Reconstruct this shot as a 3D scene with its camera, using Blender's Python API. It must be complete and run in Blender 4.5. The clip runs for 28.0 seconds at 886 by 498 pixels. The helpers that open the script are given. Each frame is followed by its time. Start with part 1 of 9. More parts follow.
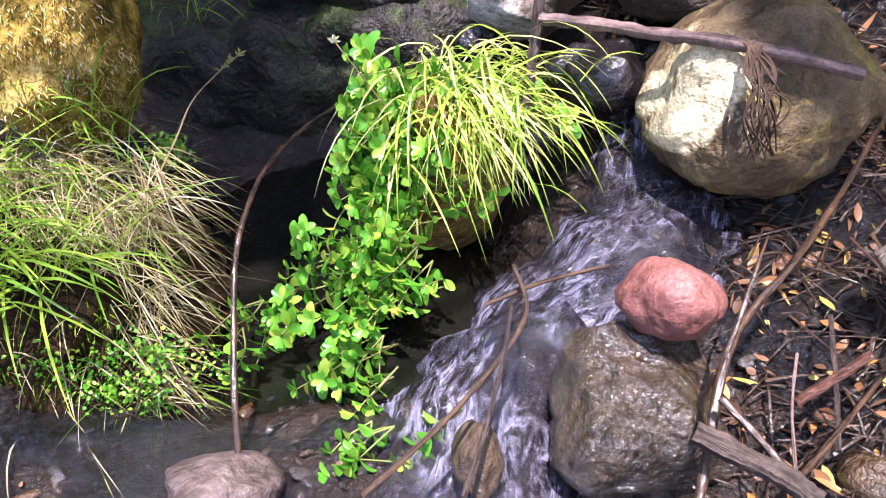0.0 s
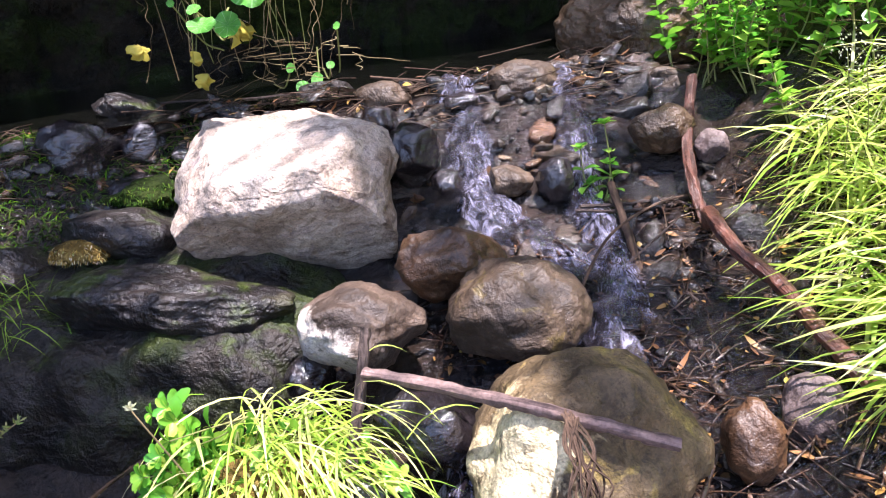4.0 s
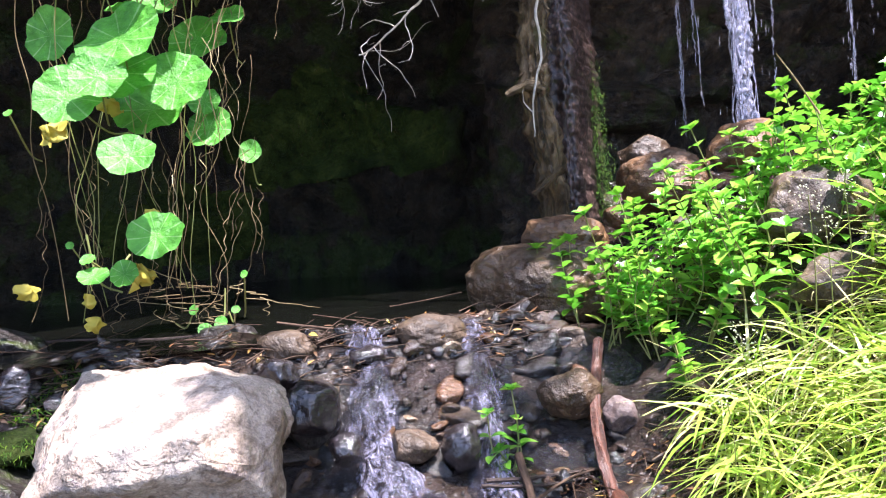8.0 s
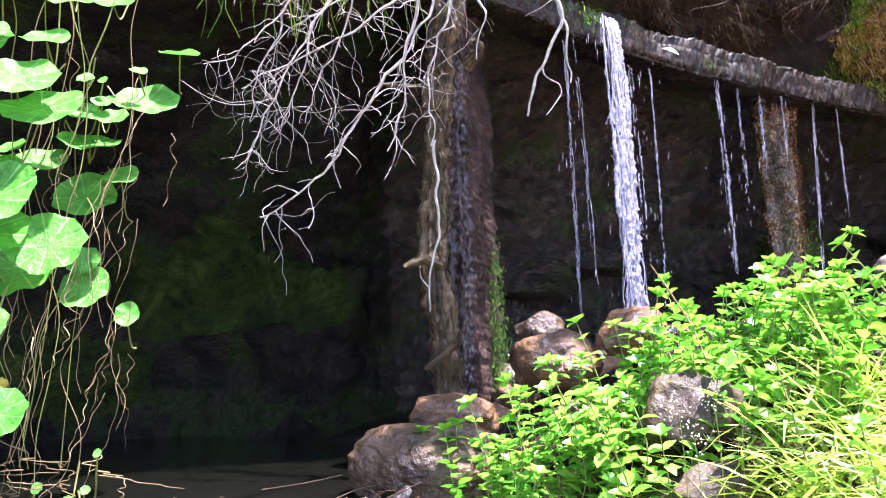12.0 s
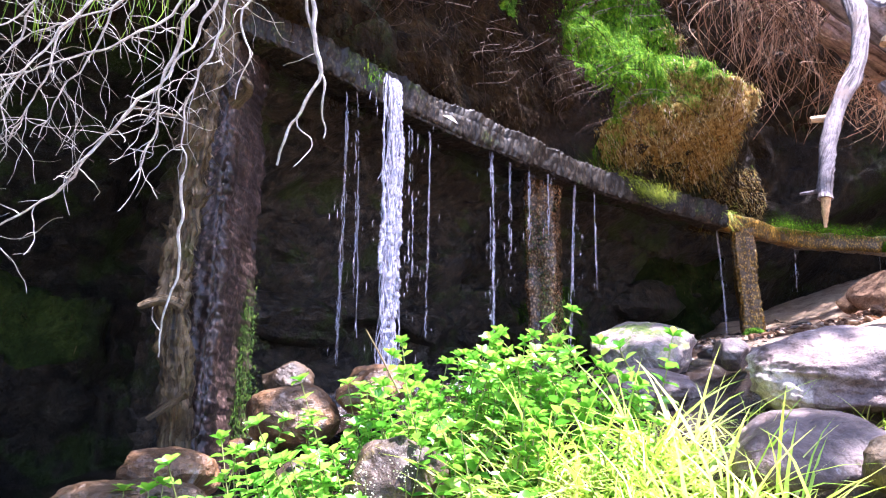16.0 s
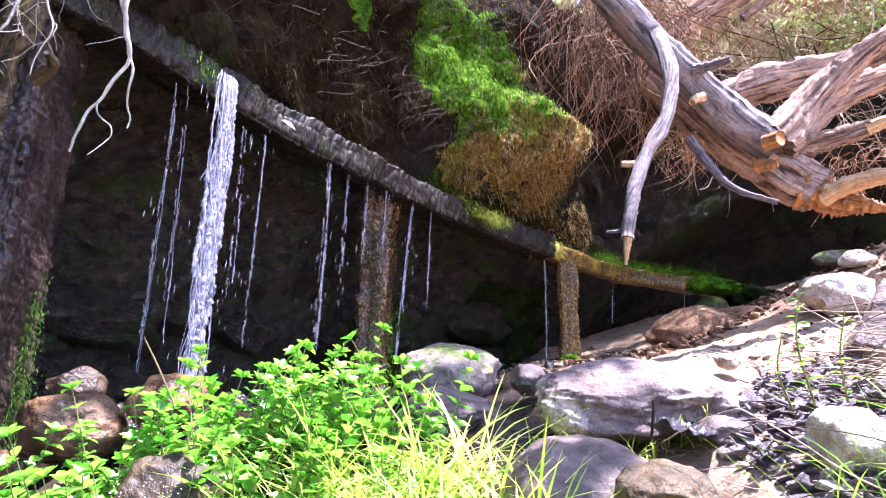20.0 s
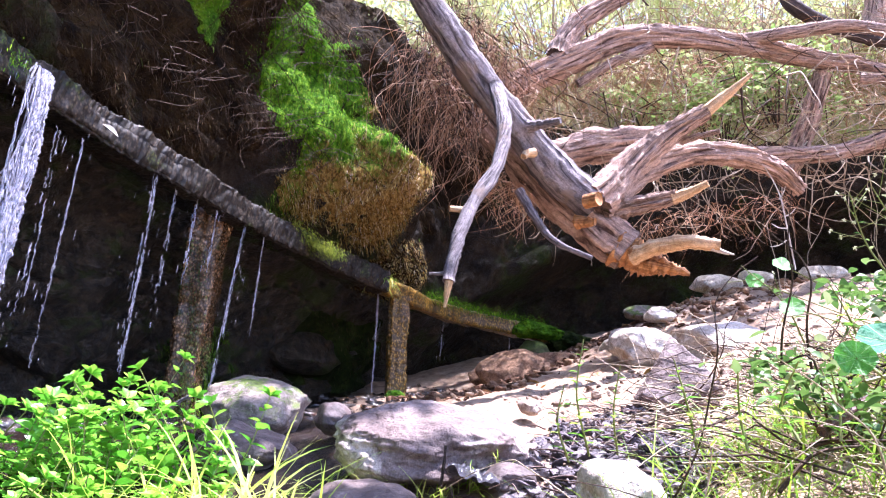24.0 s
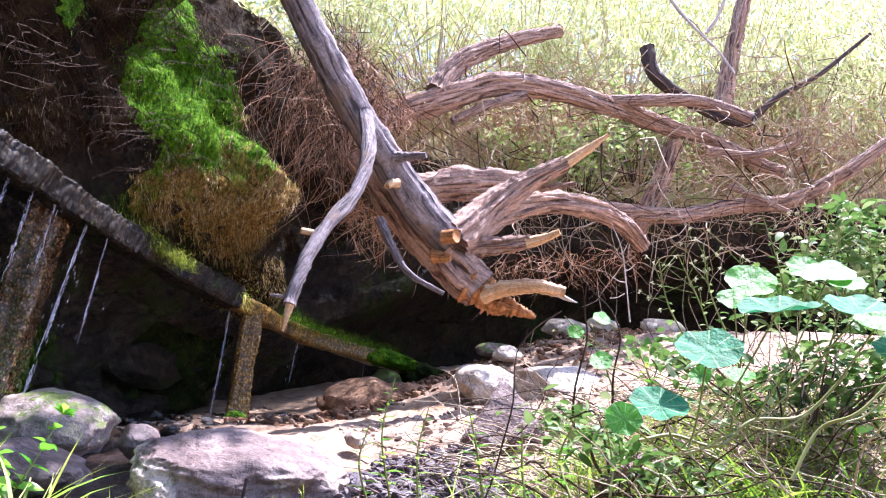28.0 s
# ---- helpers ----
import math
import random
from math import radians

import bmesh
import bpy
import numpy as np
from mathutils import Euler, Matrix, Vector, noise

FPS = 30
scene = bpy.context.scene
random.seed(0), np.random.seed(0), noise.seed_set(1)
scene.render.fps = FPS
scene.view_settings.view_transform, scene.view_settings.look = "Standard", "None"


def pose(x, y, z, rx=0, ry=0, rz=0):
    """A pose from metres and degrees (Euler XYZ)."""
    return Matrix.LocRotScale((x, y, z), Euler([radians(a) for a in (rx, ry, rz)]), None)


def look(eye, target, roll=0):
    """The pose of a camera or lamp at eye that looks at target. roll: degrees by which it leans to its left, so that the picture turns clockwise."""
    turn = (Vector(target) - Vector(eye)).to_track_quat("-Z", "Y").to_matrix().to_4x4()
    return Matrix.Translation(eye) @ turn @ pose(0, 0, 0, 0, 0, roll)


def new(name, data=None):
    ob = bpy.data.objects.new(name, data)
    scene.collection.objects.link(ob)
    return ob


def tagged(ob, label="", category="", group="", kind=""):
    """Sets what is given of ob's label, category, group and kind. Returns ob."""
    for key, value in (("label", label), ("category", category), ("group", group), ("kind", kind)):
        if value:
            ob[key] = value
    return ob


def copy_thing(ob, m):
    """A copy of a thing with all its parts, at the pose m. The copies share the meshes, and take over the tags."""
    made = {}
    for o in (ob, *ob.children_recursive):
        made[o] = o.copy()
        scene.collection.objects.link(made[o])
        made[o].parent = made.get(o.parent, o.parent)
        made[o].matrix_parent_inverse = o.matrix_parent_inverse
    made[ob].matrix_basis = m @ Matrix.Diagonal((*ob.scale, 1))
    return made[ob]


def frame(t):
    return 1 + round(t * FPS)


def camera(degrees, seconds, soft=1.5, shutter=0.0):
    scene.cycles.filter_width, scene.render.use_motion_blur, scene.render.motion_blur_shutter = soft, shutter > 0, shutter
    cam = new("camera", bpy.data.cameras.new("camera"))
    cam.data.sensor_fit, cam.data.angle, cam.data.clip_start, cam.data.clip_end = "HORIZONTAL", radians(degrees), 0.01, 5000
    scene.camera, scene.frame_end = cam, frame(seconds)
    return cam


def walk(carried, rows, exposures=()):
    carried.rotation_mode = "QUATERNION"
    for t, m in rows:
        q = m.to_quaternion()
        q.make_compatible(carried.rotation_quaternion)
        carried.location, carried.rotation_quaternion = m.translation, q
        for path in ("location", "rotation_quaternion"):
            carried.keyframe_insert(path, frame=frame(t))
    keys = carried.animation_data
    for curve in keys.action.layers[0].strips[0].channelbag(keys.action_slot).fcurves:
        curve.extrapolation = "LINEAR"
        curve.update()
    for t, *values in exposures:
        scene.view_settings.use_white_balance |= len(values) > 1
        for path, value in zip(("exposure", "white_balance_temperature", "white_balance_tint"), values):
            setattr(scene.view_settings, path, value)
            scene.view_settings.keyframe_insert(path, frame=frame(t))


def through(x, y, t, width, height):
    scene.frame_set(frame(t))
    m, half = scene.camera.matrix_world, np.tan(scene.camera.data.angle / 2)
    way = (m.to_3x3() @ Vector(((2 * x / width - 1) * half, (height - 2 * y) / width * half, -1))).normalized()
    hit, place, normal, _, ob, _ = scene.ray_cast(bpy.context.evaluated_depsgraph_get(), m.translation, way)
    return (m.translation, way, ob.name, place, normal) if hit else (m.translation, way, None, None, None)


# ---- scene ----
cam = camera(63.7, 28.0, 1.15)
PATH = [
    (0, (-0.009, 0.03, 0.979), (-0.217, 1.577, -0.271), -12.3),
    (0.5, (0.004, 0.045, 0.985), (-0.156, 1.639, -0.213), -11.2),
    (1, (0.017, 0.057, 0.993), (-0.078, 1.69, -0.158), -10.2),
    (1.5, (0.033, 0.073, 1.005), (-0.002, 1.76, -0.069), -9.4),
    (2, (0.054, 0.097, 1.018), (0.097, 1.841, 0.041), -8.0),
    (2.5, (0.064, 0.12, 1.028), (0.182, 1.9, 0.124), -7.6),
    (3, (0.073, 0.131, 1.039), (0.227, 1.938, 0.196), -7.4),
    (3.5, (0.087, 0.147, 1.051), (0.271, 1.984, 0.283), -6.9),
    (5.5, (0.133, 0.216, 1.088), (0.498, 2.136, 0.664), -5.2),
    (6, (0.143, 0.226, 1.101), (0.547, 2.151, 0.739), -4.5),
    (6.5, (0.158, 0.23, 1.121), (0.61, 2.156, 0.821), -4.1),
    (7, (0.161, 0.239, 1.135), (0.645, 2.166, 0.906), -3.9),
    (7.5, (0.168, 0.247, 1.148), (0.657, 2.179, 0.981), -3.1),
    (8, (0.175, 0.249, 1.158), (0.672, 2.182, 1.037), -3.0),
    (8.5, (0.185, 0.254, 1.163), (0.691, 2.187, 1.084), -2.4),
    (9, (0.191, 0.259, 1.176), (0.712, 2.189, 1.139), -2.1),
    (9.5, (0.2, 0.261, 1.197), (0.743, 2.185, 1.21), -1.7),
    (10, (0.216, 0.26, 1.215), (0.79, 2.175, 1.28), -1.3),
    (10.5, (0.231, 0.26, 1.236), (0.839, 2.161, 1.358), -1.0),
    (11, (0.244, 0.258, 1.247), (0.901, 2.139, 1.419), -0.7),
    (11.5, (0.248, 0.262, 1.26), (0.941, 2.126, 1.479), -0.3),
    (13.5, (0.349, 0.221, 1.315), (1.21, 1.99, 1.674), 1.6),
    (14, (0.37, 0.218, 1.318), (1.301, 1.949, 1.687), 2.1),
    (14.5, (0.399, 0.21, 1.321), (1.411, 1.891, 1.707), 2.3),
    (15, (0.421, 0.195, 1.333), (1.51, 1.825, 1.73), 2.9),
    (15.5, (0.434, 0.187, 1.331), (1.569, 1.785, 1.727), 3.2),
    (16, (0.448, 0.177, 1.331), (1.631, 1.742, 1.722), 3.2),
    (16.5, (0.454, 0.17, 1.335), (1.676, 1.704, 1.725), 3.1),
    (17, (0.466, 0.163, 1.34), (1.72, 1.669, 1.738), 3.5),
    (17.5, (0.477, 0.155, 1.344), (1.762, 1.633, 1.751), 3.7),
    (18, (0.492, 0.147, 1.346), (1.81, 1.592, 1.764), 4.1),
    (18.5, (0.511, 0.135, 1.346), (1.868, 1.543, 1.765), 4.7),
    (19, (0.533, 0.126, 1.347), (1.933, 1.488, 1.777), 5.1),
    (19.5, (0.547, 0.114, 1.353), (1.987, 1.429, 1.798), 5.3),
    (20, (0.553, 0.112, 1.352), (2.026, 1.385, 1.809), 5.2),
    (20.5, (0.558, 0.109, 1.351), (2.069, 1.335, 1.813), 5.3),
    (21, (0.568, 0.104, 1.358), (2.115, 1.279, 1.836), 5.6),
    (21.5, (0.574, 0.091, 1.367), (2.151, 1.216, 1.866), 5.9),
    (23.5, (0.607, 0.047, 1.382), (2.269, 1.001, 1.956), 6.5),
    (24, (0.612, 0.043, 1.385), (2.294, 0.954, 1.968), 6.8),
    (24.5, (0.622, 0.03, 1.39), (2.322, 0.903, 1.982), 7.1),
    (25, (0.627, 0.018, 1.392), (2.34, 0.857, 1.992), 7.3),
    (25.5, (0.645, 0.004, 1.398), (2.369, 0.814, 2.008), 7.6),
    (26, (0.645, -0.007, 1.402), (2.383, 0.764, 2.024), 8.0),
    (26.5, (0.646, -0.011, 1.408), (2.397, 0.718, 2.046), 8.3),
    (27, (0.653, -0.024, 1.413), (2.411, 0.671, 2.065), 8.6),
    (27.5, (0.659, -0.048, 1.421), (2.428, 0.599, 2.094), 9.1),
    (28, (0.664, -0.061, 1.426), (2.444, 0.53, 2.12), 9.3),
]
walk(cam, [(t, look(eye, target, roll)) for t, eye, target, roll in PATH], [(0.0, 1.72, 6000, 27), (3.0, 1.86, 6050, 25), (8.0, 2.16, 5950, 21), (11.0, 2.65, 5850, 26), (14.0, 2.75, 5700, 29), (20.0, 2.52, 5650, 30), (24.0, 2.32, 5600, 29), (28.0, 2.02, 5650, 28)])
# ---- world and light ----
world = bpy.data.worlds.new("world")
scene.world = world
world.use_nodes = True
wn = world.node_tree.nodes
sky = wn.new("ShaderNodeTexSky")
sky.sky_type = "NISHITA"
sky.sun_disc = False
SUN_UP, SUN_FROM = 76.0, 142.0        # degrees above the horizon; compass bearing from +y towards +x
sky.sun_elevation, sky.sun_rotation = radians(SUN_UP), radians(SUN_FROM)
wn["Background"].inputs[1].default_value = 0.15
world.node_tree.links.new(sky.outputs[0], wn["Background"].inputs[0])
sun = new("sun", bpy.data.lights.new("sun", "SUN"))
sun.data.energy, sun.data.angle, sun.data.color = 4.7, radians(0.6), (1.0, 0.96, 0.90)
sun_dir = Vector((math.sin(radians(SUN_FROM)) * math.cos(radians(SUN_UP)), math.cos(radians(SUN_FROM)) * math.cos(radians(SUN_UP)), math.sin(radians(SUN_UP))))
sun.matrix_world = look(sun_dir * 30, (0, 0, 0))

# ---- materials ----


class Nodes:
    """Small helper to wire a node material."""

    def __init__(self, name, rough=0.8, spec=0.4):
        self.mat = bpy.data.materials.new(name)
        self.mat.use_nodes = True
        self.tree = self.mat.node_tree
        self.bsdf = self.tree.nodes["Principled BSDF"]
        self.bsdf.inputs["Roughness"].default_value = rough
        self.bsdf.inputs["Specular IOR Level"].default_value = spec
        self.co = self.tree.nodes.new("ShaderNodeTexCoord")

    def node(self, kind, **values):
        n = self.tree.nodes.new(kind)
        for key, value in values.items():
            n.inputs[key.replace("_", " ")].default_value = value
        return n

    def link(self, a, b):
        self.tree.links.new(a, b)

    def vec(self, scale=(1, 1, 1), space="Object"):
        m = self.node("ShaderNodeMapping")
        m.inputs["Scale"].default_value = scale
        self.link(self.co.outputs[space], m.inputs["Vector"])
        return m.outputs[0]

    def noise(self, scale, detail=4.0, rough=0.6, vec=None, distort=0.0):
        n = self.node("ShaderNodeTexNoise", Scale=scale, Detail=detail, Roughness=rough, Distortion=distort)
        self.link(vec or self.vec(), n.inputs["Vector"])
        return n.outputs["Fac"]

    def ramp(self, fac, *stops):
        r = self.node("ShaderNodeValToRGB")
        el = r.color_ramp.elements
        while len(el) < len(stops):
            el.new(0.5)
        for e, (pos, col) in zip(el, stops):
            e.position = pos
            e.color = (*col, 1) if len(col) == 3 else col
        self.link(fac, r.inputs[0])
        return r.outputs[0]

    def mix(self, fac, a, b, mode="MIX"):
        m = self.tree.nodes.new("ShaderNodeMix")
        m.data_type, m.blend_type = "RGBA", mode
        for sock, value in ((m.inputs[0], fac), (m.inputs[6], a), (m.inputs[7], b)):
            if isinstance(value, (int, float)):
                sock.default_value = value
            elif isinstance(value, tuple):
                sock.default_value = (*value, 1)
            else:
                self.link(value, sock)
        return m.outputs[2]

    def maths(self, op, a, b=0.0):
        m = self.tree.nodes.new("ShaderNodeMath")
        m.operation = op
        for sock, value in ((m.inputs[0], a), (m.inputs[1], b)):
            if isinstance(value, (int, float)):
                sock.default_value = value
            else:
                self.link(value, sock)
        return m.outputs[0]

    def bump(self, height, strength=0.5, dist=0.01, prev=None):
        b = self.node("ShaderNodeBump", Strength=strength, Distance=dist)
        self.link(height, b.inputs["Height"])
        if prev:
            self.link(prev, b.inputs["Normal"])
        self.link(b.outputs[0], self.bsdf.inputs["Normal"])
        return b.outputs[0]

    def base(self, col):
        self.link(col, self.bsdf.inputs["Base Color"])
        return self

    def rough(self, fac, lo, hi):
        r = self.node("ShaderNodeMapRange", To_Min=lo, To_Max=hi)
        self.link(fac, r.inputs[0])
        self.link(r.outputs[0], self.bsdf.inputs["Roughness"])

    def up(self, lo, hi):
        """1 on faces that look up, by the surface's own normal."""
        g = self.tree.nodes.new("ShaderNodeNewGeometry")
        s = self.tree.nodes.new("ShaderNodeSeparateXYZ")
        self.link(g.outputs["Normal"], s.inputs[0])
        r = self.node("ShaderNodeMapRange", From_Min=lo, From_Max=hi)
        self.link(s.outputs[2], r.inputs[0])
        return r.outputs[0]


def stone_mat(name, dark, light, stain, rough=(0.6, 0.9), stain_at=0.58, spec=0.35, moss=0.0, dim=1.0, grain=1.0, streak=1.0, blotch=6.0, coat=0.0, fleck=None, patch=None):
    n = Nodes(name, spec=spec)
    n.bsdf.inputs["Coat Weight"].default_value = coat * 0.5
    n.bsdf.inputs["Coat Roughness"].default_value = 0.16
    big = n.noise(blotch, 6, 0.62, n.vec((1, 1, streak)), 0.6)
    col = n.ramp(big, (0.36, dark), (0.64, light))
    col = n.mix(n.ramp(n.noise(3.1, 7, 0.65, None, 0.4), (stain_at - 0.02, (0, 0, 0)), (stain_at + 0.03, (1, 1, 1))), col, stain)
    if fleck:
        col = n.mix(n.ramp(n.noise(9.0, 7, 0.7, None, 0.7), (0.58, (0, 0, 0)), (0.64, (0.8, 0.8, 0.8))), col, fleck)
    # ragged pale patch at one spot, for sun falling on the stone
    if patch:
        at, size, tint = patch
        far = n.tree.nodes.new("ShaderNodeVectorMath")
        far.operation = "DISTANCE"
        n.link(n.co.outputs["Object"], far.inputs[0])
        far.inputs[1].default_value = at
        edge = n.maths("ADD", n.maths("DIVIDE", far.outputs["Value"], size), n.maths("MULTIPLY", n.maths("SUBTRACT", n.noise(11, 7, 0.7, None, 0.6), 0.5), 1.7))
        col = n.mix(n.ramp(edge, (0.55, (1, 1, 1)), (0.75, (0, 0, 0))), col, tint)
    col = n.mix(0.75, col, n.ramp(n.noise(55.0, 5, 0.7), (0.34, (0.4, 0.38, 0.36)), (0.58, (1.0, 1.0, 1.0))), "MULTIPLY")
    col = n.mix(0.5, col, n.ramp(n.noise(230, 2), (0.36, (0.45, 0.45, 0.45)), (0.56, (1.0, 1.0, 1.0))), "MULTIPLY")
    crack = n.node("ShaderNodeTexNoise", Scale=5.0, Detail=5.0, Roughness=0.55, Distortion=0.6)
    crack.noise_type = "RIDGED_MULTIFRACTAL"
    n.link(n.vec(), crack.inputs["Vector"])
    col = n.mix(n.ramp(n.noise(20, 6, 0.7, None, 1.5), (0.34, (0.8, 0.8, 0.8)), (0.41, (0, 0, 0))), col, (dark[0] * 0.5, dark[1] * 0.5, dark[2] * 0.5))
    if moss:
        m = n.maths("MULTIPLY", n.up(-0.1, 0.7), n.ramp(n.noise(5.0, 6, 0.72), (0.62 - moss * 0.3, (0, 0, 0)), (0.68 - moss * 0.3, (1, 1, 1))))
        col = n.mix(m, col, n.ramp(n.noise(60, 3), (0.3, (0.03 * dim, 0.05 * dim, 0.008 * dim)), (0.7, (0.12 * dim, 0.16 * dim, 0.02 * dim))))
    n.base(col)
    n.rough(n.noise(30.0, 5), *rough)
    b = n.bump(crack.outputs["Fac"], 0.5, -0.02 * grain)
    b = n.bump(n.noise(14.0, 6, 0.55, None, 0.5), 1.0, 0.018 * grain, b)
    b = n.bump(n.noise(60.0, 4, 0.55), 1.0, 0.0055 * grain, b)
    b = n.bump(n.noise(210.0, 2), 1.0, 0.0014 * grain, b)
    n.link(b, n.bsdf.inputs["Coat Normal"])
    return n.mat


R_pale = stone_mat("pale_stone", (0.31, 0.228, 0.17), (0.60, 0.495, 0.40), (0.20, 0.14, 0.095), stain_at=0.57, grain=1.5, fleck=(0.36, 0.29, 0.27))
# pale stain blotches stand in for sun patches on the slab
R_half = stone_mat("purplish_slab", (0.13, 0.086, 0.076), (0.32, 0.24, 0.212), (0.54, 0.45, 0.385), (0.5, 0.85), 0.54, blotch=4.0, grain=1.3)
R_palemoss = stone_mat("pale_mossy_stone", (0.15, 0.115, 0.095), (0.40, 0.32, 0.275), (0.17, 0.18, 0.04), moss=0.55, fleck=(0.58, 0.50, 0.46))
R_white = stone_mat("white_stone", (0.50, 0.41, 0.32), (0.78, 0.69, 0.58), (0.44, 0.32, 0.22), grain=1.4)
R_grey = stone_mat("grey_stone", (0.066, 0.044, 0.039), (0.22, 0.16, 0.145), (0.13, 0.092, 0.07), (0.4, 0.8), fleck=(0.28, 0.25, 0.24))
R_brown = stone_mat("brown_stone", (0.045, 0.029, 0.018), (0.14, 0.092, 0.058), (0.50, 0.44, 0.37), (0.38, 0.75), 0.62, coat=0.12, fleck=(0.16, 0.11, 0.03))
R_tan = stone_mat("tan_stone", (0.055, 0.036, 0.018), (0.20, 0.135, 0.066), (0.78, 0.66, 0.42), (0.5, 0.85), 0.62, blotch=5.0, fleck=(0.36, 0.22, 0.04), grain=1.3)
# the pale patch paints the sunlit spot on the stone's lower left
R_patched = stone_mat("brown_stone_with_sun_patch", (0.045, 0.029, 0.020), (0.15, 0.10, 0.068), (0.10, 0.065, 0.05), (0.38, 0.75), 0.62, coat=0.12, fleck=(0.20, 0.15, 0.12), patch=((-0.10, -0.06, 0.07), 0.16, (0.66, 0.57, 0.48)))
# pale stone plus a sun patch, both put into the cream tint
R_cream = stone_mat("sun_patched_stone", (0.07, 0.045, 0.02), (0.23, 0.155, 0.075), (0.34, 0.25, 0.06), (0.5, 0.85), 0.55, blotch=5.0, fleck=(0.40, 0.28, 0.08), grain=1.3, patch=((-0.12, -0.06, 0.21), 0.135, (0.80, 0.65, 0.38)))
R_red = stone_mat("red_stone", (0.20, 0.075, 0.062), (0.36, 0.15, 0.125), (0.46, 0.27, 0.23), (0.35, 0.65), 0.58, grain=0.6)
R_rust = stone_mat("rusty_stone", (0.04, 0.020, 0.010), (0.17, 0.080, 0.032), (0.24, 0.095, 0.022), (0.3, 0.65), spec=0.45, coat=0.2, fleck=(0.10, 0.085, 0.02))
R_rustwet = stone_mat("wet_rusty_stone", (0.07, 0.034, 0.014), (0.28, 0.145, 0.062), (0.32, 0.14, 0.03), (0.3, 0.6), spec=0.45, coat=0.14, fleck=(0.36, 0.28, 0.22), grain=1.6)
R_wetbrown = stone_mat("wet_brown_stone", (0.042, 0.024, 0.012), (0.145, 0.086, 0.044), (0.15, 0.064, 0.020), (0.26, 0.6), spec=0.45, coat=0.15, fleck=(0.10, 0.09, 0.026), grain=1.6)
R_wet = stone_mat("wet_dark_stone", (0.009, 0.007, 0.008), (0.038, 0.029, 0.030), (0.034, 0.022, 0.014), (0.05, 0.3), spec=0.6, coat=0.6)
R_wetspark = stone_mat("glistening_stone", (0.022, 0.014, 0.007), (0.075, 0.048, 0.023), (0.055, 0.05, 0.012), (0.12, 0.24), spec=1.0, grain=2.9, coat=0.9, blotch=16.0)
R_ledge = stone_mat("wet_mossy_ledge", (0.007, 0.005, 0.004), (0.036, 0.027, 0.020), (0.03, 0.034, 0.008), (0.3, 0.7), spec=0.4, moss=0.5, dim=0.35, coat=0.06, grain=2.2, blotch=12.0)
R_wetmoss = stone_mat("wet_mossy_stone", (0.010, 0.007, 0.006), (0.042, 0.031, 0.026), (0.04, 0.034, 0.014), (0.22, 0.6), spec=0.5, moss=0.35, dim=0.4, coat=0.1, grain=1.8)
# browns darkened in the colour for the shade inside the hollow
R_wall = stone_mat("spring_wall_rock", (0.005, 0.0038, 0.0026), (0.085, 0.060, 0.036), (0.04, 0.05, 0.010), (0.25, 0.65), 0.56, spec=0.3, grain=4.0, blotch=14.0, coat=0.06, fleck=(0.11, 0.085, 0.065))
# near-black tones put the cave's shade into the rock colour
R_cave = stone_mat("shaded_cave_rock", (0.003, 0.0024, 0.0016), (0.026, 0.020, 0.012), (0.018, 0.027, 0.005), (0.4, 0.85), 0.52, spec=0.14, grain=3.0, blotch=9.0)
R_earth = stone_mat("reddish_earth", (0.13, 0.068, 0.04), (0.42, 0.25, 0.15), (0.50, 0.32, 0.20), (0.8, 1.0), spec=0.15, grain=1.4)
R_straw = stone_mat("straw_bank", (0.22, 0.17, 0.07), (0.50, 0.43, 0.22), (0.30, 0.33, 0.10), (0.85, 1.0), spec=0.1, grain=2.0)
R_moss = stone_mat("mossy_stone", (0.06, 0.06, 0.03), (0.2, 0.2, 0.1), (0.09, 0.12, 0.02), moss=0.9)


def soil_mat():
    """Dark wet mud along the stream, dry reddish soil on the slope."""
    n = Nodes("soil", spec=0.4)
    wet = n.ramp(n.noise(9, 6, 0.7), (0.3, (0.006, 0.004, 0.003)), (0.7, (0.036, 0.024, 0.018)))
    dry = n.ramp(n.noise(7, 6, 0.7), (0.3, (0.17, 0.095, 0.055)), (0.7, (0.56, 0.40, 0.27)))
    s = n.tree.nodes.new("ShaderNodeSeparateXYZ")
    n.link(n.co.outputs["Object"], s.inputs[0])
    edge = n.maths("ADD", n.maths("MULTIPLY", s.outputs[0], 0.8), n.maths("MULTIPLY", n.noise(2.2, 5), 1.2))
    edge = n.maths("SUBTRACT", edge, n.maths("MULTIPLY", n.maths("SUBTRACT", s.outputs[1], 1.0), 1.1))
    fac = n.ramp(n.maths("MULTIPLY", edge, 0.25), (0.56, (0, 0, 0)), (0.74, (1, 1, 1)))
    n.base(n.mix(fac, wet, dry))
    n.rough(n.maths("ADD", fac, n.maths("MULTIPLY", n.noise(40, 4), 0.16)), 0.05, 0.95)
    b = n.bump(n.noise(18, 7, 0.6), 1.0, 0.03)
    n.bump(n.noise(85, 4, 0.6), 1.0, 0.007, b)
    return n.mat


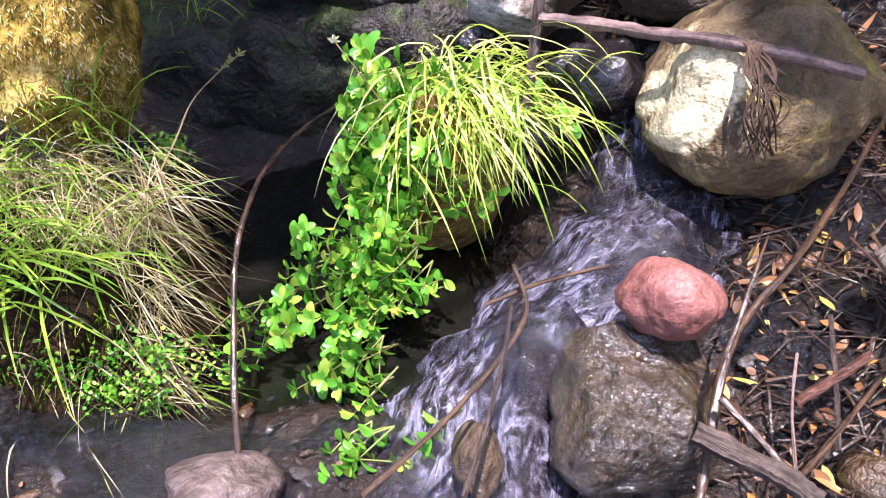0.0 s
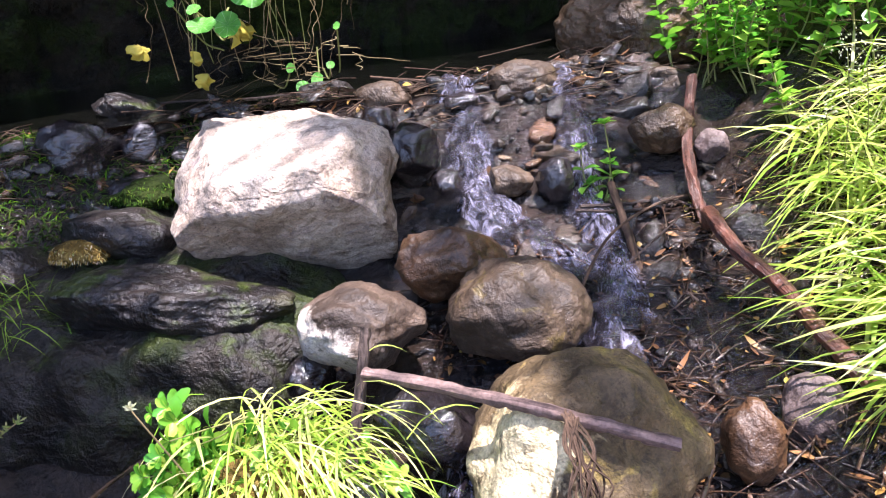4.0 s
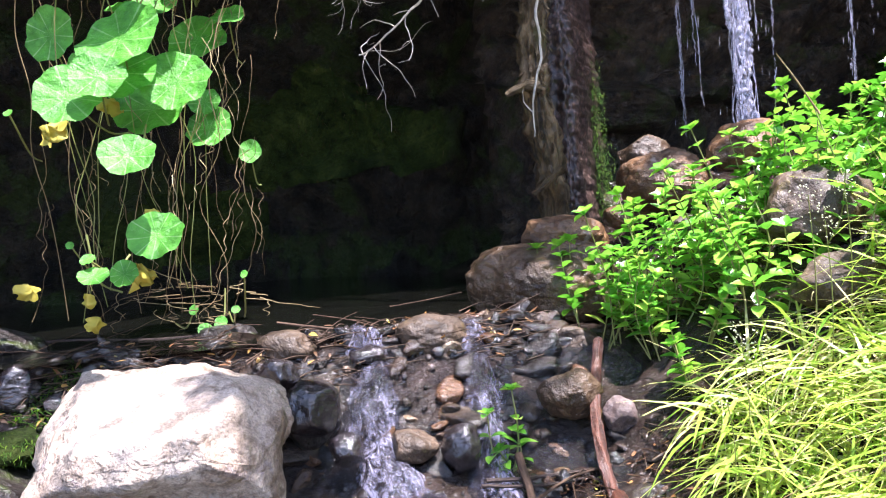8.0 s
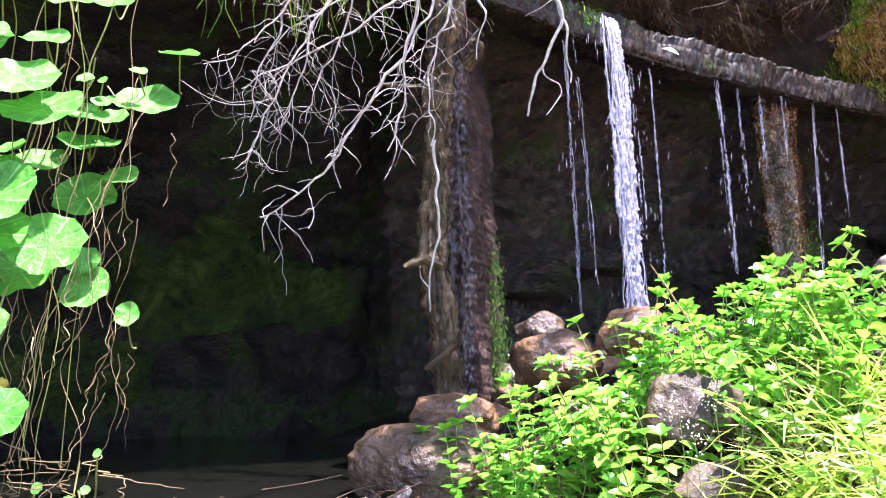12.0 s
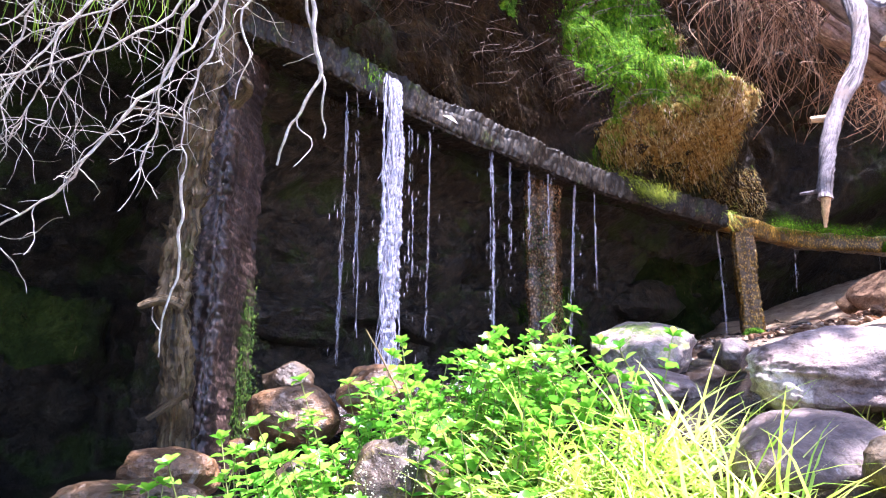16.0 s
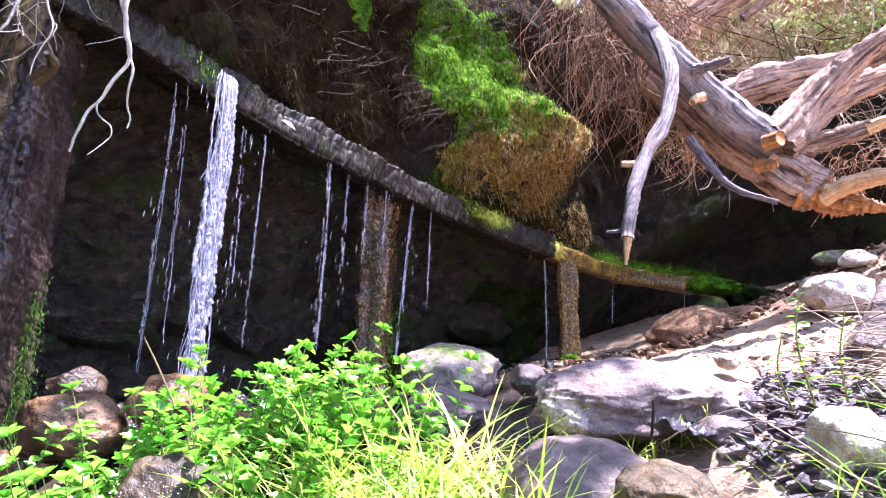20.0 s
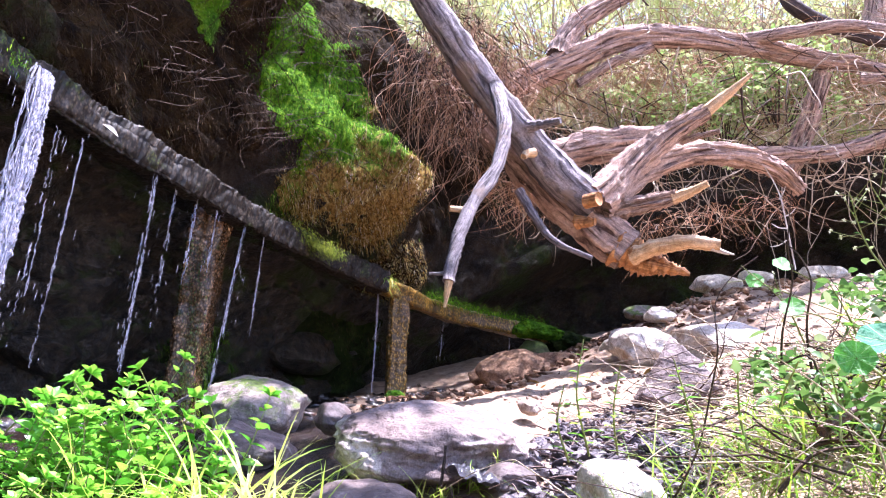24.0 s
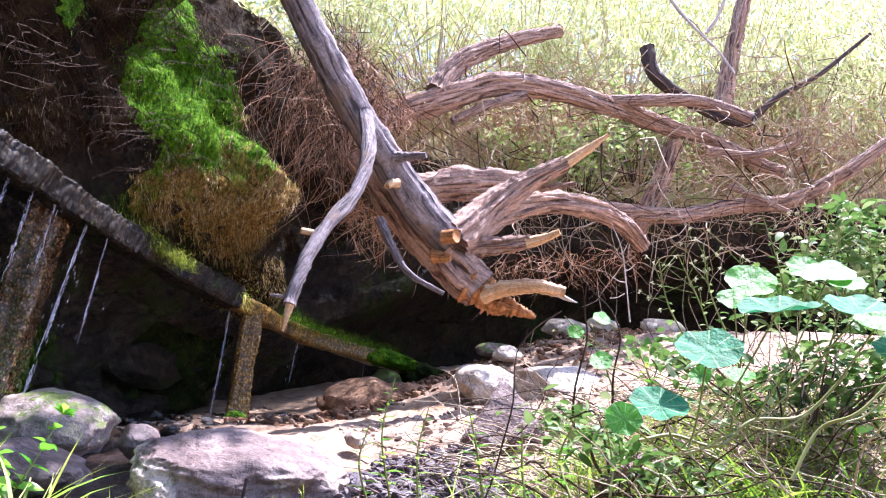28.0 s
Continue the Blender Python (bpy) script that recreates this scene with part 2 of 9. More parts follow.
def cliff_mat():
    n = Nodes("cliff_earth", spec=0.14)
    col = n.ramp(n.noise(3.0, 8, 0.72, None, 0.6), (0.3, (0.008, 0.0055, 0.0035)), (0.5, (0.030, 0.020, 0.012)), (0.72, (0.092, 0.058, 0.031)))
    green = n.ramp(n.noise(1.7, 6, 0.7), (0.52, (0, 0, 0)), (0.66, (1, 1, 1)))
    col = n.mix(green, col, n.ramp(n.noise(40, 4), (0.3, (0.012, 0.022, 0.004)), (0.7, (0.055, 0.075, 0.011))))
    col = n.mix(0.8, col, n.ramp(n.noise(16, 7, 0.75, None, 0.8), (0.36, (0.22, 0.2, 0.2)), (0.6, (1, 1, 1))), "MULTIPLY")
    n.base(col)
    n.rough(n.noise(25, 5), 0.35, 0.95)
    b = n.bump(n.noise(6, 8, 0.66, None, 1.0), 1.0, 0.10)
    b = n.bump(n.noise(24, 6, 0.65), 1.0, 0.035, b)
    n.bump(n.noise(80, 4, 0.6), 1.0, 0.010, b)
    return n.mat


def moss_mat(name, a, b, c):
    n = Nodes(name, 0.95, 0.1)
    col = n.ramp(n.noise(5, 8, 0.75, None, 0.5), (0.34, a), (0.5, b), (0.66, c))
    col = n.mix(n.ramp(n.noise(14, 7, 0.75), (0.36, (0.75, 0.75, 0.75)), (0.48, (0, 0, 0))), col, (a[0] * 0.3, a[1] * 0.3, a[2] * 0.4))
    col = n.mix(0.55, col, n.ramp(n.noise(90, 3), (0.3, (0.25, 0.25, 0.25)), (0.7, (1, 1, 1))), "MULTIPLY")
    n.base(col)
    p = n.bump(n.noise(11, 6, 0.58, None, 0.6), 1.0, 0.035)
    p = n.bump(n.noise(45, 5, 0.58), 1.0, 0.011, p)
    n.bump(n.noise(170, 3), 1.0, 0.003, p)
    return n.mat


def bark_mat(name, dark, light, ridge=9.0, rough=(0.7, 0.95), spec=0.25, depth=0.012, patch=None):
    n = Nodes(name, spec=spec)
    uv = n.vec((ridge, ridge * 0.10, 1), "UV")
    grain = n.noise(1.0, 5, 0.6, uv, 0.7)
    col = n.ramp(grain, (0.34, dark), (0.46, tuple(0.5 * a + 0.5 * b for a, b in zip(dark, light))), (0.6, light))
    col = n.mix(0.6, col, n.ramp(n.noise(45, 5, 0.7), (0.34, (0.35, 0.33, 0.32)), (0.6, (1, 1, 1))), "MULTIPLY")
    col = n.mix(0.5, col, n.ramp(n.noise(160, 3), (0.36, (0.4, 0.4, 0.4)), (0.58, (1, 1, 1))), "MULTIPLY")
    if patch:
        col = n.mix(n.ramp(n.noise(4, 5), (0.55, (0, 0, 0)), (0.62, (1, 1, 1))), col, patch)
    n.base(col)
    n.rough(n.noise(14, 3), *rough)
    b = n.bump(grain, 1.0, depth)
    b = n.bump(n.noise(40, 4, 0.55), 1.0, min(0.008, depth * 0.5), b)
    n.bump(n.noise(140, 3), 1.0, min(0.002, depth * 0.2), b)
    return n.mat


def leaf_mat(name, stops, gloss=0.45, through=0.45, vein=0.0, wilt=None, spec=0.4):
    """Leaves and blades: colour varies blade by blade; light passes through."""
    n = Nodes(name, gloss, spec)
    g = n.tree.nodes.new("ShaderNodeNewGeometry")
    col = n.ramp(g.outputs["Random Per Island"], *stops)
    col = n.mix(0.5, col, n.ramp(n.noise(30, 4), (0.3, (0.6, 0.6, 0.6)), (0.7, (1, 1, 1))), "MULTIPLY")
    if vein:
        w = n.node("ShaderNodeTexWave", Scale=1.0, Distortion=0.6)
        w.wave_type, w.bands_direction = "BANDS", "X"
        n.link(n.vec((vein, 0.001, 1), "UV"), w.inputs["Vector"])
        col = n.mix(n.ramp(w.outputs["Fac"], (0.965, (0, 0, 0)), (1.0, (0.55, 0.55, 0.55))), col, (0.46, 0.70, 0.30))
        n.bump(n.noise(38, 5), 1.0, 0.010)
        col = n.mix(0.8, col, n.ramp(n.noise(16, 5, 0.7), (0.34, (0.30, 0.40, 0.28)), (0.6, (1, 1, 1))), "MULTIPLY")
    else:
        n.bump(n.noise(60, 3), 0.25, 0.002)
    if wilt:
        col = n.mix(n.ramp(n.noise(7, 4), (0.60, (0, 0, 0)), (0.68, (1, 1, 1))), col, wilt)
    n.base(col)
    t = n.tree.nodes.new("ShaderNodeBsdfTranslucent")
    n.link(col, t.inputs["Color"])
    m = n.tree.nodes.new("ShaderNodeMixShader")
    m.inputs[0].default_value = through
    out = n.tree.nodes["Material Output"]
    n.link(n.bsdf.outputs[0], m.inputs[1])
    n.link(t.outputs[0], m.inputs[2])
    n.link(m.outputs[0], out.inputs[0])
    return n.mat


def water_mat(name, tint, ripple, foam=0.0, stretch=(1, 1, 1), clear=0.75, space="Object", white=0.9, wave=0.006, patchy=False):
    """Clear running water: gloss over a see-through body, with white foam where it breaks up."""
    n = Nodes(name, 0.06, 0.5)
    n.bsdf.inputs["Base Color"].default_value = (*tint, 1)
    out = n.tree.nodes["Material Output"]
    tr = n.tree.nodes.new("ShaderNodeBsdfTransparent")
    tr.inputs[0].default_value = (0.75, 0.75, 0.72, 1)
    body = n.tree.nodes.new("ShaderNodeMixShader")
    body.inputs[0].default_value = clear
    n.link(n.bsdf.outputs[0], body.inputs[1])
    n.link(tr.outputs[0], body.inputs[2])
    h = n.noise(ripple, 5, 0.6, n.vec(stretch, space), 1.2)
    bn = n.bump(h, 0.7, 0.03 if foam else wave)
    gl = n.tree.nodes.new("ShaderNodeBsdfGlossy")
    gl.inputs["Roughness"].default_value = 0.06
    n.link(bn, gl.inputs["Normal"])
    fr = n.node("ShaderNodeFresnel", IOR=1.45)
    n.link(bn, fr.inputs["Normal"])
    surf = n.tree.nodes.new("ShaderNodeMixShader")
    n.link(fr.outputs[0], surf.inputs[0])
    n.link(body.outputs[0], surf.inputs[1])
    n.link(gl.outputs[0], surf.inputs[2])
    last = surf
    if foam:
        df = n.node("ShaderNodeBsdfDiffuse", Color=(0.76, 0.72, 0.95, 1))
        tl = n.node("ShaderNodeBsdfTranslucent", Color=(0.85, 0.85, 0.9, 1))
        both = n.tree.nodes.new("ShaderNodeMixShader")
        both.inputs[0].default_value = 0.4
        n.link(df.outputs[0], both.inputs[1])
        n.link(tl.outputs[0], both.inputs[2])
        f = n.ramp(n.noise(ripple * 1.3, 8, 0.72, n.vec(stretch, space), 1.6), (0.58 - foam * 0.25, (0, 0, 0)), (0.86 - foam * 0.2, (white, white, white)))
        if patchy:
            f = n.maths("MULTIPLY", f, n.ramp(n.noise(7.0, 5, 0.6), (0.42, (0.06, 0.06, 0.06)), (0.60, (1, 1, 1))))
        last = n.tree.nodes.new("ShaderNodeMixShader")
        n.link(f, last.inputs[0])
        n.link(surf.outputs[0], last.inputs[1])
        n.link(both.outputs[0], last.inputs[2])
    n.link(last.outputs[0], out.inputs[0])
    return n.mat


SOIL, CLIFF = soil_mat(), cliff_mat()
MOSS = moss_mat("bright_moss", (0.012, 0.032, 0.002), (0.06, 0.16, 0.004), (0.17, 0.30, 0.010))


def mixed_moss_mat():
    """Green moss that turns golden brown downwards and along the bulge, in ragged patches."""
    n = Nodes("green_and_golden_moss", 0.95, 0.1)
    s = n.tree.nodes.new("ShaderNodeSeparateXYZ")
    n.link(n.co.outputs["Object"], s.inputs[0])
    g = n.maths("SUBTRACT", n.maths("MULTIPLY", n.maths("ADD", s.outputs[0], 0.23), 0.55), n.maths("MULTIPLY", n.maths("SUBTRACT", s.outputs[2], 0.96), 0.8))
    g = n.maths("MAXIMUM", g, n.maths("MULTIPLY", n.maths("SUBTRACT", s.outputs[0], 0.15), 1.4))
    g = n.maths("ADD", g, n.maths("MULTIPLY", n.maths("SUBTRACT", n.noise(4.5, 8, 0.75), 0.5), 1.6))
    fac = n.ramp(g, (0.34, (0, 0, 0)), (0.54, (1, 1, 1)))
    fine = n.noise(38, 6, 0.75, n.vec((1, 1, 0.4)))
    green = n.ramp(fine, (0.32, (0.012, 0.034, 0.002)), (0.5, (0.065, 0.18, 0.004)), (0.66, (0.20, 0.33, 0.012)))
    gold = n.ramp(fine, (0.32, (0.022, 0.012, 0.004)), (0.5, (0.26, 0.15, 0.034)), (0.68, (0.56, 0.39, 0.14)))
    col = n.mix(fac, green, gold)
    col = n.mix(n.ramp(n.noise(12, 8, 0.8, None, 0.8), (0.38, (0.85, 0.85, 0.85)), (0.47, (0, 0, 0))), col, (0.010, 0.007, 0.003))
    n.base(col)
    p = n.bump(n.noise(14, 6, 0.6, None, 0.6), 1.0, 0.04)
    p = n.bump(n.noise(55, 5, 0.6), 1.0, 0.016, p)
    n.bump(n.noise(190, 3), 1.0, 0.004, p)
    return n.mat


MOSS_MIXED = mixed_moss_mat()
# shaded copy of the moss: its colour is lowered where little light falls
MOSS_SHADED = moss_mat("shaded_moss", (0.006, 0.010, 0.002), (0.018, 0.028, 0.005), (0.045, 0.06, 0.012))
MOSS_BROWN = moss_mat("brown_moss", (0.035, 0.022, 0.006), (0.19, 0.12, 0.03), (0.42, 0.31, 0.10))
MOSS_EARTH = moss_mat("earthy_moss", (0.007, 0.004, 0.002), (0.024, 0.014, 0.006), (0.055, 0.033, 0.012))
MOSS_WALL = moss_mat("ochre_moss", (0.07, 0.055, 0.010), (0.34, 0.24, 0.045), (0.58, 0.44, 0.16))
BARK_GREY = bark_mat("grey_bark", (0.055, 0.043, 0.045), (0.34, 0.285, 0.285), 17, depth=0.02, patch=(0.20, 0.145, 0.12))
BARK_ROOT = bark_mat("root_bark", (0.016, 0.010, 0.004), (0.17, 0.112, 0.052), 14, (0.35, 0.8), 0.3, 0.025, (0.055, 0.048, 0.014))
BARK_BROWN = bark_mat("furrowed_bark", (0.075, 0.038, 0.026), (0.66, 0.44, 0.33), 26, depth=0.035)
BARK_DARK = bark_mat("dark_bark", (0.02, 0.014, 0.012), (0.12, 0.085, 0.07), 8)
BARK_RED = bark_mat("wet_reddish_bark", (0.035, 0.014, 0.010), (0.15, 0.058, 0.036), 6, (0.2, 0.5), 0.5)
TWIG_WHITE = bark_mat("bleached_root", (0.34, 0.29, 0.25), (0.72, 0.66, 0.59), 4, depth=0.002)
TWIG_WET = bark_mat("wet_twig", (0.014, 0.008, 0.006), (0.085, 0.045, 0.026), 4, (0.12, 0.4), 0.6, 0.003)
TWIG_STRAW = bark_mat("straw_twig", (0.28, 0.20, 0.13), (0.66, 0.53, 0.38), 4, depth=0.002)
TWIG_PINK = bark_mat("weathered_stick", (0.06, 0.038, 0.033), (0.27, 0.18, 0.155), 5, depth=0.003)
TWIG_BROWN = bark_mat("dry_twig", (0.022, 0.013, 0.009), (0.115, 0.068, 0.042), 4, depth=0.004)
WOOD_CUT = bark_mat("peeled_wood", (0.40, 0.22, 0.09), (0.72, 0.48, 0.26), 12, (0.5, 0.8), depth=0.006)
GRASS = leaf_mat("lush_grass", [(0.0, (0.26, 0.47, 0.04)), (0.4, (0.50, 0.66, 0.09)), (0.75, (0.68, 0.74, 0.18)), (1.0, (0.82, 0.76, 0.40))])
GRASS_DRY = leaf_mat("dry_grass_blades", [(0.0, (0.16, 0.10, 0.04)), (0.35, (0.44, 0.34, 0.16)), (0.75, (0.68, 0.58, 0.36)), (1.0, (0.40, 0.44, 0.10))], 0.7, 0.3)
GRASS_DARK = leaf_mat("shade_grass", [(0.0, (0.12, 0.28, 0.02)), (1.0, (0.40, 0.56, 0.06))])
MINT = leaf_mat("mint_leaf", [(0.0, (0.08, 0.30, 0.02)), (0.45, (0.20, 0.50, 0.04)), (0.8, (0.32, 0.61, 0.06)), (1.0, (0.50, 0.70, 0.11))], 0.32, 0.4, spec=0.55)
NAST = leaf_mat("round_leaf", [(0.0, (0.05, 0.33, 0.035)), (0.5, (0.10, 0.45, 0.055)), (1.0, (0.34, 0.60, 0.05))], 0.42, 0.42, vein=2.8274, spec=0.45)
NAST_OLD = leaf_mat("yellowed_leaf", [(0.0, (0.36, 0.24, 0.04)), (0.6, (0.60, 0.50, 0.08)), (1.0, (0.68, 0.60, 0.24))], 0.6, 0.4)
CRESS_LEAF = leaf_mat("cress_leaf", [(0.0, (0.07, 0.30, 0.02)), (0.5, (0.18, 0.48, 0.04)), (0.85, (0.36, 0.60, 0.06)), (1.0, (0.58, 0.62, 0.10))], 0.35, 0.4, spec=0.5)
NAST_BLUE = leaf_mat("bluish_round_leaf", [(0.0, (0.022, 0.20, 0.088)), (1.0, (0.05, 0.29, 0.125))], 0.6, 0.3, vein=2.8274, spec=0.25)
MOSS_FUR = leaf_mat("moss_fronds", [(0.0, (0.02, 0.065, 0.002)), (0.6, (0.075, 0.20, 0.004)), (0.93, (0.18, 0.32, 0.012)), (1.0, (0.36, 0.38, 0.05))], 0.9, 0.3, spec=0.05)
# lit copy of the moss fronds, sunlight put into the yellow tone
MOSS_SUNNY = leaf_mat("sun_toned_moss", [(0.0, (0.16, 0.24, 0.012)), (0.6, (0.34, 0.42, 0.03)), (1.0, (0.56, 0.56, 0.10))], 0.8, 0.3, spec=0.1)
# moss fronds again, darker to carry the shade on posts and ledge
SHADED_FUR = leaf_mat("shaded_moss_fronds", [(0.0, (0.010, 0.03, 0.002)), (0.7, (0.035, 0.085, 0.005)), (1.0, (0.10, 0.16, 0.012))], 0.8, 0.2, spec=0.15)
EARTH_FUR = leaf_mat("dead_fronds", [(0.0, (0.008, 0.005, 0.002)), (0.6, (0.034, 0.020, 0.009)), (0.88, (0.062, 0.038, 0.018)), (0.96, (0.15, 0.105, 0.06)), (1.0, (0.05, 0.075, 0.010))], 0.9, 0.25, spec=0.06)
GOLD_FUR = leaf_mat("golden_fronds", [(0.0, (0.12, 0.06, 0.014)), (0.4, (0.46, 0.28, 0.06)), (0.75, (0.66, 0.52, 0.20)), (0.88, (0.76, 0.62, 0.50)), (1.0, (0.22, 0.34, 0.02))], 0.9, 0.3, spec=0.08)
STEM = leaf_mat("green_stem", [(0.0, (0.16, 0.22, 0.04)), (1.0, (0.26, 0.24, 0.08))], 0.5, 0.15)
STEM_DRY = leaf_mat("dry_stem", [(0.0, (0.13, 0.085, 0.04)), (0.6, (0.24, 0.17, 0.08)), (1.0, (0.42, 0.33, 0.17))], 0.8, 0.1)
ROOT_RED = leaf_mat("rusty_rootlets", [(0.0, (0.26, 0.12, 0.06)), (0.6, (0.50, 0.28, 0.16)), (1.0, (0.66, 0.46, 0.30))], 0.8, 0.1)
WILLOW = leaf_mat("willow_leaf", [(0.0, (0.44, 0.50, 0.16)), (0.5, (0.70, 0.73, 0.34)), (1.0, (0.86, 0.82, 0.56))], 0.5, 0.5)
WEED = leaf_mat("weed_leaf", [(0.0, (0.06, 0.14, 0.03)), (0.6, (0.14, 0.26, 0.055)), (1.0, (0.34, 0.40, 0.18))], 0.5, 0.35)
WOOD_ORANGE = bark_mat("torn_orange_wood", (0.20, 0.07, 0.02), (0.58, 0.27, 0.09), 10, (0.5, 0.8), depth=0.012)
BUSH = leaf_mat("bush_leaf", [(0.0, (0.24, 0.40, 0.10)), (0.6, (0.46, 0.60, 0.20)), (1.0, (0.70, 0.76, 0.42))], 0.5, 0.4)
LITTER = leaf_mat("fallen_leaf", [(0.0, (0.10, 0.05, 0.025)), (0.5, (0.25, 0.11, 0.04)), (0.85, (0.40, 0.22, 0.05)), (1.0, (0.50, 0.45, 0.08))], 0.5, 0.15)
FLOWER = leaf_mat("cream_flower", [(0.0, (0.40, 0.42, 0.22)), (1.0, (0.62, 0.60, 0.42))], 0.8, 0.3)
POND = water_mat("pond_water", (0.008, 0.008, 0.006), 14, clear=0.12)
STREAM = water_mat("stream_water", (0.03, 0.022, 0.03), 1.0, foam=0.5, stretch=(3.2, 1.1, 1.0), clear=0.7, space="UV", white=0.75, patchy=True)
TRICKLE = water_mat("trickle_water", (0.03, 0.025, 0.03), 1.0, foam=0.62, stretch=(4.5, 1.6, 1.0), clear=0.75, space="UV", white=0.65, patchy=True)
SEEP = water_mat("seep_water", (0.012, 0.009, 0.009), 55, clear=0.35, wave=0.022)
FALL = water_mat("falling_water", (0.5, 0.5, 0.58), 30, foam=0.62, stretch=(2.4, 2.4, 0.25), clear=0.72)
DROPS = water_mat("dripping_water", (0.5, 0.5, 0.55), 22, foam=0.55, stretch=(2.0, 2.0, 0.5), clear=0.6)
def crust_mat(name, dark, light, rough, spec=0.6, algae=0.0, stripe=0.4):
    """Waterlogged timber under a pebbly mineral crust, its pits shaded in the colour."""
    n = Nodes(name, spec=spec)
    col = n.ramp(n.noise(9, 7, 0.68, n.vec((1, 1, stripe))), (0.32, dark), (0.68, light))
    v = n.node("ShaderNodeTexVoronoi", Scale=62.0)
    n.link(n.vec((1, 1, 0.7)), v.inputs["Vector"])
    if algae:
        g = n.ramp(n.noise(3.2, 7, 0.68), (0.66 - algae * 0.2, (0, 0, 0)), (0.72 - algae * 0.2, (0.85, 0.85, 0.85)))
        col = n.mix(g, col, n.ramp(n.noise(50, 4), (0.3, (0.03, 0.05, 0.006)), (0.7, (0.12, 0.17, 0.02))))
    # colour darkens between the knobs, as shade in the pits would
    col = n.mix(0.9, col, n.ramp(v.outputs["Distance"], (0.12, (1, 1, 1)), (0.55, (0.12, 0.11, 0.10))), "MULTIPLY")
    n.base(n.mix(0.8, col, n.ramp(n.noise(24, 7, 0.75, n.vec((1, 1, 0.3))), (0.36, (0.15, 0.14, 0.14)), (0.58, (1, 1, 1))), "MULTIPLY"))
    n.rough(n.noise(40, 4), *rough)
    b = n.bump(n.noise(12, 6, 0.58, n.vec((1, 1, 0.35))), 1.0, 0.018)
    b = n.bump(v.outputs["Distance"], -1.0, 0.03, b)
    n.bump(n.noise(150, 3), 1.0, 0.002, b)
    return n.mat


CRUST = crust_mat("crusted_timber", (0.034, 0.020, 0.015), (0.24, 0.150, 0.120), (0.28, 0.55), 0.4)
CRUST_GREY = crust_mat("crusted_beam", (0.018, 0.012, 0.007), (0.125, 0.088, 0.056), (0.32, 0.75), 0.3, 0.45)
CRUST_BROWN = crust_mat("algae_timber", (0.15, 0.076, 0.034), (0.62, 0.36, 0.17), (0.1, 0.4), 0.5, 0.42, 0.15)
CRUST_OCHRE = crust_mat("ochre_crusted_timber", (0.28, 0.14, 0.024), (0.86, 0.50, 0.08), (0.15, 0.5), 0.5, 0.3, 0.1)
PLASTIC = stone_mat("dark_plastic", (0.02, 0.02, 0.025), (0.06, 0.055, 0.07), (0.05, 0.05, 0.06), (0.2, 0.4), spec=0.6, grain=0.5)

# ---- building helpers ----


def origin_of(ob):
    p = Vector(ob.location)
    while ob.parent:
        ob = ob.parent
        p += ob.location
    return p


def thing(name, base, label, category, group="", kind=""):
    ob = new(name)
    ob.empty_display_size = 0.05
    ob.location = base
    return tagged(ob, label, category, group, kind)


def finish(ob, bm, mat, at):
    bm.transform(Matrix.Translation(-Vector(at)))
    bm.to_mesh(ob.data)
    bm.free()
    ob.data.materials.append(mat)
    ob.data.polygons.foreach_set("use_smooth", [True] * len(ob.data.polygons))
    return ob


def part(name, bm, mat, parent, label="", kind=""):
    """One mesh under a thing or a part; bm is in world coordinates."""
    ob = new(name, bpy.data.meshes.new(name))
    finish(ob, bm, mat, origin_of(parent))
    ob.parent = parent
    return tagged(ob, label, kind=kind)


def solid(name, bm, mat, base, label, category, group="", kind=""):
    ob = new(name, bpy.data.meshes.new(name))
    finish(ob, bm, mat, base)
    ob.location = base
    return tagged(ob, label, category, group, kind)


class Sheet:
    """Collects vertices and faces quickly, with a UV per vertex."""

    def __init__(self):
        self.v, self.f, self.uv = [], [], []

    def add(self, verts, faces, uvs=None):
        k = len(self.v)
        self.v += [tuple(p) for p in verts]
        self.uv += [tuple(p) for p in uvs] if uvs else [(0.0, 0.0)] * len(verts)
        self.f += [tuple(i + k for i in f) for f in faces]

    def mesh(self, name, at=(0, 0, 0)):
        m = bpy.data.meshes.new(name)
        pts = np.array(self.v, float) - np.array(at, float)
        m.from_pydata(pts.tolist(), [], self.f)
        layer = m.uv_layers.new(name="UVMap")
        idx = np.zeros(len(m.loops), int)
        m.loops.foreach_get("vertex_index", idx)
        layer.data.foreach_set("uv", np.array(self.uv, float)[idx].ravel())
        m.polygons.foreach_set("use_smooth", [True] * len(m.polygons))
        return m

    def put(self, name, mat, parent=None, base=None, label="", category="", group="", kind=""):
        at = origin_of(parent) if parent else Vector(base)
        ob = new(name, self.mesh(name, at))
        ob.data.materials.append(mat)
        if parent:
            ob.parent = parent
        else:
            ob.location = at
        return tagged(ob, label, category, group, kind)


def spline(pts, per=6):
    """Catmull-Rom through the points."""
    p = [Vector(a) for a in pts]
    p = [p[0] * 2 - p[1]] + p + [p[-1] * 2 - p[-2]]
    out = []
    for i in range(1, len(p) - 2):
        a, b, c, d = p[i - 1:i + 3]
        for k in range(per):
            t = k / per
            out.append(0.5 * ((2 * b) + (c - a) * t + (2 * a - 5 * b + 4 * c - d) * t * t + (3 * b - a - 3 * c + d) * t ** 3))
    out.append(p[-2])
    return out


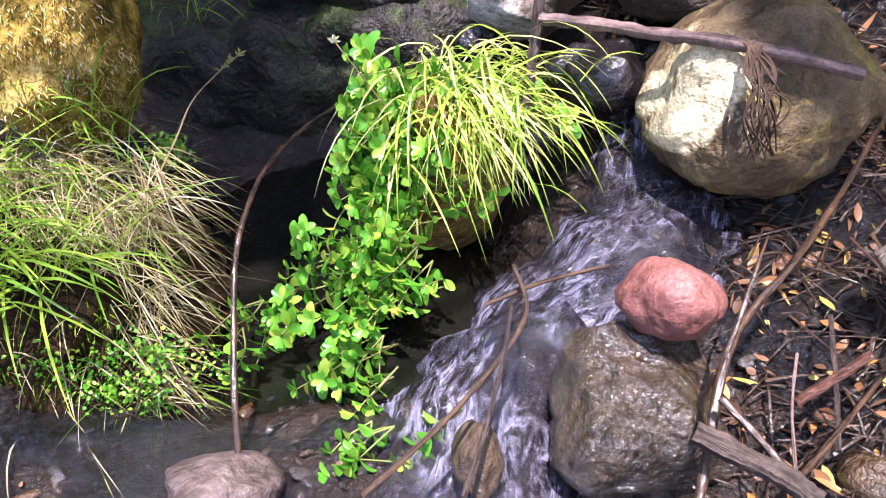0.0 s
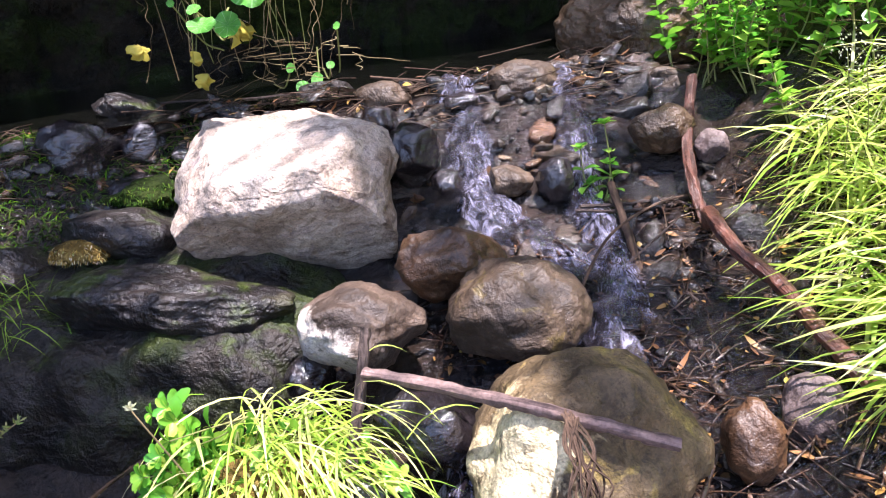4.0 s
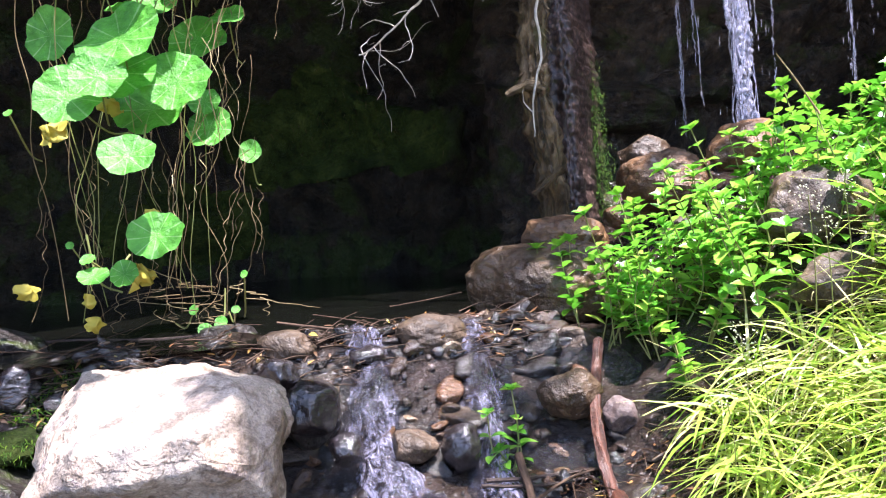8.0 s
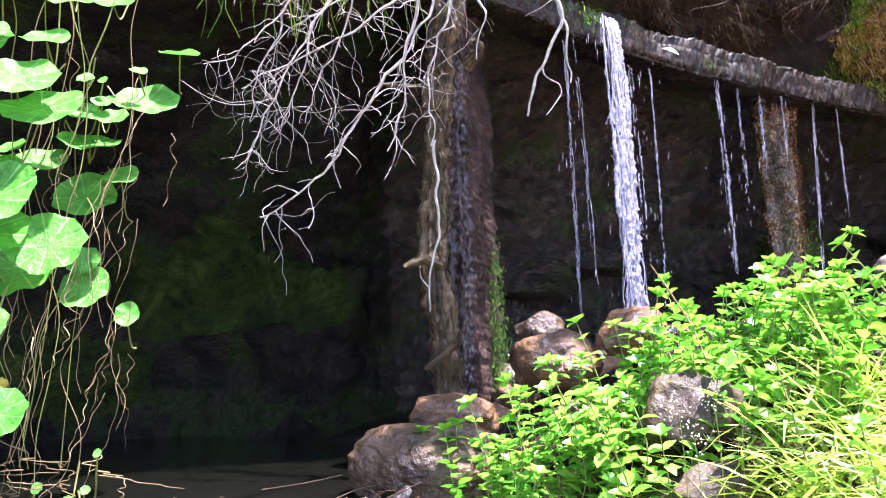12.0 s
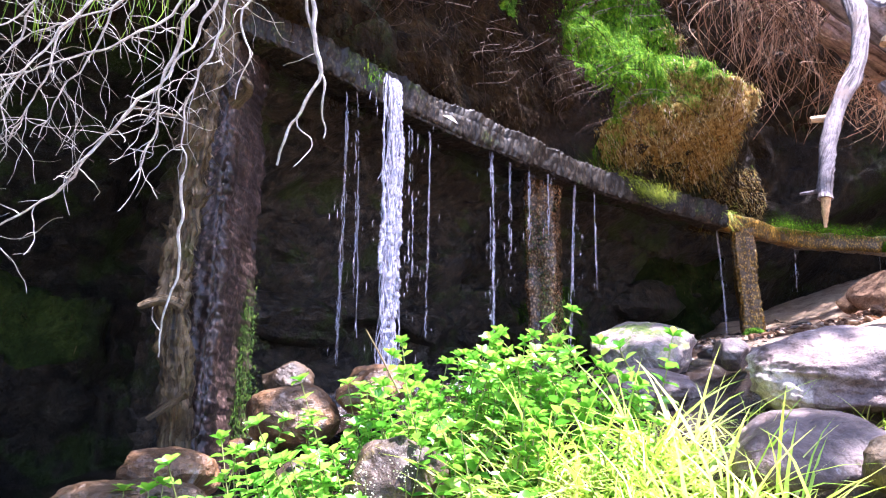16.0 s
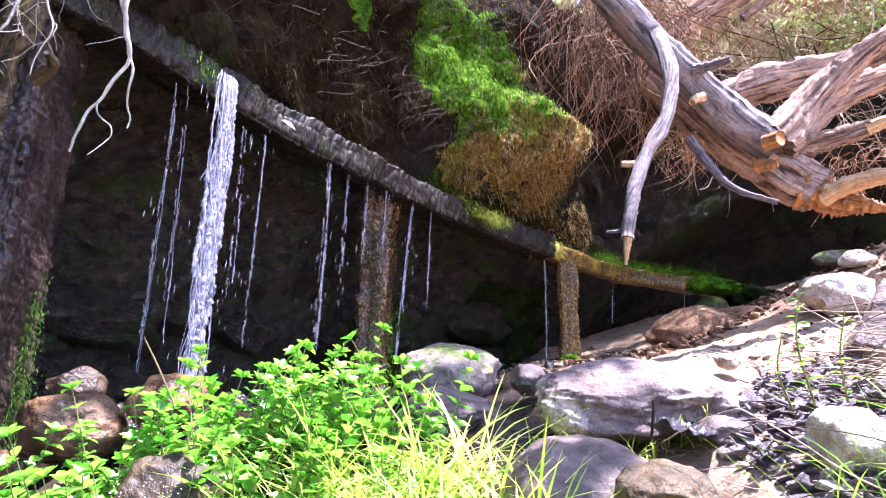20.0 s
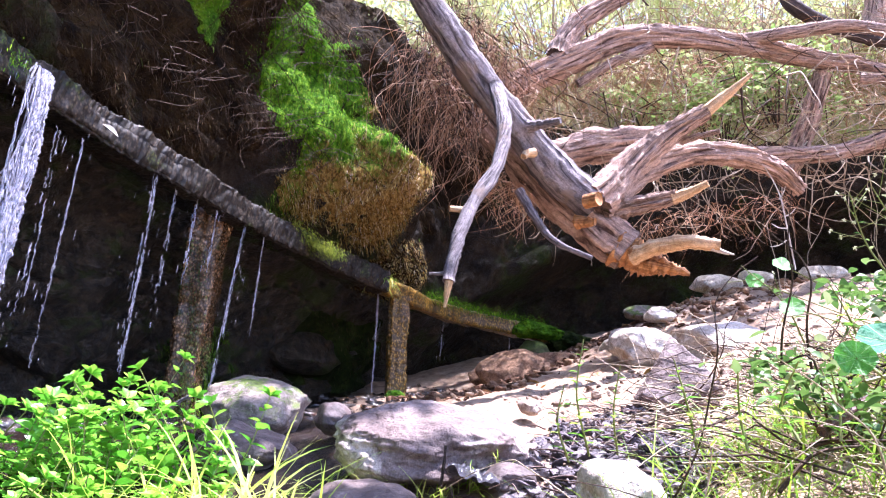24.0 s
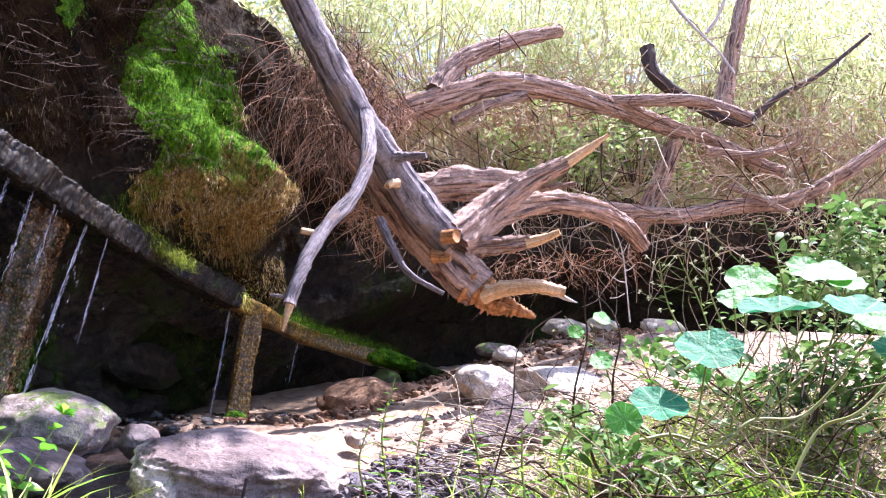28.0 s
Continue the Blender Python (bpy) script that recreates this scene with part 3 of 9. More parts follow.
def tube(sh, pts, r0, r1, sides=8, per=6, lump=0.0, seed=0, caps=True, flat=1.0, ridge=0.0):
    """A tapered limb through the points, with knots (lump) and bark UVs."""
    path = spline(pts, per) if per else [Vector(a) for a in pts]
    n = len(path)
    verts, uvs, faces = [], [], []
    ref = Vector((0.31, 0.17, 0.93))
    run = 0.0
    for i, p in enumerate(path):
        d = (path[min(i + 1, n - 1)] - path[max(i - 1, 0)]).normalized()
        a = d.cross(ref)
        if a.length < 0.05:
            a = d.cross(Vector((1, 0, 0)))
        a.normalize()
        b = d.cross(a)
        if i:
            run += (p - path[i - 1]).length
        r = r0 + (r1 - r0) * i / (n - 1)
        for k in range(sides + 1):
            th = 2 * math.pi * k / sides
            o = a * math.cos(th) + b * (math.sin(th) * flat)
            q = r
            if lump:
                q *= 1 + lump * noise.noise((p + o * r) * (0.55 / max(r, 0.01)) + Vector((seed * 7.3, 0, 0))) + 0.5 * lump * noise.noise((p + o * r) * (2.0 / max(r, 0.01)))
            if ridge:
                c, s = math.cos(th), math.sin(th)
                q *= 1 + ridge * (0.6 - 2.2 * abs(noise.noise((c * 3.2 + seed, s * 3.2, run / r * 0.11))) - abs(noise.noise((c * 8 + seed, s * 8, run / r * 0.28))))
            verts.append(p + o * q)
            uvs.append((k / sides, run / (6.28 * max(r0, 0.004)) * 1.0))
    for i in range(n - 1):
        for k in range(sides):
            j = i * (sides + 1) + k
            faces.append((j, j + 1, j + sides + 2, j + sides + 1))
    if caps:
        for i, rev in ((0, True), (n - 1, False)):
            ring = [i * (sides + 1) + k for k in range(sides)]
            faces.append(tuple(ring[::-1] if not rev else ring))
    sh.add(verts, faces, uvs)


def rock_bm(radii, seed, cuts, sub=4, faces=()):
    """A weathered stone: a ball with flattened sides, lumps and pits, fitted to its half sizes."""
    rnd = random.Random(seed * 131 + 7)
    bm = bmesh.new()
    bmesh.ops.create_icosphere(bm, subdivisions=sub, radius=1.0)
    planes = []
    for i in range(cuts):
        d = Vector((rnd.gauss(0, 1), rnd.gauss(0, 1), rnd.gauss(0, 0.8))).normalized()
        planes.append((d, rnd.uniform(0.62, 0.86)))
    planes += [(Vector(d).normalized(), h) for d, h in faces]
    for i in range(cuts * 4):
        d = Vector((rnd.gauss(0, 1), rnd.gauss(0, 1), rnd.gauss(0, 1))).normalized()
        planes.append((d, rnd.uniform(0.84, 0.96)))
    off = Vector((seed * 3.7, seed * 1.3, seed * 5.1))
    for v in bm.verts:
        p = v.co.copy()
        for d, h in planes:
            s = p.dot(d) - h
            if s > 0:
                p -= d * s * 0.95
        k = 0.16 * noise.noise(p * 1.3 + off) + 0.07 * noise.noise(p * 3.1 + off) + 0.035 * noise.noise(p * 6.3 + off) - 0.03 * abs(noise.noise(p * 4.7 - off)) + (0.018 * noise.noise(p * 14 + off) - 0.02 * abs(noise.noise(p * 11 - off)) + 0.008 * noise.noise(p * 33 + off) if sub > 3 else 0)
        v.co = p * (1 + k)
    lo = [min(v.co[i] for v in bm.verts) for i in range(3)]
    hi = [max(v.co[i] for v in bm.verts) for i in range(3)]
    for v in bm.verts:
        v.co = Vector([((v.co[i] - lo[i]) / (hi[i] - lo[i]) * 2 - 1) * radii[i] for i in range(3)])
    return bm


def rock(name, label, mat, at, radii, turn, seed, cuts, faces=()):
    bm = rock_bm(radii, seed, cuts, 6 if max(radii) > 0.24 and at[0] < 3 else 5 if max(radii) > 0.1 and at[0] < 4 else 4, faces)
    m = pose(*at, *turn)
    bm.transform(m)
    low = min(v.co.z for v in bm.verts)
    cat = {"boulder": "boulder", "flat_boulder": "boulder"}.get(name, "rock")
    return solid(name, bm, mat, (at[0], at[1], low), label, cat, "stones of the spring")


def blade(sh, base, lean, length, width, bend, segs=5, twist=0.0):
    """One grass blade: a tapering folded strip that rises along lean and droops."""
    d = Vector(lean).normalized()
    flat = Vector((d.x, d.y, 0))
    flat = flat.normalized() if flat.length > 0.01 else Vector((1, 0, 0))
    side = d.cross(Vector((0, 0, 1)))
    side = side.normalized() if side.length > 0.01 else Vector((0, 1, 0))
    side = (Matrix.Rotation(twist, 3, d) @ side)
    p = Vector(base)
    verts, uvs, faces = [], [], []
    step = length / segs
    for i in range(segs + 1):
        t = i / segs
        w = width * (1 - t ** 1.8) * (0.55 + 0.9 * t if t < 0.5 else 1.0) * 0.5
        verts += [p - side * w, p + side * w]
        uvs += [(0, t), (1, t)]
        d = (d + Vector((flat.x * 0.35, flat.y * 0.35, -1)) * bend / segs).normalized()
        p = p + d * step
    for i in range(segs):
        faces.append((2 * i, 2 * i + 1, 2 * i + 3, 2 * i + 2))
    sh.add(verts, faces, uvs)


OVAL = ((0.0, 0.06), (0.25, 0.8), (0.5, 1.0), (0.75, 0.72), (1.0, 0.03))


def leaf(sh, base, way, up, length, width, fold=0.25, droop=0.3, shape=OVAL):
    """A leaf, folded along its rib: a pointed oval unless a shape is given."""
    d, u = Vector(way).normalized(), Vector(up).normalized()
    s = d.cross(u)
    s = s.normalized() if s.length > 0.01 else Vector((1, 0, 0))
    u = s.cross(d)
    verts, uvs = [], []
    for t, w in shape:
        c = Vector(base) + d * length * t - u * length * droop * t * t
        for k in (-1, 0, 1):
            verts.append(c + s * (k * w * width * 0.5) + u * (abs(k) * w * width * fold))
            uvs.append((k * 0.5 + 0.5, t))
    faces = [(3 * i + k, 3 * i + k + 1, 3 * i + k + 4, 3 * i + k + 3) for i in range(4) for k in range(2)]
    sh.add(verts, faces, uvs)


def round_leaf(sh, centre, normal, radius, seed, rings=5, spokes=36, cup=0.12):
    """A nasturtium-like shield leaf: wavy edge, shallow cup, veins from the middle."""
    rnd = random.Random(seed)
    n = Vector(normal).normalized()
    a = n.cross(Vector((0.2, 0.1, 1)))
    a = a.normalized() if a.length > 0.05 else Vector((1, 0, 0))
    b = n.cross(a)
    ph, lobes = rnd.random() * 6, rnd.choice((5, 6, 7))
    verts, uvs, faces = [Vector(centre)], [(0.0, 0.0)], []
    for i in range(1, rings + 1):
        t = i / rings
        for k in range(spokes):
            th = 2 * math.pi * k / spokes
            r = radius * t * (1 + 0.035 * math.sin(lobes * th + ph) * t + 0.05 * math.sin(2 * th + ph) + 0.02 * t * math.sin(13 * th + ph * 3))
            lift = radius * (cup * t * t + 0.05 * t * t * math.sin(lobes * th + ph * 2) + 0.07 * t * t * math.sin(2 * th + ph))
            verts.append(Vector(centre) + (a * math.cos(th) + b * math.sin(th)) * r + n * lift)
            uvs.append((k / spokes * 1.0, t))
    for k in range(spokes):
        faces.append((0, 1 + k, 1 + (k + 1) % spokes))
    for i in range(rings - 1):
        for k in range(spokes):
            j, j2 = 1 + i * spokes + k, 1 + i * spokes + (k + 1) % spokes
            faces.append((j, j + spokes, j2 + spokes, j2))
    sh.add(verts, faces, uvs)

# ---- ground: one sheet from the stream bed to the horizon ----
BED = [(0, 0, 0.0), (-0.1, 0.5, 0.05), (0.12, 0.62, 0.02), (-0.36, 0.98, -0.06), (-0.35, 0.72, 0.12), (-0.62, 0.8, 0.15), (-0.04, 0.76, 0.15), (0.35, 0.7, 0.19), (0.47, 0.6, 0.2), (0.4, 1.05, 0.23),
       (0.65, 1.03, 0.28), (0.17, 1.2, 0.29), (-0.3, 1.2, -0.08), (-0.6, 1.3, -0.06), (-0.34, 1.75, 0.3), (-0.5, 2.1, 0.43), (-0.07, 1.95, 0.4),
       (0.3, 1.6, 0.39), (0.5, 1.9, 0.51), (0.3, 2.1, 0.58), (0.45, 2.3, 0.785), (0.65, 2.31, 0.80), (0.2, 2.33, 0.805), (-0.25, 2.3, 0.81), (-0.75, 2.25, 0.82), (0.95, 2.36, 0.82), (0.42, 2.2, 0.70), (1.0, 1.9, 0.55)]
BASIN = [(0.0, 3.0, 0.62), (0.8, 3.0, 0.64), (-1.0, 2.6, 0.66), (1.1, 2.45, 0.74), (1.6, 2.45, 0.93), (1.7, 2.7, 1.07), (1.95, 2.5, 1.2), (1.55, 1.75, 1.06), (1.5, 1.55, 0.88), (2.4, 1.6, 1.31),
         (2.63, 1.8, 1.43), (1.1, 1.3, 0.55), (0.9, 1.6, 0.48), (2.0, 3.4, 1.2), (4.0, 3.4, 1.4), (4.0, 2.5, 1.55), (1.3, 3.3, 0.9), (0.5, 4.2, 0.6), (4.0, 4.6, 1.4)]
SLOPE = [(2.5, 1.0, 1.37), (2.05, 0.93, 1.18), (2.15, 0.4, 1.34), (1.45, 0.9, 0.92), (1.0, 0.6, 0.55), (1.75, 0.1, 1.12), (3.2, 0.6, 1.58), (3.56, 0.5, 1.75), (5.4, 0.8, 2.2), (7.5, 2.5, 2.5), (7.8, 0.8, 3.25),
         (6.5, 2.4, 1.98), (1.0, -1.0, 0.4), (2.2, -0.5, 1.45), (3.5, -0.9, 2.1), (6.0, -1.0, 3.0), (9.0, -1.0, 3.7), (0, -2.0, 0.1), (-1.2, 1.0, 0.5), (-1.2, 0.0, 0.2), (-2.5, 1.0, 1.0), (5.5, 3.2, 1.85), (7.7, 0.85, 3.31), (8.04, 0.52, 3.47), (8.08, -0.07, 3.51), (6.18, 1.09, 2.67), (6.93, 1.33, 2.86), (6.44, 2.32, 2.12), (2.56, 1.43, 1.45)]
CTRL = np.array(BED + BASIN + SLOPE, float)


def _weights():
    d = np.linalg.norm(CTRL[:, None, :2] - CTRL[None, :, :2], axis=2)
    n = len(CTRL)
    a = np.zeros((n + 3, n + 3))
    a[:n, :n] = d
    a[:n, n:] = np.c_[np.ones(n), CTRL[:, :2]]
    a[n:, :n] = a[:n, n:].T
    return np.linalg.solve(a, np.r_[CTRL[:, 2], 0, 0, 0])


W = _weights()


def ground_z(x, y, rough=True):
    xs, ys = np.atleast_1d(np.asarray(x, float)), np.atleast_1d(np.asarray(y, float))
    cx, cy = np.clip(xs, -3.5, 11), np.clip(ys, -4, 5.5)
    d = np.sqrt((cx[:, None] - CTRL[None, :, 0]) ** 2 + (cy[:, None] - CTRL[None, :, 1]) ** 2 + 0.0016)
    z = d @ W[:-3] + W[-3] + W[-2] * cx + W[-1] * cy
    if rough:
        z = z + np.array([0.035 * noise.noise((a * 5, b * 5, 0.3)) + 0.018 * noise.noise((a * 14, b * 14, 1.7)) - 0.02 * abs(noise.noise((a * 24, b * 24, 2.9))) for a, b in zip(cx, cy)])
    return z if len(z) > 1 else float(z[0])


def build_ground():
    n = 420
    u = np.linspace(-1, 1, n)
    xs = 1.6 + 0.9 * np.sinh(u * 5.6) / np.cosh(0.0)
    ys = 1.2 + 0.9 * np.sinh(u * 5.6)
    gx, gy = np.meshgrid(xs, ys)
    z = ground_z(gx.ravel(), gy.ravel())
    sh = Sheet()
    sh.v = list(zip(gx.ravel().tolist(), gy.ravel().tolist(), z.tolist()))
    sh.uv = [(0.0, 0.0)] * len(sh.v)
    sh.f = [(j * n + i, j * n + i + 1, (j + 1) * n + i + 1, (j + 1) * n + i) for j in range(n - 1) for i in range(n - 1)]
    sh.put("ground", SOIL, base=(0, 0, 0), label="dark wet mud by the stream and dry reddish soil on the slope", category="ground", kind="structure")


build_ground()

# ---- the undercut cliff round the spring ----
# lip of the overhang: x, y, height of the lip, depth of the hollow below it
LIP = [(-4.0, 0.6, 2.6, 0.9), (-2.4, 1.6, 2.65, 1.2), (-1.0, 2.3, 2.75, 1.35), (0.2, 2.85, 2.8, 1.35), (1.0, 2.98, 2.85, 1.1), (1.6, 3.05, 3.02, 1.15), (2.4, 3.45, 3.04, 0.95), (3.4, 3.78, 3.05, 0.66),
       (4.4, 3.9, 3.05, 0.5), (5.4, 3.85, 3.02, 0.42), (6.4, 3.72, 3.0, 0.5), (7.4, 3.4, 3.1, 0.8), (8.4, 2.7, 3.9, 0.9), (9.2, 1.6, 4.6, 1.0), (9.6, 0.2, 4.9, 1.1), (9.6, -1.5, 5.0, 1.0), (9.0, -4.0, 5.0, 0.8)]
SECTION = [(-0.7, -2.6), (-0.95, -1.9), (-1.0, -1.1), (-0.8, -0.5), (-0.35, -0.12), (0.0, 0.0), (0.1, 0.16), (0.06, 0.5), (0.02, 0.95), (0.0, 1.4), (0.05, 2.0), (-0.3, 2.9), (-1.4, 3.4), (-5.0, 3.8)]


FACE = []
BULGES = ((4.75, 3.7, 3.62, 0.75, 0.55, 0.24), (2.7, 3.6, 3.7, 0.5, 0.5, 0.12), (3.7, 3.75, 3.5, 0.4, 0.35, 0.14), (5.4, 3.8, 4.1, 0.5, 0.9, 0.36), (5.45, 3.75, 3.5, 0.5, 0.5, 0.42), (6.1, 3.6, 3.5, 0.6, 0.6, 0.3))


def build_cliff():
    keys = spline([(a, b, c) for a, b, c, d in LIP], 26)
    deep = spline([(i, d, 0) for i, (a, b, c, d) in enumerate(LIP)], 26)
    prof = spline([(a, b, 0) for a, b in SECTION], 12)
    sh, cols = Sheet(), len(prof)
    for i, p in enumerate(keys):
        d = keys[min(i + 1, len(keys) - 1)] - keys[max(i - 1, 0)]
        out = Vector((d.y, -d.x, 0)).normalized()
        row = []
        for q in prof:
            s = deep[i].y if q.x < 0 and q.y < 0.1 else 1.0
            w = p + out * (q.x * s) + Vector((0, 0, q.y))
            k = 0.20 * noise.noise(w * 1.1) + 0.12 * noise.noise(w * 2.6) + 0.07 * noise.noise(w * 6) - 0.07 * abs(noise.noise(w * 4.3)) + 0.035 * noise.noise(w * 14) - 0.03 * abs(noise.noise(w * 11))
            k *= 0.5 if abs(q.y) < 0.3 and q.x > -0.3 else 1.0
            if q.y < -0.15:
                k += 0.17 * noise.noise((w.x * 1.6, w.y * 1.6, w.z * 5.0)) - 0.10 * abs(noise.noise((w.x * 3.5 + 7, w.y * 3.5, w.z * 8.0))) + 0.06 * noise.noise(w * 9.5)
            # brow above the view, pushed out to shade the face and gutter
            if q.y > 1.2 and w.x < 4.3:
                k += (0.42 if w.x > 1.0 else 0.12) * min(1.0, (q.y - 1.2) / 0.5)
            if q.y > -0.05:
                for bx, by, bz, rx, rz, h in BULGES:
                    k += h * math.exp(-((w.x - bx) / rx) ** 2 - ((w.z - bz) / rz) ** 2)
            w = w + out * k + Vector((0, 0, 0.3 * k))
            row.append((w, out))
            sh.v.append(tuple(w))
        FACE.append(row)
    sh.uv = [(0.0, 0.0)] * len(sh.v)
    quads = [(i * cols + j, i * cols + j + 1, (i + 1) * cols + j + 1, (i + 1) * cols + j) for i in range(len(keys) - 1) for j in range(cols - 1)]
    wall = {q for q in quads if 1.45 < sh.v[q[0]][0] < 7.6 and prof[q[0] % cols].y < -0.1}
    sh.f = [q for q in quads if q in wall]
    sh.put("hollow_wall", R_wall, base=(4, 4.2, 1.0), label="wet brown rock wall behind the falling water, darkened for shade", category="rock wall", kind="structure")
    # the recess left of the post gets the rock colour darkened for shade
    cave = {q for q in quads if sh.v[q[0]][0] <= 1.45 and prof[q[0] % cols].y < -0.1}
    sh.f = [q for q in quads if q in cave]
    sh.put("cave_wall", R_cave, base=(-0.5, 3.6, 1.0), label="damp cave rock behind the pond, coloured near black for shade", category="rock wall", kind="structure")
    bank = {q for q in quads if sh.v[q[0]][0] > 7.6 and sh.v[q[0]][2] > 5.6}
    sh.f = [q for q in quads if q in bank]
    sh.put("far_bank", R_straw, base=(9, 1.0, 4.0), label="dry straw-coloured bank beyond the fallen tree", category="bank", kind="structure")
    sh.f = [q for q in quads if q not in wall and q not in bank and q not in cave]
    sh.put("cliff", CLIFF, base=(3, 3.6, 1.0), label="undercut earthen cliff, dark and damp, with mossy patches", category="cliff", kind="structure")


build_cliff()


def moss_drape(label, mat, centre, radii, thick, fronds, fmat, seed, tilt=0.0, size=1.0):
    """Moss grown over the cliff face inside a ragged oval, with short hanging fronds."""
    rr = random.Random(seed)
    sh, idx, spots = Sheet(), {}, []
    for i, row in enumerate(FACE):
        for j, (w, out) in enumerate(row):
            u, v = (w.x - centre[0]), (w.z - centre[2])
            u, v = u * math.cos(tilt) + v * math.sin(tilt), -u * math.sin(tilt) + v * math.cos(tilt)
            e = (u / radii[0]) ** 2 + (v / radii[1]) ** 2 + 0.55 * noise.noise(w * 3.1 + Vector((seed, 0, 0))) + 0.3 * noise.noise(w * 9)
            if e < 1.0 and abs(w.y - centre[1]) < 1.3:
                idx[i, j] = len(sh.v)
                k = thick * min(1.0, (1.0 - e) * 2.5) - 0.02
                sh.v.append(tuple(w + out * (k + 0.3 * thick * noise.noise(w * 12))))
                sh.uv.append((0, 0))
                spots.append((w + out * k, out))
    sh.f = [(idx[i, j], idx[i, j + 1], idx[i + 1, j + 1], idx[i + 1, j]) for i, j in idx if (i, j + 1) in idx and (i + 1, j + 1) in idx and (i + 1, j) in idx]
    ob = thing("moss_patch", centre, label, "moss")
    sh.put("mat", mat, ob)
    fr = Sheet()
    for k in range(int(fronds * 1.5)):
        p, out = rr.choice(spots)
        blade(fr, p + Vector((rr.gauss(0, 0.02), rr.gauss(0, 0.01), rr.gauss(0, 0.02))), out * rr.uniform(0.3, 1) + Vector((rr.gauss(0, 0.4), 0, rr.uniform(-0.8, 0.3))), rr.uniform(0.015, 0.06) * size, rr.uniform(0.002, 0.005) * size ** 0.5, 1.6, 3)
    fr.put("fringe", fmat, ob, kind="stuff")


# ---- still pond in the hollow ----
sh = Sheet()
nx, ny = 50, 40
for j in range(ny):
    for i in range(nx):
        x, y = -2.2 + 3.75 * i / (nx - 1), 2.3 + 2.9 * j / (ny - 1)
        sh.v.append((x, y, 0.795 + 0.002 * noise.noise((x * 9, y * 9, 0))))
        sh.uv.append((0, 0))
sh.f = [(j * nx + i, j * nx + i + 1, (j + 1) * nx + i + 1, (j + 1) * nx + i) for j in range(ny - 1) for i in range(nx - 1)]
sh.put("pond_water", POND, base=(0, 3, 0.79), label="dark still pond water under the overhang", category="water", kind="structure")
sh = Sheet()
for j in range(24):
    for i in range(24):
        x, y = -1.3 + 1.33 * i / 23, 0.76 + 0.95 * j / 23
        sh.v.append((x, y, 0.10 + 0.002 * noise.noise((x * 9, y * 9, 4))))
        sh.uv.append((0, 0))
sh.f = [(j * 24 + i, j * 24 + i + 1, (j + 1) * 24 + i + 1, (j + 1) * 24 + i) for j in range(23) for i in range(23)]
sh.put("pool_water", POND, base=(-0.7, 1.3, 0.1), label="black still water in the hollow beside the stream", category="water", kind="structure")


def ribbon(name, label, pts, w0, w1, mat, lift=0.02, bulge=0.25):
    """Running water down the bed: a rippled strip along the points."""
    path, sh = spline(pts, 10), Sheet()
    n, cols = len(path), 13
    run = 0.0
    for i, p in enumerate(path):
        run += (p - path[i - 1]).length if i else 0.0
        d = path[min(i + 1, n - 1)] - path[max(i - 1, 0)]
        side = Vector((d.y, -d.x, 0)).normalized()
        t = i / (n - 1)
        for k in range(cols):
            s = k / (cols - 1) * 2 - 1
            w = (w0 + (w1 - w0) * t) * (1 + 0.4 * noise.noise((t * 9, 0.5 * s, 3.1)) + 0.45 * noise.noise((t * 26, 0.8 * s, 7.7)))
            q = p + side * (s * w * 0.5)
            q.z = 0.35 * q.z + 0.65 * ground_z(q.x, q.y) + lift + 0.012 - 0.05 * s * s
            q.z += 0.014 * noise.noise((q.x * 22, q.y * 12, q.z * 8)) + 0.007 * noise.noise((q.x * 50, q.y * 30, q.z * 20))
            sh.v.append(tuple(q))
            sh.uv.append((s * w * 5, run * 10))
    sh.f = [(i * cols + k, i * cols + k + 1, (i + 1) * cols + k + 1, (i + 1) * cols + k) for i in range(n - 1) for k in range(cols - 1)]
    sh.put(name, mat, base=tuple(path[0]), label=label, category="water", kind="structure")


ribbon("stream_upper", "thin foaming trickle between the stones", [(0.45, 2.36, 0.79), (0.45, 2.18, 0.755), (0.43, 2.04, 0.64), (0.45, 1.9, 0.58), (0.5, 1.78, 0.5), (0.56, 1.66, 0.46), (0.6, 1.52, 0.43), (0.58, 1.38, 0.41)], 0.13, 0.17, TRICKLE, 0.016)
ribbon("stream_side", "thin clear trickle beside the stick", [(0.78, 2.32, 0.8), (0.74, 2.1, 0.72), (0.7, 1.92, 0.62), (0.68, 1.78, 0.52), (0.66, 1.6, 0.46), (0.62, 1.45, 0.42)], 0.10, 0.14, TRICKLE, 0.016)
ribbon("stream_middle", "foaming water passing behind the tan boulder", [(0.58, 1.42, 0.41), (0.5, 1.3, 0.37), (0.34, 1.24, 0.35), (0.24, 1.1, 0.33), (0.2, 0.98, 0.31), (0.16, 0.9, 0.29), (0.05, 0.84, 0.26)], 0.13, 0.26, STREAM)
ribbon("stream_lower", "shallow foaming cascade over dark rock", [(0.22, 0.95, 0.30), (0.08, 0.88, 0.27), (-0.03, 0.8, 0.22), (-0.1, 0.7, 0.14), (-0.14, 0.6, 0.09), (-0.2, 0.45, 0.06), (-0.3, 0.25, 0.03)], 0.22, 0.40, STREAM)

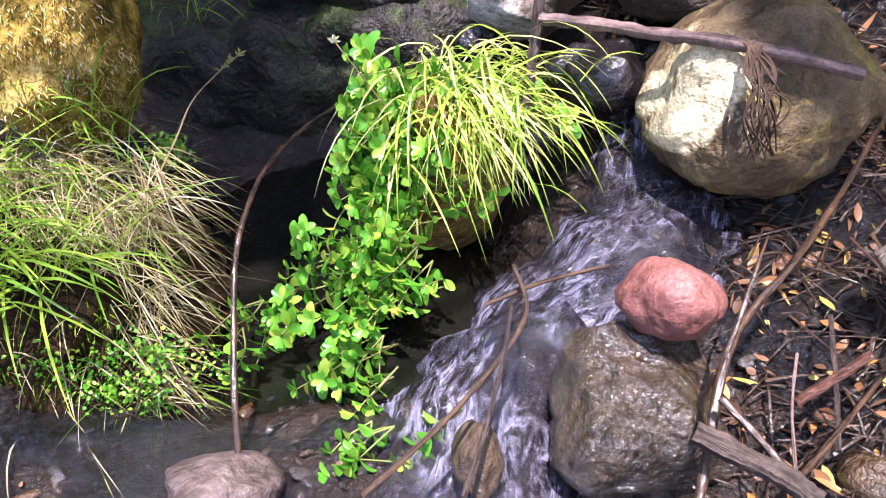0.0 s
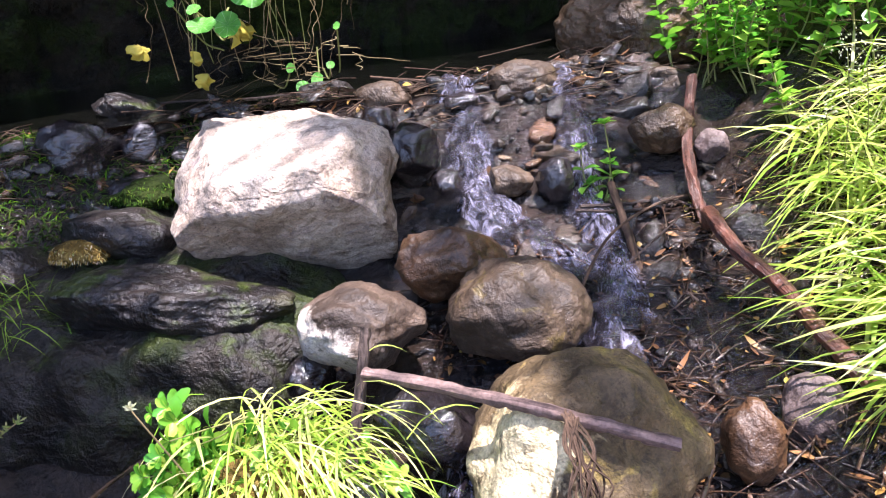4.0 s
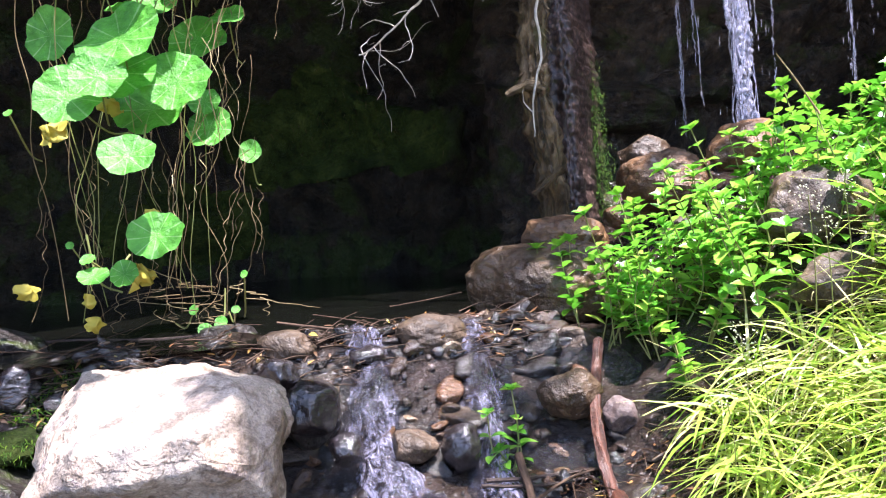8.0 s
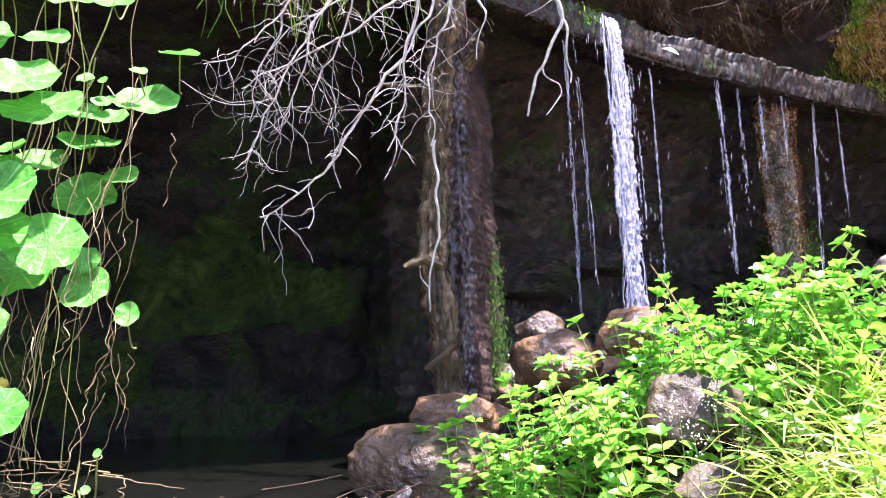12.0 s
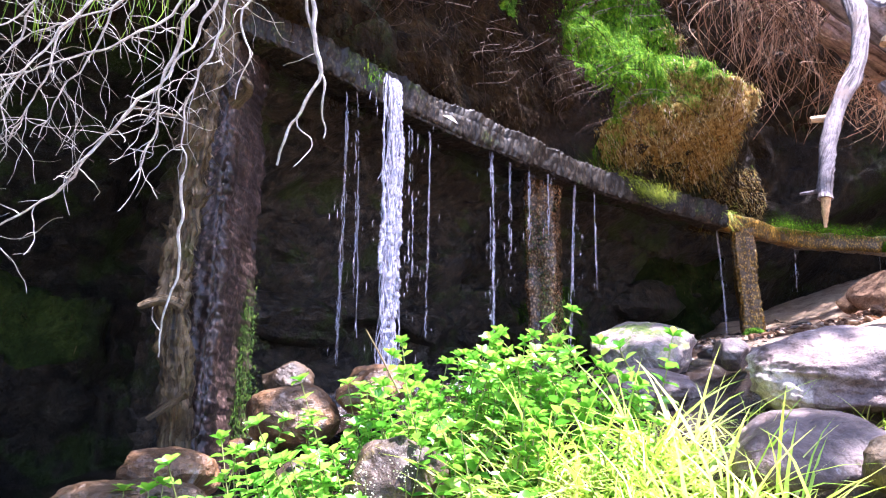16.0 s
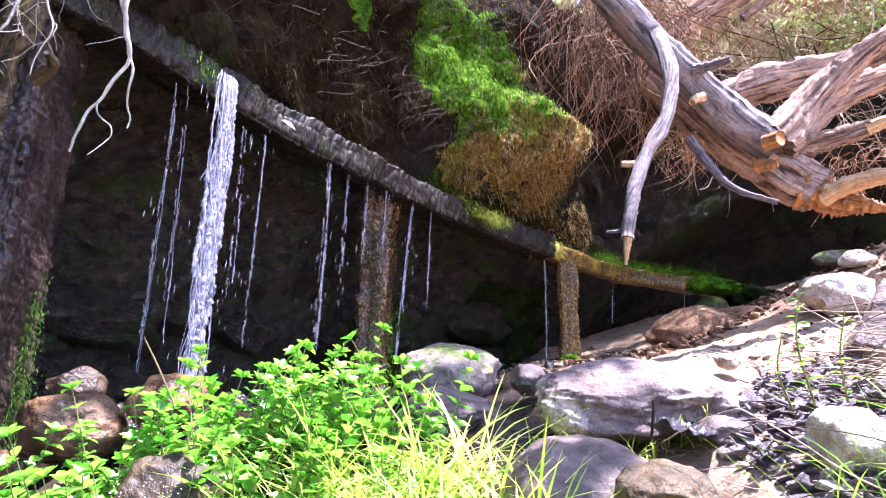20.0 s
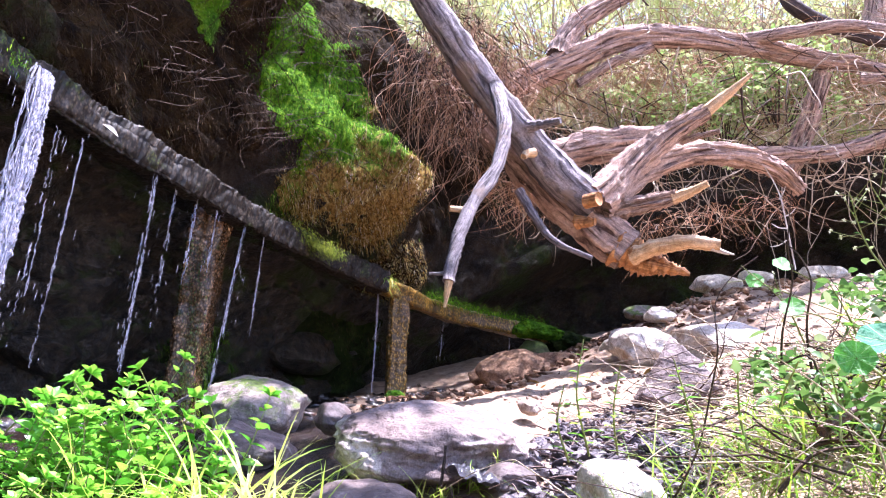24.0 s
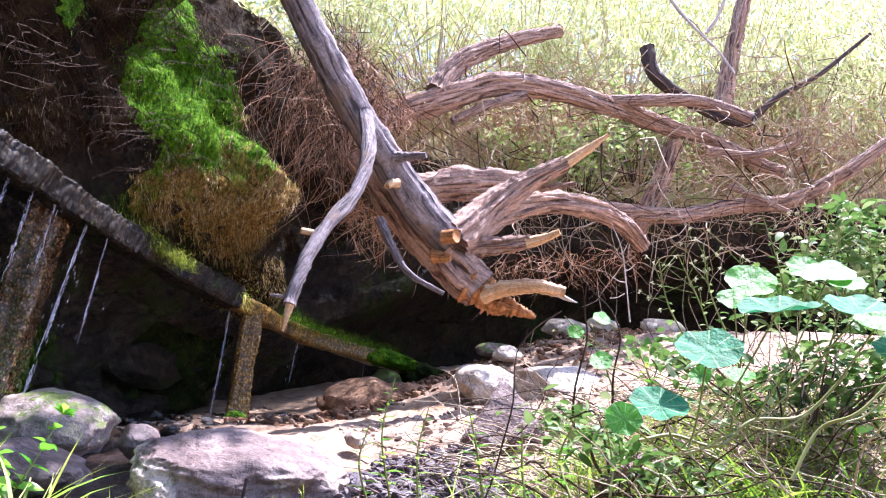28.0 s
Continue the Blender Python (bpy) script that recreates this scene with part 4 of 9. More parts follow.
# water seeping through the mud beside the stream and over its near shore
for x0, y0, wide, deep, n, sink, swell, label in ((0.16, 0.35, 1.0, 1.95, 70, 0.006, 0.005, "thin film of water seeping between mud and pebbles"),
                                                  (-1.0, 0.1, 0.95, 0.62, 110, -0.006, 0.016, "shallow water trickling over the dark muddy shore")):
    sh = Sheet()
    gx = [x0 + wide * i / (n - 1) for j in range(n) for i in range(n)]
    gy = [y0 + deep * j / (n - 1) for j in range(n) for i in range(n)]
    gz = ground_z(gx, gy, False)
    sh.v = [(x, y, z - sink + swell * noise.noise((x * 20, y * 20, 0)) + 0.25 * swell * noise.noise((x * 60, y * 60, 0))) for x, y, z in zip(gx, gy, gz)]
    sh.uv = [(0, 0)] * len(sh.v)
    sh.f = [(j * n + i, j * n + i + 1, (j + 1) * n + i + 1, (j + 1) * n + i) for j in range(n - 1) for i in range(n - 1)]
    sh.put("seep_water", SEEP, base=(x0 + wide / 2, y0 + deep / 2, 0.2), label=label, category="water", kind="structure")

# ---- stones ----
rock("boulder", "large pale grey boulder with sun-bleached top on wet ledge", R_pale, (-0.066, 1.965, 0.626), (0.291, 0.260, 0.211), (-25, 7, -8), 3, 7, [((0.12, -0.55, -0.83), 0.42), ((-0.16, -0.80, 0.58), 0.26), ((0.60, -0.72, 0.30), 0.46), ((-0.72, -0.62, 0.25), 0.52), ((-0.1, -0.98, -0.12), 0.40), ((0.25, -0.45, 0.86), 0.52), ((0.86, -0.45, 0.05), 0.62), ((-0.7, -0.6, 0.3), 0.72), ((0.3, -0.93, 0.05), 0.74)])
rock("stone", "rounded brown wet stone with a sun patch painted pale", R_patched, (0.080, 1.479, 0.443), (0.130, 0.130, 0.094), (-25, 7, -8), 5, 4)
rock("stone", "smooth brown oblong stone beside the trickle", R_brown, (0.385, 1.406, 0.461), (0.144, 0.140, 0.106), (-25, 7, -8), 8, 2)
rock("stone", "rough rusty wet stone lodged between others", R_rust, (0.286, 1.607, 0.493), (0.124, 0.120, 0.081), (-25, 7, -8), 9, 5)
rock("boulder", "brown boulder with a cream sun patch in its colour and a stick across", R_cream, (0.389, 1.056, 0.376), (0.181, 0.170, 0.159), (-25, 7, -8), 12, 1)
rock("stone", "dark wet mossy stone behind the tan boulder", R_wet, (0.166, 1.198, 0.377), (0.099, 0.100, 0.069), (-25, 7, -8), 14, 4)
rock("stone", "smooth reddish pink stone on a wet block", R_red, (0.185, 0.727, 0.279), (0.072, 0.070, 0.058), (-36, 8, -3), 15, 1)
rock("block", "wet glistening blocky rock under the red stone", R_wetspark, (0.124, 0.655, 0.131), (0.126, 0.130, 0.135), (-39, 10, -0), 17, 6, [((0, -0.75, 0.66), 0.62), ((0.1, -0.66, -0.75), 0.66), ((-0.9, -0.3, 0.2), 0.78), ((0.9, -0.2, 0.3), 0.8)])
rock("stone", "round grey stone beside the grassy bank", R_grey, (0.779, 1.061, 0.362), (0.052, 0.050, 0.063), (-25, 7, -8), 18, 2)
rock("stone", "reddish brown wet stone beside the bank", R_rust, (0.656, 1.033, 0.351), (0.048, 0.050, 0.069), (-25, 7, -8), 19, 4)
rock("stone", "dark wet round stone under the ledge", R_wet, (-0.660, 2.315, 0.722), (0.138, 0.130, 0.102), (-25, 7, -8), 20, 2)
rock("stone", "dark wet stone on the mossy ledge", R_wet, (-0.468, 2.352, 0.719), (0.083, 0.090, 0.073), (-25, 7, -8), 21, 3)
rock("ledge_rock", "long dark wet ledge rock with moss", R_wetmoss, (-0.343, 1.778, 0.413), (0.313, 0.200, 0.117), (-25, 7, -8), 22, 5)
rock("ledge_rock", "dark mossy ledge rock below the boulder", R_wetmoss, (-0.511, 2.098, 0.522), (0.193, 0.200, 0.089), (-25, 7, -8), 23, 5)
rock("stone", "small dark wet stone above the trickle", R_wet, (0.272, 1.995, 0.683), (0.070, 0.080, 0.068), (-25, 7, -8), 24, 3)
rock("stone", "small dark stone beside the boulder", R_wet, (0.199, 2.168, 0.731), (0.060, 0.070, 0.047), (-25, 7, -8), 25, 3)
rock("stone", "dark bluish wet stone at the pond's outlet", R_wet, (0.449, 2.222, 0.748), (0.053, 0.050, 0.033), (-3, 3, -15), 27, 2)
rock("stone", "brownish stone with pale crown at the pond edge", R_brown, (0.234, 2.331, 0.780), (0.087, 0.070, 0.048), (-3, 3, -15), 28, 3)
rock("stone", "rounded dark brown stone at the pond's outlet", R_brown, (0.651, 2.275, 0.775), (0.110, 0.090, 0.069), (-3, 3, -15), 29, 2)
rock("stone", "pale cobble half in soil beside litter", R_palemoss, (0.466, 0.691, 0.326), (0.043, 0.050, 0.037), (-36, 8, -3), 30, 3)
rock("stone", "flat grey rock at the water's edge", R_grey, (-0.463, 0.591, 0.148), (0.089, 0.090, 0.046), (-39, 10, -0), 31, 3)
rock("stone", "brown wet stone in the stream", R_brown, (-0.099, 0.586, 0.163), (0.035, 0.050, 0.053), (-39, 10, -0), 32, 2)
rock("stone", "dark stone half buried in litter", R_wetbrown, (0.372, 0.512, 0.152), (0.038, 0.050, 0.034), (-39, 10, -0), 33, 3)
rock("boulder", "smooth brown wet boulder at the post's foot", R_wetbrown, (1.093, 2.499, 0.872), (0.262, 0.200, 0.160), (-3, 3, -15), 34, 0)
rock("stone", "rusty wet stone lying on the brown boulder", R_rustwet, (1.247, 2.654, 1.012), (0.165, 0.140, 0.092), (-3, 3, -15), 35, 1)
rock("boulder", "rusty wet boulder below the waterfall", R_rustwet, (1.684, 2.678, 1.209), (0.171, 0.150, 0.129), (-3, 3, -15), 36, 1)
rock("boulder", "blocky wet brown rock struck by the falling water", R_rustwet, (1.946, 2.549, 1.315), (0.135, 0.160, 0.102), (12, -3, -40), 37, 6)
rock("stone", "dark brown wet round stone behind the fall", R_wetbrown, (1.858, 3.118, 1.347), (0.115, 0.100, 0.077), (12, -3, -40), 38, 2)
rock("stone", "small rusty stone beside the post", R_rustwet, (1.538, 2.738, 1.073), (0.076, 0.060, 0.050), (-3, 3, -15), 39, 3)
rock("stone", "purple brown wet stone under the mint", R_brown, (1.580, 2.413, 1.007), (0.087, 0.090, 0.082), (-3, 3, -15), 40, 4)
rock("stone", "dark brown wet stone among mint leaves", R_brown, (1.535, 1.765, 1.10), (0.135, 0.12, 0.115), (-3, 3, -15), 41, 3)
rock("stone", "brown rock half hidden in grass", R_brown, (1.477, 1.607, 0.933), (0.126, 0.100, 0.078), (-3, 3, -15), 42, 3)
rock("stone", "dark mossy stone in the trickle", R_wetmoss, (0.277, 2.053, 0.653), (0.073, 0.090, 0.091), (-3, 3, -15), 43, 3)
rock("stone", "dark wet stone in the trickle", R_wet, (0.343, 1.929, 0.590), (0.044, 0.050, 0.042), (-3, 3, -15), 44, 3)
rock("stone", "brown wet stone in the trickle", R_brown, (0.511, 1.936, 0.576), (0.061, 0.060, 0.042), (-3, 3, -15), 45, 3)
rock("stone", "dark wet stone between the trickles", R_wet, (0.612, 1.879, 0.578), (0.048, 0.060, 0.061), (-3, 3, -15), 46, 3)
rock("stone", "pointed dark brown stone beside the stick", R_wetbrown, (0.929, 1.938, 0.655), (0.085, 0.075, 0.066), (-3, 3, -15), 47, 6)
rock("stone", "smooth grey stone beside the stick", R_grey, (1.024, 1.858, 0.604), (0.042, 0.050, 0.053), (-3, 3, -15), 48, 2)
rock("stone", "dark mossy stone on the pond shore", R_wetmoss, (0.057, 2.532, 0.785), (0.096, 0.080, 0.045), (-3, 3, -15), 49, 3)
rock("stone", "brown stone on the pond shore", R_brown, (1.075, 2.214, 0.724), (0.072, 0.060, 0.055), (-3, 3, -15), 50, 3)
rock("boulder", "pale boulder with moss stain beside the spring", R_palemoss, (2.632, 1.812, 1.510), (0.195, 0.200, 0.105), (13, -5, -50), 51, 5)
rock("stone", "dark grey stone in front of the pale boulder", R_grey, (2.382, 1.603, 1.369), (0.173, 0.140, 0.082), (13, -5, -50), 52, 4)
rock("stone", "small dark stone beside the flat boulder", R_grey, (2.563, 1.426, 1.496), (0.061, 0.080, 0.051), (13, -5, -50), 53, 4)
rock("flat_boulder", "long flat purplish boulder, its sun patch coloured as pale blotches", R_half, (2.514, 1.028, 1.449), (0.294, 0.280, 0.114), (13, -5, -50), 54, 2)
rock("flat_boulder", "flat grey purple boulder among grass", R_grey, (2.061, 0.953, 1.238), (0.173, 0.200, 0.088), (13, -5, -50), 55, 3)
rock("stone", "rounded brown boulder beside rubble", R_tan, (1.972, 0.710, 1.240), (0.101, 0.120, 0.063), (13, -5, -50), 56, 2)
rock("stone", "mossy round stone under the beam's end", R_moss, (7.525, 2.585, 2.620), (0.172, 0.170, 0.122), (13, -5, -50), 57, 2)
rock("boulder", "bright white rock on the sunny slope", R_white, (5.507, 1.069, 2.318), (0.243, 0.300, 0.140), (18, -7, -66), 58, 5)
rock("stone", "white rounded stone on the bank's crest", R_white, (7.700, 0.853, 3.360), (0.250, 0.250, 0.111), (18, -7, -66), 59, 3)
rock("stone", "white stone on the bank's crest", R_white, (8.041, 0.516, 3.523), (0.168, 0.200, 0.086), (18, -7, -66), 60, 3)
rock("stone", "pale stone on the bank's crest", R_white, (8.080, -0.072, 3.567), (0.214, 0.200, 0.089), (18, -7, -66), 61, 3)
rock("stone", "pale stone on the sunny slope", R_white, (6.855, 0.513, 2.915), (0.176, 0.200, 0.100), (18, -7, -66), 62, 3)
rock("boulder", "broad white rock slab on the sunny slope", R_white, (5.413, 0.533, 2.337), (0.310, 0.350, 0.137), (18, -7, -66), 63, 4)
rock("boulder", "angular dark purple rock with a white sunny side", R_half, (3.558, 0.514, 1.829), (0.20, 0.180, 0.165), (0, 0, 0), 64, 5, [((-0.8, 0.1, 0.45), 0.30), ((0.25, -0.75, 0.6), 0.34), ((-0.3, 0.85, 0.4), 0.4), ((0.75, 0.2, 0.6), 0.55)])
rock("stone", "pale rock in the weeds", R_white, (2.139, 0.394, 1.381), (0.092, 0.100, 0.056), (18, -7, -66), 65, 4)
rock("stone", "brown earth-coloured rock below the beam", R_earth, (7.064, 2.595, 2.330), (0.248, 0.300, 0.136), (13, -5, -50), 66, 6)
rock("stone", "dark block in the reddish soil", R_wet, (6.618, 2.411, 2.093), (0.121, 0.120, 0.063), (13, -5, -50), 67, 6)
rock("stone", "white block at the foot of the trunk", R_white, (6.024, 1.260, 2.400), (0.228, 0.250, 0.129), (13, -5, -50), 68, 5)
rock("stone", "grey stone in the slope's rubble", R_grey, (2.381, 0.736, 1.378), (0.064, 0.070, 0.036), (13, -5, -50), 69, 3)
rock("stone", "pale stone at the slope's rubble edge", R_pale, (3.226, 1.000, 1.641), (0.045, 0.060, 0.031), (13, -5, -50), 70, 3)
rock("ledge_rock", "dark wet ledge rock with moss", R_wetmoss, (-0.751, 1.989, 0.483), (0.117, 0.200, 0.088), (-25, 7, -8), 94, 5)
rock("ledge_rock", "dark wet rock at the pool's edge", R_wet, (-0.041, 1.481, 0.353), (0.048, 0.100, 0.053), (-25, 7, -8), 95, 5)
rock("ledge_rock", "dark mossy rock behind the stones", R_wetmoss, (-0.871, 2.370, 0.684), (0.108, 0.200, 0.100), (-25, 7, -8), 96, 5)
rock("ledge_rock", "black wet rock under the ledge", R_wet, (-0.258, 1.698, 0.304), (0.155, 0.150, 0.081), (-25, 7, -8), 97, 5)
rock("ledge_rock", "mossy wet rock above the pool", R_wetmoss, (-0.545, 1.789, 0.328), (0.125, 0.150, 0.069), (-25, 7, -8), 98, 5)
rock("stone", "dark wet stone in the ledge", R_wet, (-0.493, 2.246, 0.606), (0.085, 0.100, 0.065), (-25, 7, -8), 99, 4)
rock("stone", "dark wet stone above the big boulder", R_wetmoss, (-0.566, 2.622, 0.804), (0.118, 0.120, 0.055), (-25, 7, -8), 100, 4)
rock("ledge_rock", "dark wet rock face behind the tan boulder", R_wet, (0.048, 1.130, 0.330), (0.057, 0.080, 0.048), (-25, 7, -8), 101, 5)
rock("stone", "pale rough rock on top of the mossy bank", R_white, (-0.677, 1.482, 0.639), (0.067, 0.080, 0.052), (-36, 8, -3), 102, 4)
rock("earth_mound", "reddish brown earth mound below the gutter's end", R_earth, (6.686, 2.451, 2.199), (0.405, 0.500, 0.192), (13, -5, -50), 81, 8)
rock("earth_mound", "brown earth clod under the white rocks", R_earth, (6.690, 1.922, 2.345), (0.374, 0.400, 0.140), (13, -5, -50), 82, 5)
rock("earth_mound", "reddish earth bank at the hollow's mouth", R_earth, (6.438, 2.322, 2.242), (0.368, 0.400, 0.184), (18, -7, -66), 83, 5)
rock("stone", "pale flat stone on the sunny slope", R_white, (4.730, 0.486, 2.021), (0.170, 0.250, 0.062), (18, -7, -66), 84, 4)
rock("stone", "pale flat stone on the sunny slope", R_white, (5.390, 0.100, 2.342), (0.192, 0.300, 0.087), (18, -7, -66), 85, 4)
rock("stone", "tan stone on the sunny slope", R_white, (6.178, 1.095, 2.702), (0.122, 0.200, 0.067), (18, -7, -66), 86, 4)
rock("stone", "mossy pale stone at the hollow's edge", R_palemoss, (6.928, 1.329, 2.898), (0.228, 0.200, 0.071), (18, -7, -66), 87, 4)
rock("stone", "grey cobble in the gravel", R_grey, (2.625, 0.829, 1.385), (0.057, 0.050, 0.031), (18, -7, -66), 88, 3)
rock("stone", "dark stone on the slope", R_wet, (7.279, 2.631, 2.191), (0.175, 0.200, 0.100), (12, -3, -40), 71, 5)

# the wet ledge that drops sheer into the pool beside the stream
sh = Sheet()
nu, nv = 90, 44
for i in range(nu):
    x = -1.5 + 1.56 * i / (nu - 1)
    lip = 1.60 + 0.07 * noise.noise((x * 3.1, 0.4, 0)) + 0.05 * math.sin(x * 4)
    for j in range(nv):
        t = j / (nv - 1)
        if t < 0.55:
            y = 2.45 + (lip - 2.45) * t / 0.55
            z = 0.42 + 0.30 * ((y - lip) / 0.85) ** 1.15
        else:
            q = (t - 0.55) / 0.45
            y = lip - 0.03 * math.sin(q * 3.1) + 0.10 * q * q
            z = 0.42 - 0.5 * q
        w = Vector((x, y, z))
        k = 0.06 * noise.noise(w * 4.5) + 0.045 * noise.noise(w * 10) - 0.04 * abs(noise.noise(w * 7.5)) + 0.018 * noise.noise(w * 24) - 0.012 * abs(noise.noise(w * 40))
        w += Vector((0.2, -0.75, 0.5)) * k
        w.z -= 0.10 * max(0.0, x + 0.12) / 0.18
        sh.v.append(tuple(w))
        sh.uv.append((0, 0))
sh.f = [(i * nv + j, (i + 1) * nv + j, (i + 1) * nv + j + 1, i * nv + j + 1) for i in range(nu - 1) for j in range(nv - 1)]
sh.put("rock_ledge", R_ledge, base=(-0.7, 1.7, 0.1), label="dark wet mossy rock ledge dropping into the pool", category="rock ledge", kind="structure")

# wet rock showing in the back wall of the spring's hollow
rr = random.Random(88)
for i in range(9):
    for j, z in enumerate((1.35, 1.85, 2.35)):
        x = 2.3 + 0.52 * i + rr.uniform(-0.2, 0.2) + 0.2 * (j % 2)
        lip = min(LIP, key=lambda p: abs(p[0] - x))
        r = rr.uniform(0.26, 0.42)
        rock("wall_rock", "wet brown rock in the hollow's back wall, darkened for shade", R_wall, (x, lip[1] + 0.22 + lip[3] * 0.9 + rr.uniform(-0.08, 0.1), z + rr.uniform(-0.15, 0.15)), (r * 1.2, 0.26, r * rr.uniform(0.35, 0.6)), (rr.uniform(-10, 10), rr.uniform(-15, 15), rr.uniform(-20, 20)), 300 + 3 * i + j, 10)

# ---- timber: gutter beam, props ----
def squared(sh, pts, w, h, per=8, seed=0, wear=0.12, fine=4, ref=None):
    """Old squared timber along the points."""
    path = spline(pts, per * 3 if fine == 4 else per * 8)
    n, verts, uvs, faces = len(path), [], [], []
    ring = [(-1, -0.82), (-0.82, -1), (0.82, -1), (1, -0.82), (1, 0.82), (0.82, 1), (-0.82, 1), (-1, 0.82), (-1, -0.82)]
    outline = [(a + (c - a) * k / fine, b + (d - b) * k / fine) for (a, b), (c, d) in zip(ring[:-1], ring[1:]) for k in range(fine)] + [ring[0]]
    run = 0.0
    for i, p in enumerate(path):
        d = (path[min(i + 1, n - 1)] - path[max(i - 1, 0)]).normalized()
        axis = Vector((0, 0, 1)) if abs(d.z) < 0.7 else Vector(ref or (0.55, -0.83, 0))
        a = d.cross(axis).normalized()
        b = a.cross(d)
        run += (p - path[i - 1]).length if i else 0
        for k, (u, v) in enumerate(outline):
            q = p + a * (u * w * 0.5) + b * (v * h * 0.5)
            q += (a * u + b * v) * (wear * w * noise.noise(q * 4 + Vector((seed, 0, 0))) + 0.5 * wear * w * noise.noise(q * 14) + 0.007 * noise.noise(q * 42) - 0.008 * abs(noise.noise(Vector((q.x * 26, q.y * 26, q.z * 8)))) - (0.006 * abs(noise.noise(q * 60)) if fine > 4 else 0.0))
            if fine > 4:
                q += (a * u + b * v) * (0.018 * noise.noise(Vector((u * 5 + seed, v * 5, run * 0.7))) + 0.011 * noise.noise(Vector((u * 11 + seed, v * 11, run * 34))) + 0.006 * noise.noise(Vector((u * 24, v * 24, run * 70))))
            verts.append(q)
            uvs.append((k / (8 * fine), run / (2 * (w + h))))
    c = len(outline)
    for i in range(n - 1):
        for k in range(c - 1):
            j = i * c + k
            faces.append((j, j + 1, j + c + 1, j + c))
    faces += [tuple(range(c - 1)), tuple((n - 1) * c + k for k in range(c - 1))[::-1]]
    sh.add(verts, faces, uvs)


BEAM = [(1.25, 3.05, 2.9), (1.68, 3.2, 2.95), (2.3, 3.38, 2.95), (2.96, 3.51, 2.955), (3.6, 3.57, 2.95), (4.3, 3.62, 2.935), (5.0, 3.56, 2.915), (5.75, 3.38, 2.87)]
beam = thing("gutter_beam", (1.6, 3.2, 2.9), "long dark wet timber gutter along the cliff's lip", "beam")
sh = Sheet()
squared(sh, BEAM, 0.16, 0.19, 8, seed=3, fine=6)
sh.put("near_timber", CRUST_GREY, beam)
sh = Sheet()
squared(sh, [(5.7, 3.42, 2.86), (6.2, 3.36, 2.85), (6.8, 3.25, 2.85), (7.3, 2.98, 2.86), (7.7, 2.6, 2.84), (8.0, 2.3, 2.78)], 0.13, 0.15, seed=5)
sh.put("far_timber", CRUST_OCHRE, beam, label="ochre stained far end of the gutter")
post = thing("prop_post", (1.7, 3.2, 0.9), "thick dark dripping timber post beside a root", "post", "props of the gutter")
sh = Sheet()
squared(sh, [(1.53, 3.32, 2.92), (1.53, 3.27, 2.3), (1.52, 3.16, 1.6), (1.50, 3.06, 0.85)], 0.46, 0.16, 14, seed=1, wear=0.05, fine=9, ref=(0.75, -0.66, 0))
sh.put("timber", CRUST, post)
post = thing("prop_post", (4.2, 3.85, 1.2), "brown timber post with green algae in the dripping water", "post", "props of the gutter")
sh = Sheet()
squared(sh, [(4.100, 3.817, 2.944), (4.143, 3.831, 2.254), (4.195, 3.846, 1.279)], 0.29, 0.22, 9, seed=2, wear=0.07, fine=7)
sh.put("timber", CRUST_BROWN, post)
post = thing("prop_post", (6.05, 3.36, 1.5), "ochre stained timber post below the far gutter", "post", "props of the gutter")
sh = Sheet()
squared(sh, [(6.058, 3.384, 2.83), (6.129, 3.358, 2.126), (6.188, 3.343, 1.539)], 0.21, 0.18, 7, seed=4, wear=0.07, fine=6)
sh.put("timber", CRUST_OCHRE, post)
root = thing("gnarled_root", (1.3, 2.8, 0.9), "gnarled barky root trunk with snapped knobs beside the post", "root")
sh = Sheet()
tube(sh, [(1.394, 2.630, 3.135), (1.319, 2.708, 2.849), (1.267, 2.763, 2.564), (1.246, 2.798, 2.286), (1.245, 2.847, 1.951), (1.255, 2.871, 1.597), (1.300, 2.869, 1.276), (1.355, 2.916, 0.917)], 0.050, 0.056, 44, 34, 0.42, 5, ridge=0.36)
sh.put("trunk", BARK_ROOT, root)
rnd = random.Random(71)
sh = Sheet()
line = spline([(1.394, 2.630, 3.135), (1.319, 2.708, 2.849), (1.267, 2.763, 2.564), (1.246, 2.798, 2.286), (1.245, 2.847, 1.951), (1.255, 2.871, 1.597), (1.300, 2.869, 1.276), (1.355, 2.916, 0.917)], 20)
for k in range(900):
    th = rnd.uniform(0, 6.28)
    o = Vector((math.cos(th), math.sin(th), 0))
    leaf(sh, rnd.choice(line) + o * rnd.uniform(0.040, 0.056), o * rnd.uniform(0.1, 0.5) + Vector((rnd.gauss(0, 0.3), 0, rnd.choice((-1, 1)))), o, rnd.uniform(0.02, 0.07), rnd.uniform(0.006, 0.02), 0.1, rnd.uniform(-0.4, 0.1))
sh.put("loose_bark", BARK_ROOT, root, kind="stuff")
for pts, r in (([(1.268, 2.821, 1.584), (1.203, 2.829, 1.600), (1.125, 2.855, 1.568)], 0.028), ([(1.291, 2.734, 1.280), (1.237, 2.752, 1.227), (1.179, 2.758, 1.181)], 0.018), ([(1.362, 2.805, 2.396), (1.388, 2.725, 2.435), (1.345, 2.685, 2.458)], 0.03), ([(1.303, 2.840, 2.383), (1.204, 2.884, 2.315), (1.034, 2.940, 2.320)], 0.014)):
    sh = Sheet()
    tube(sh, pts, r, r * 0.45, 7, 5, 0.4, 3)
    sh.put("stub", BARK_ROOT, root)

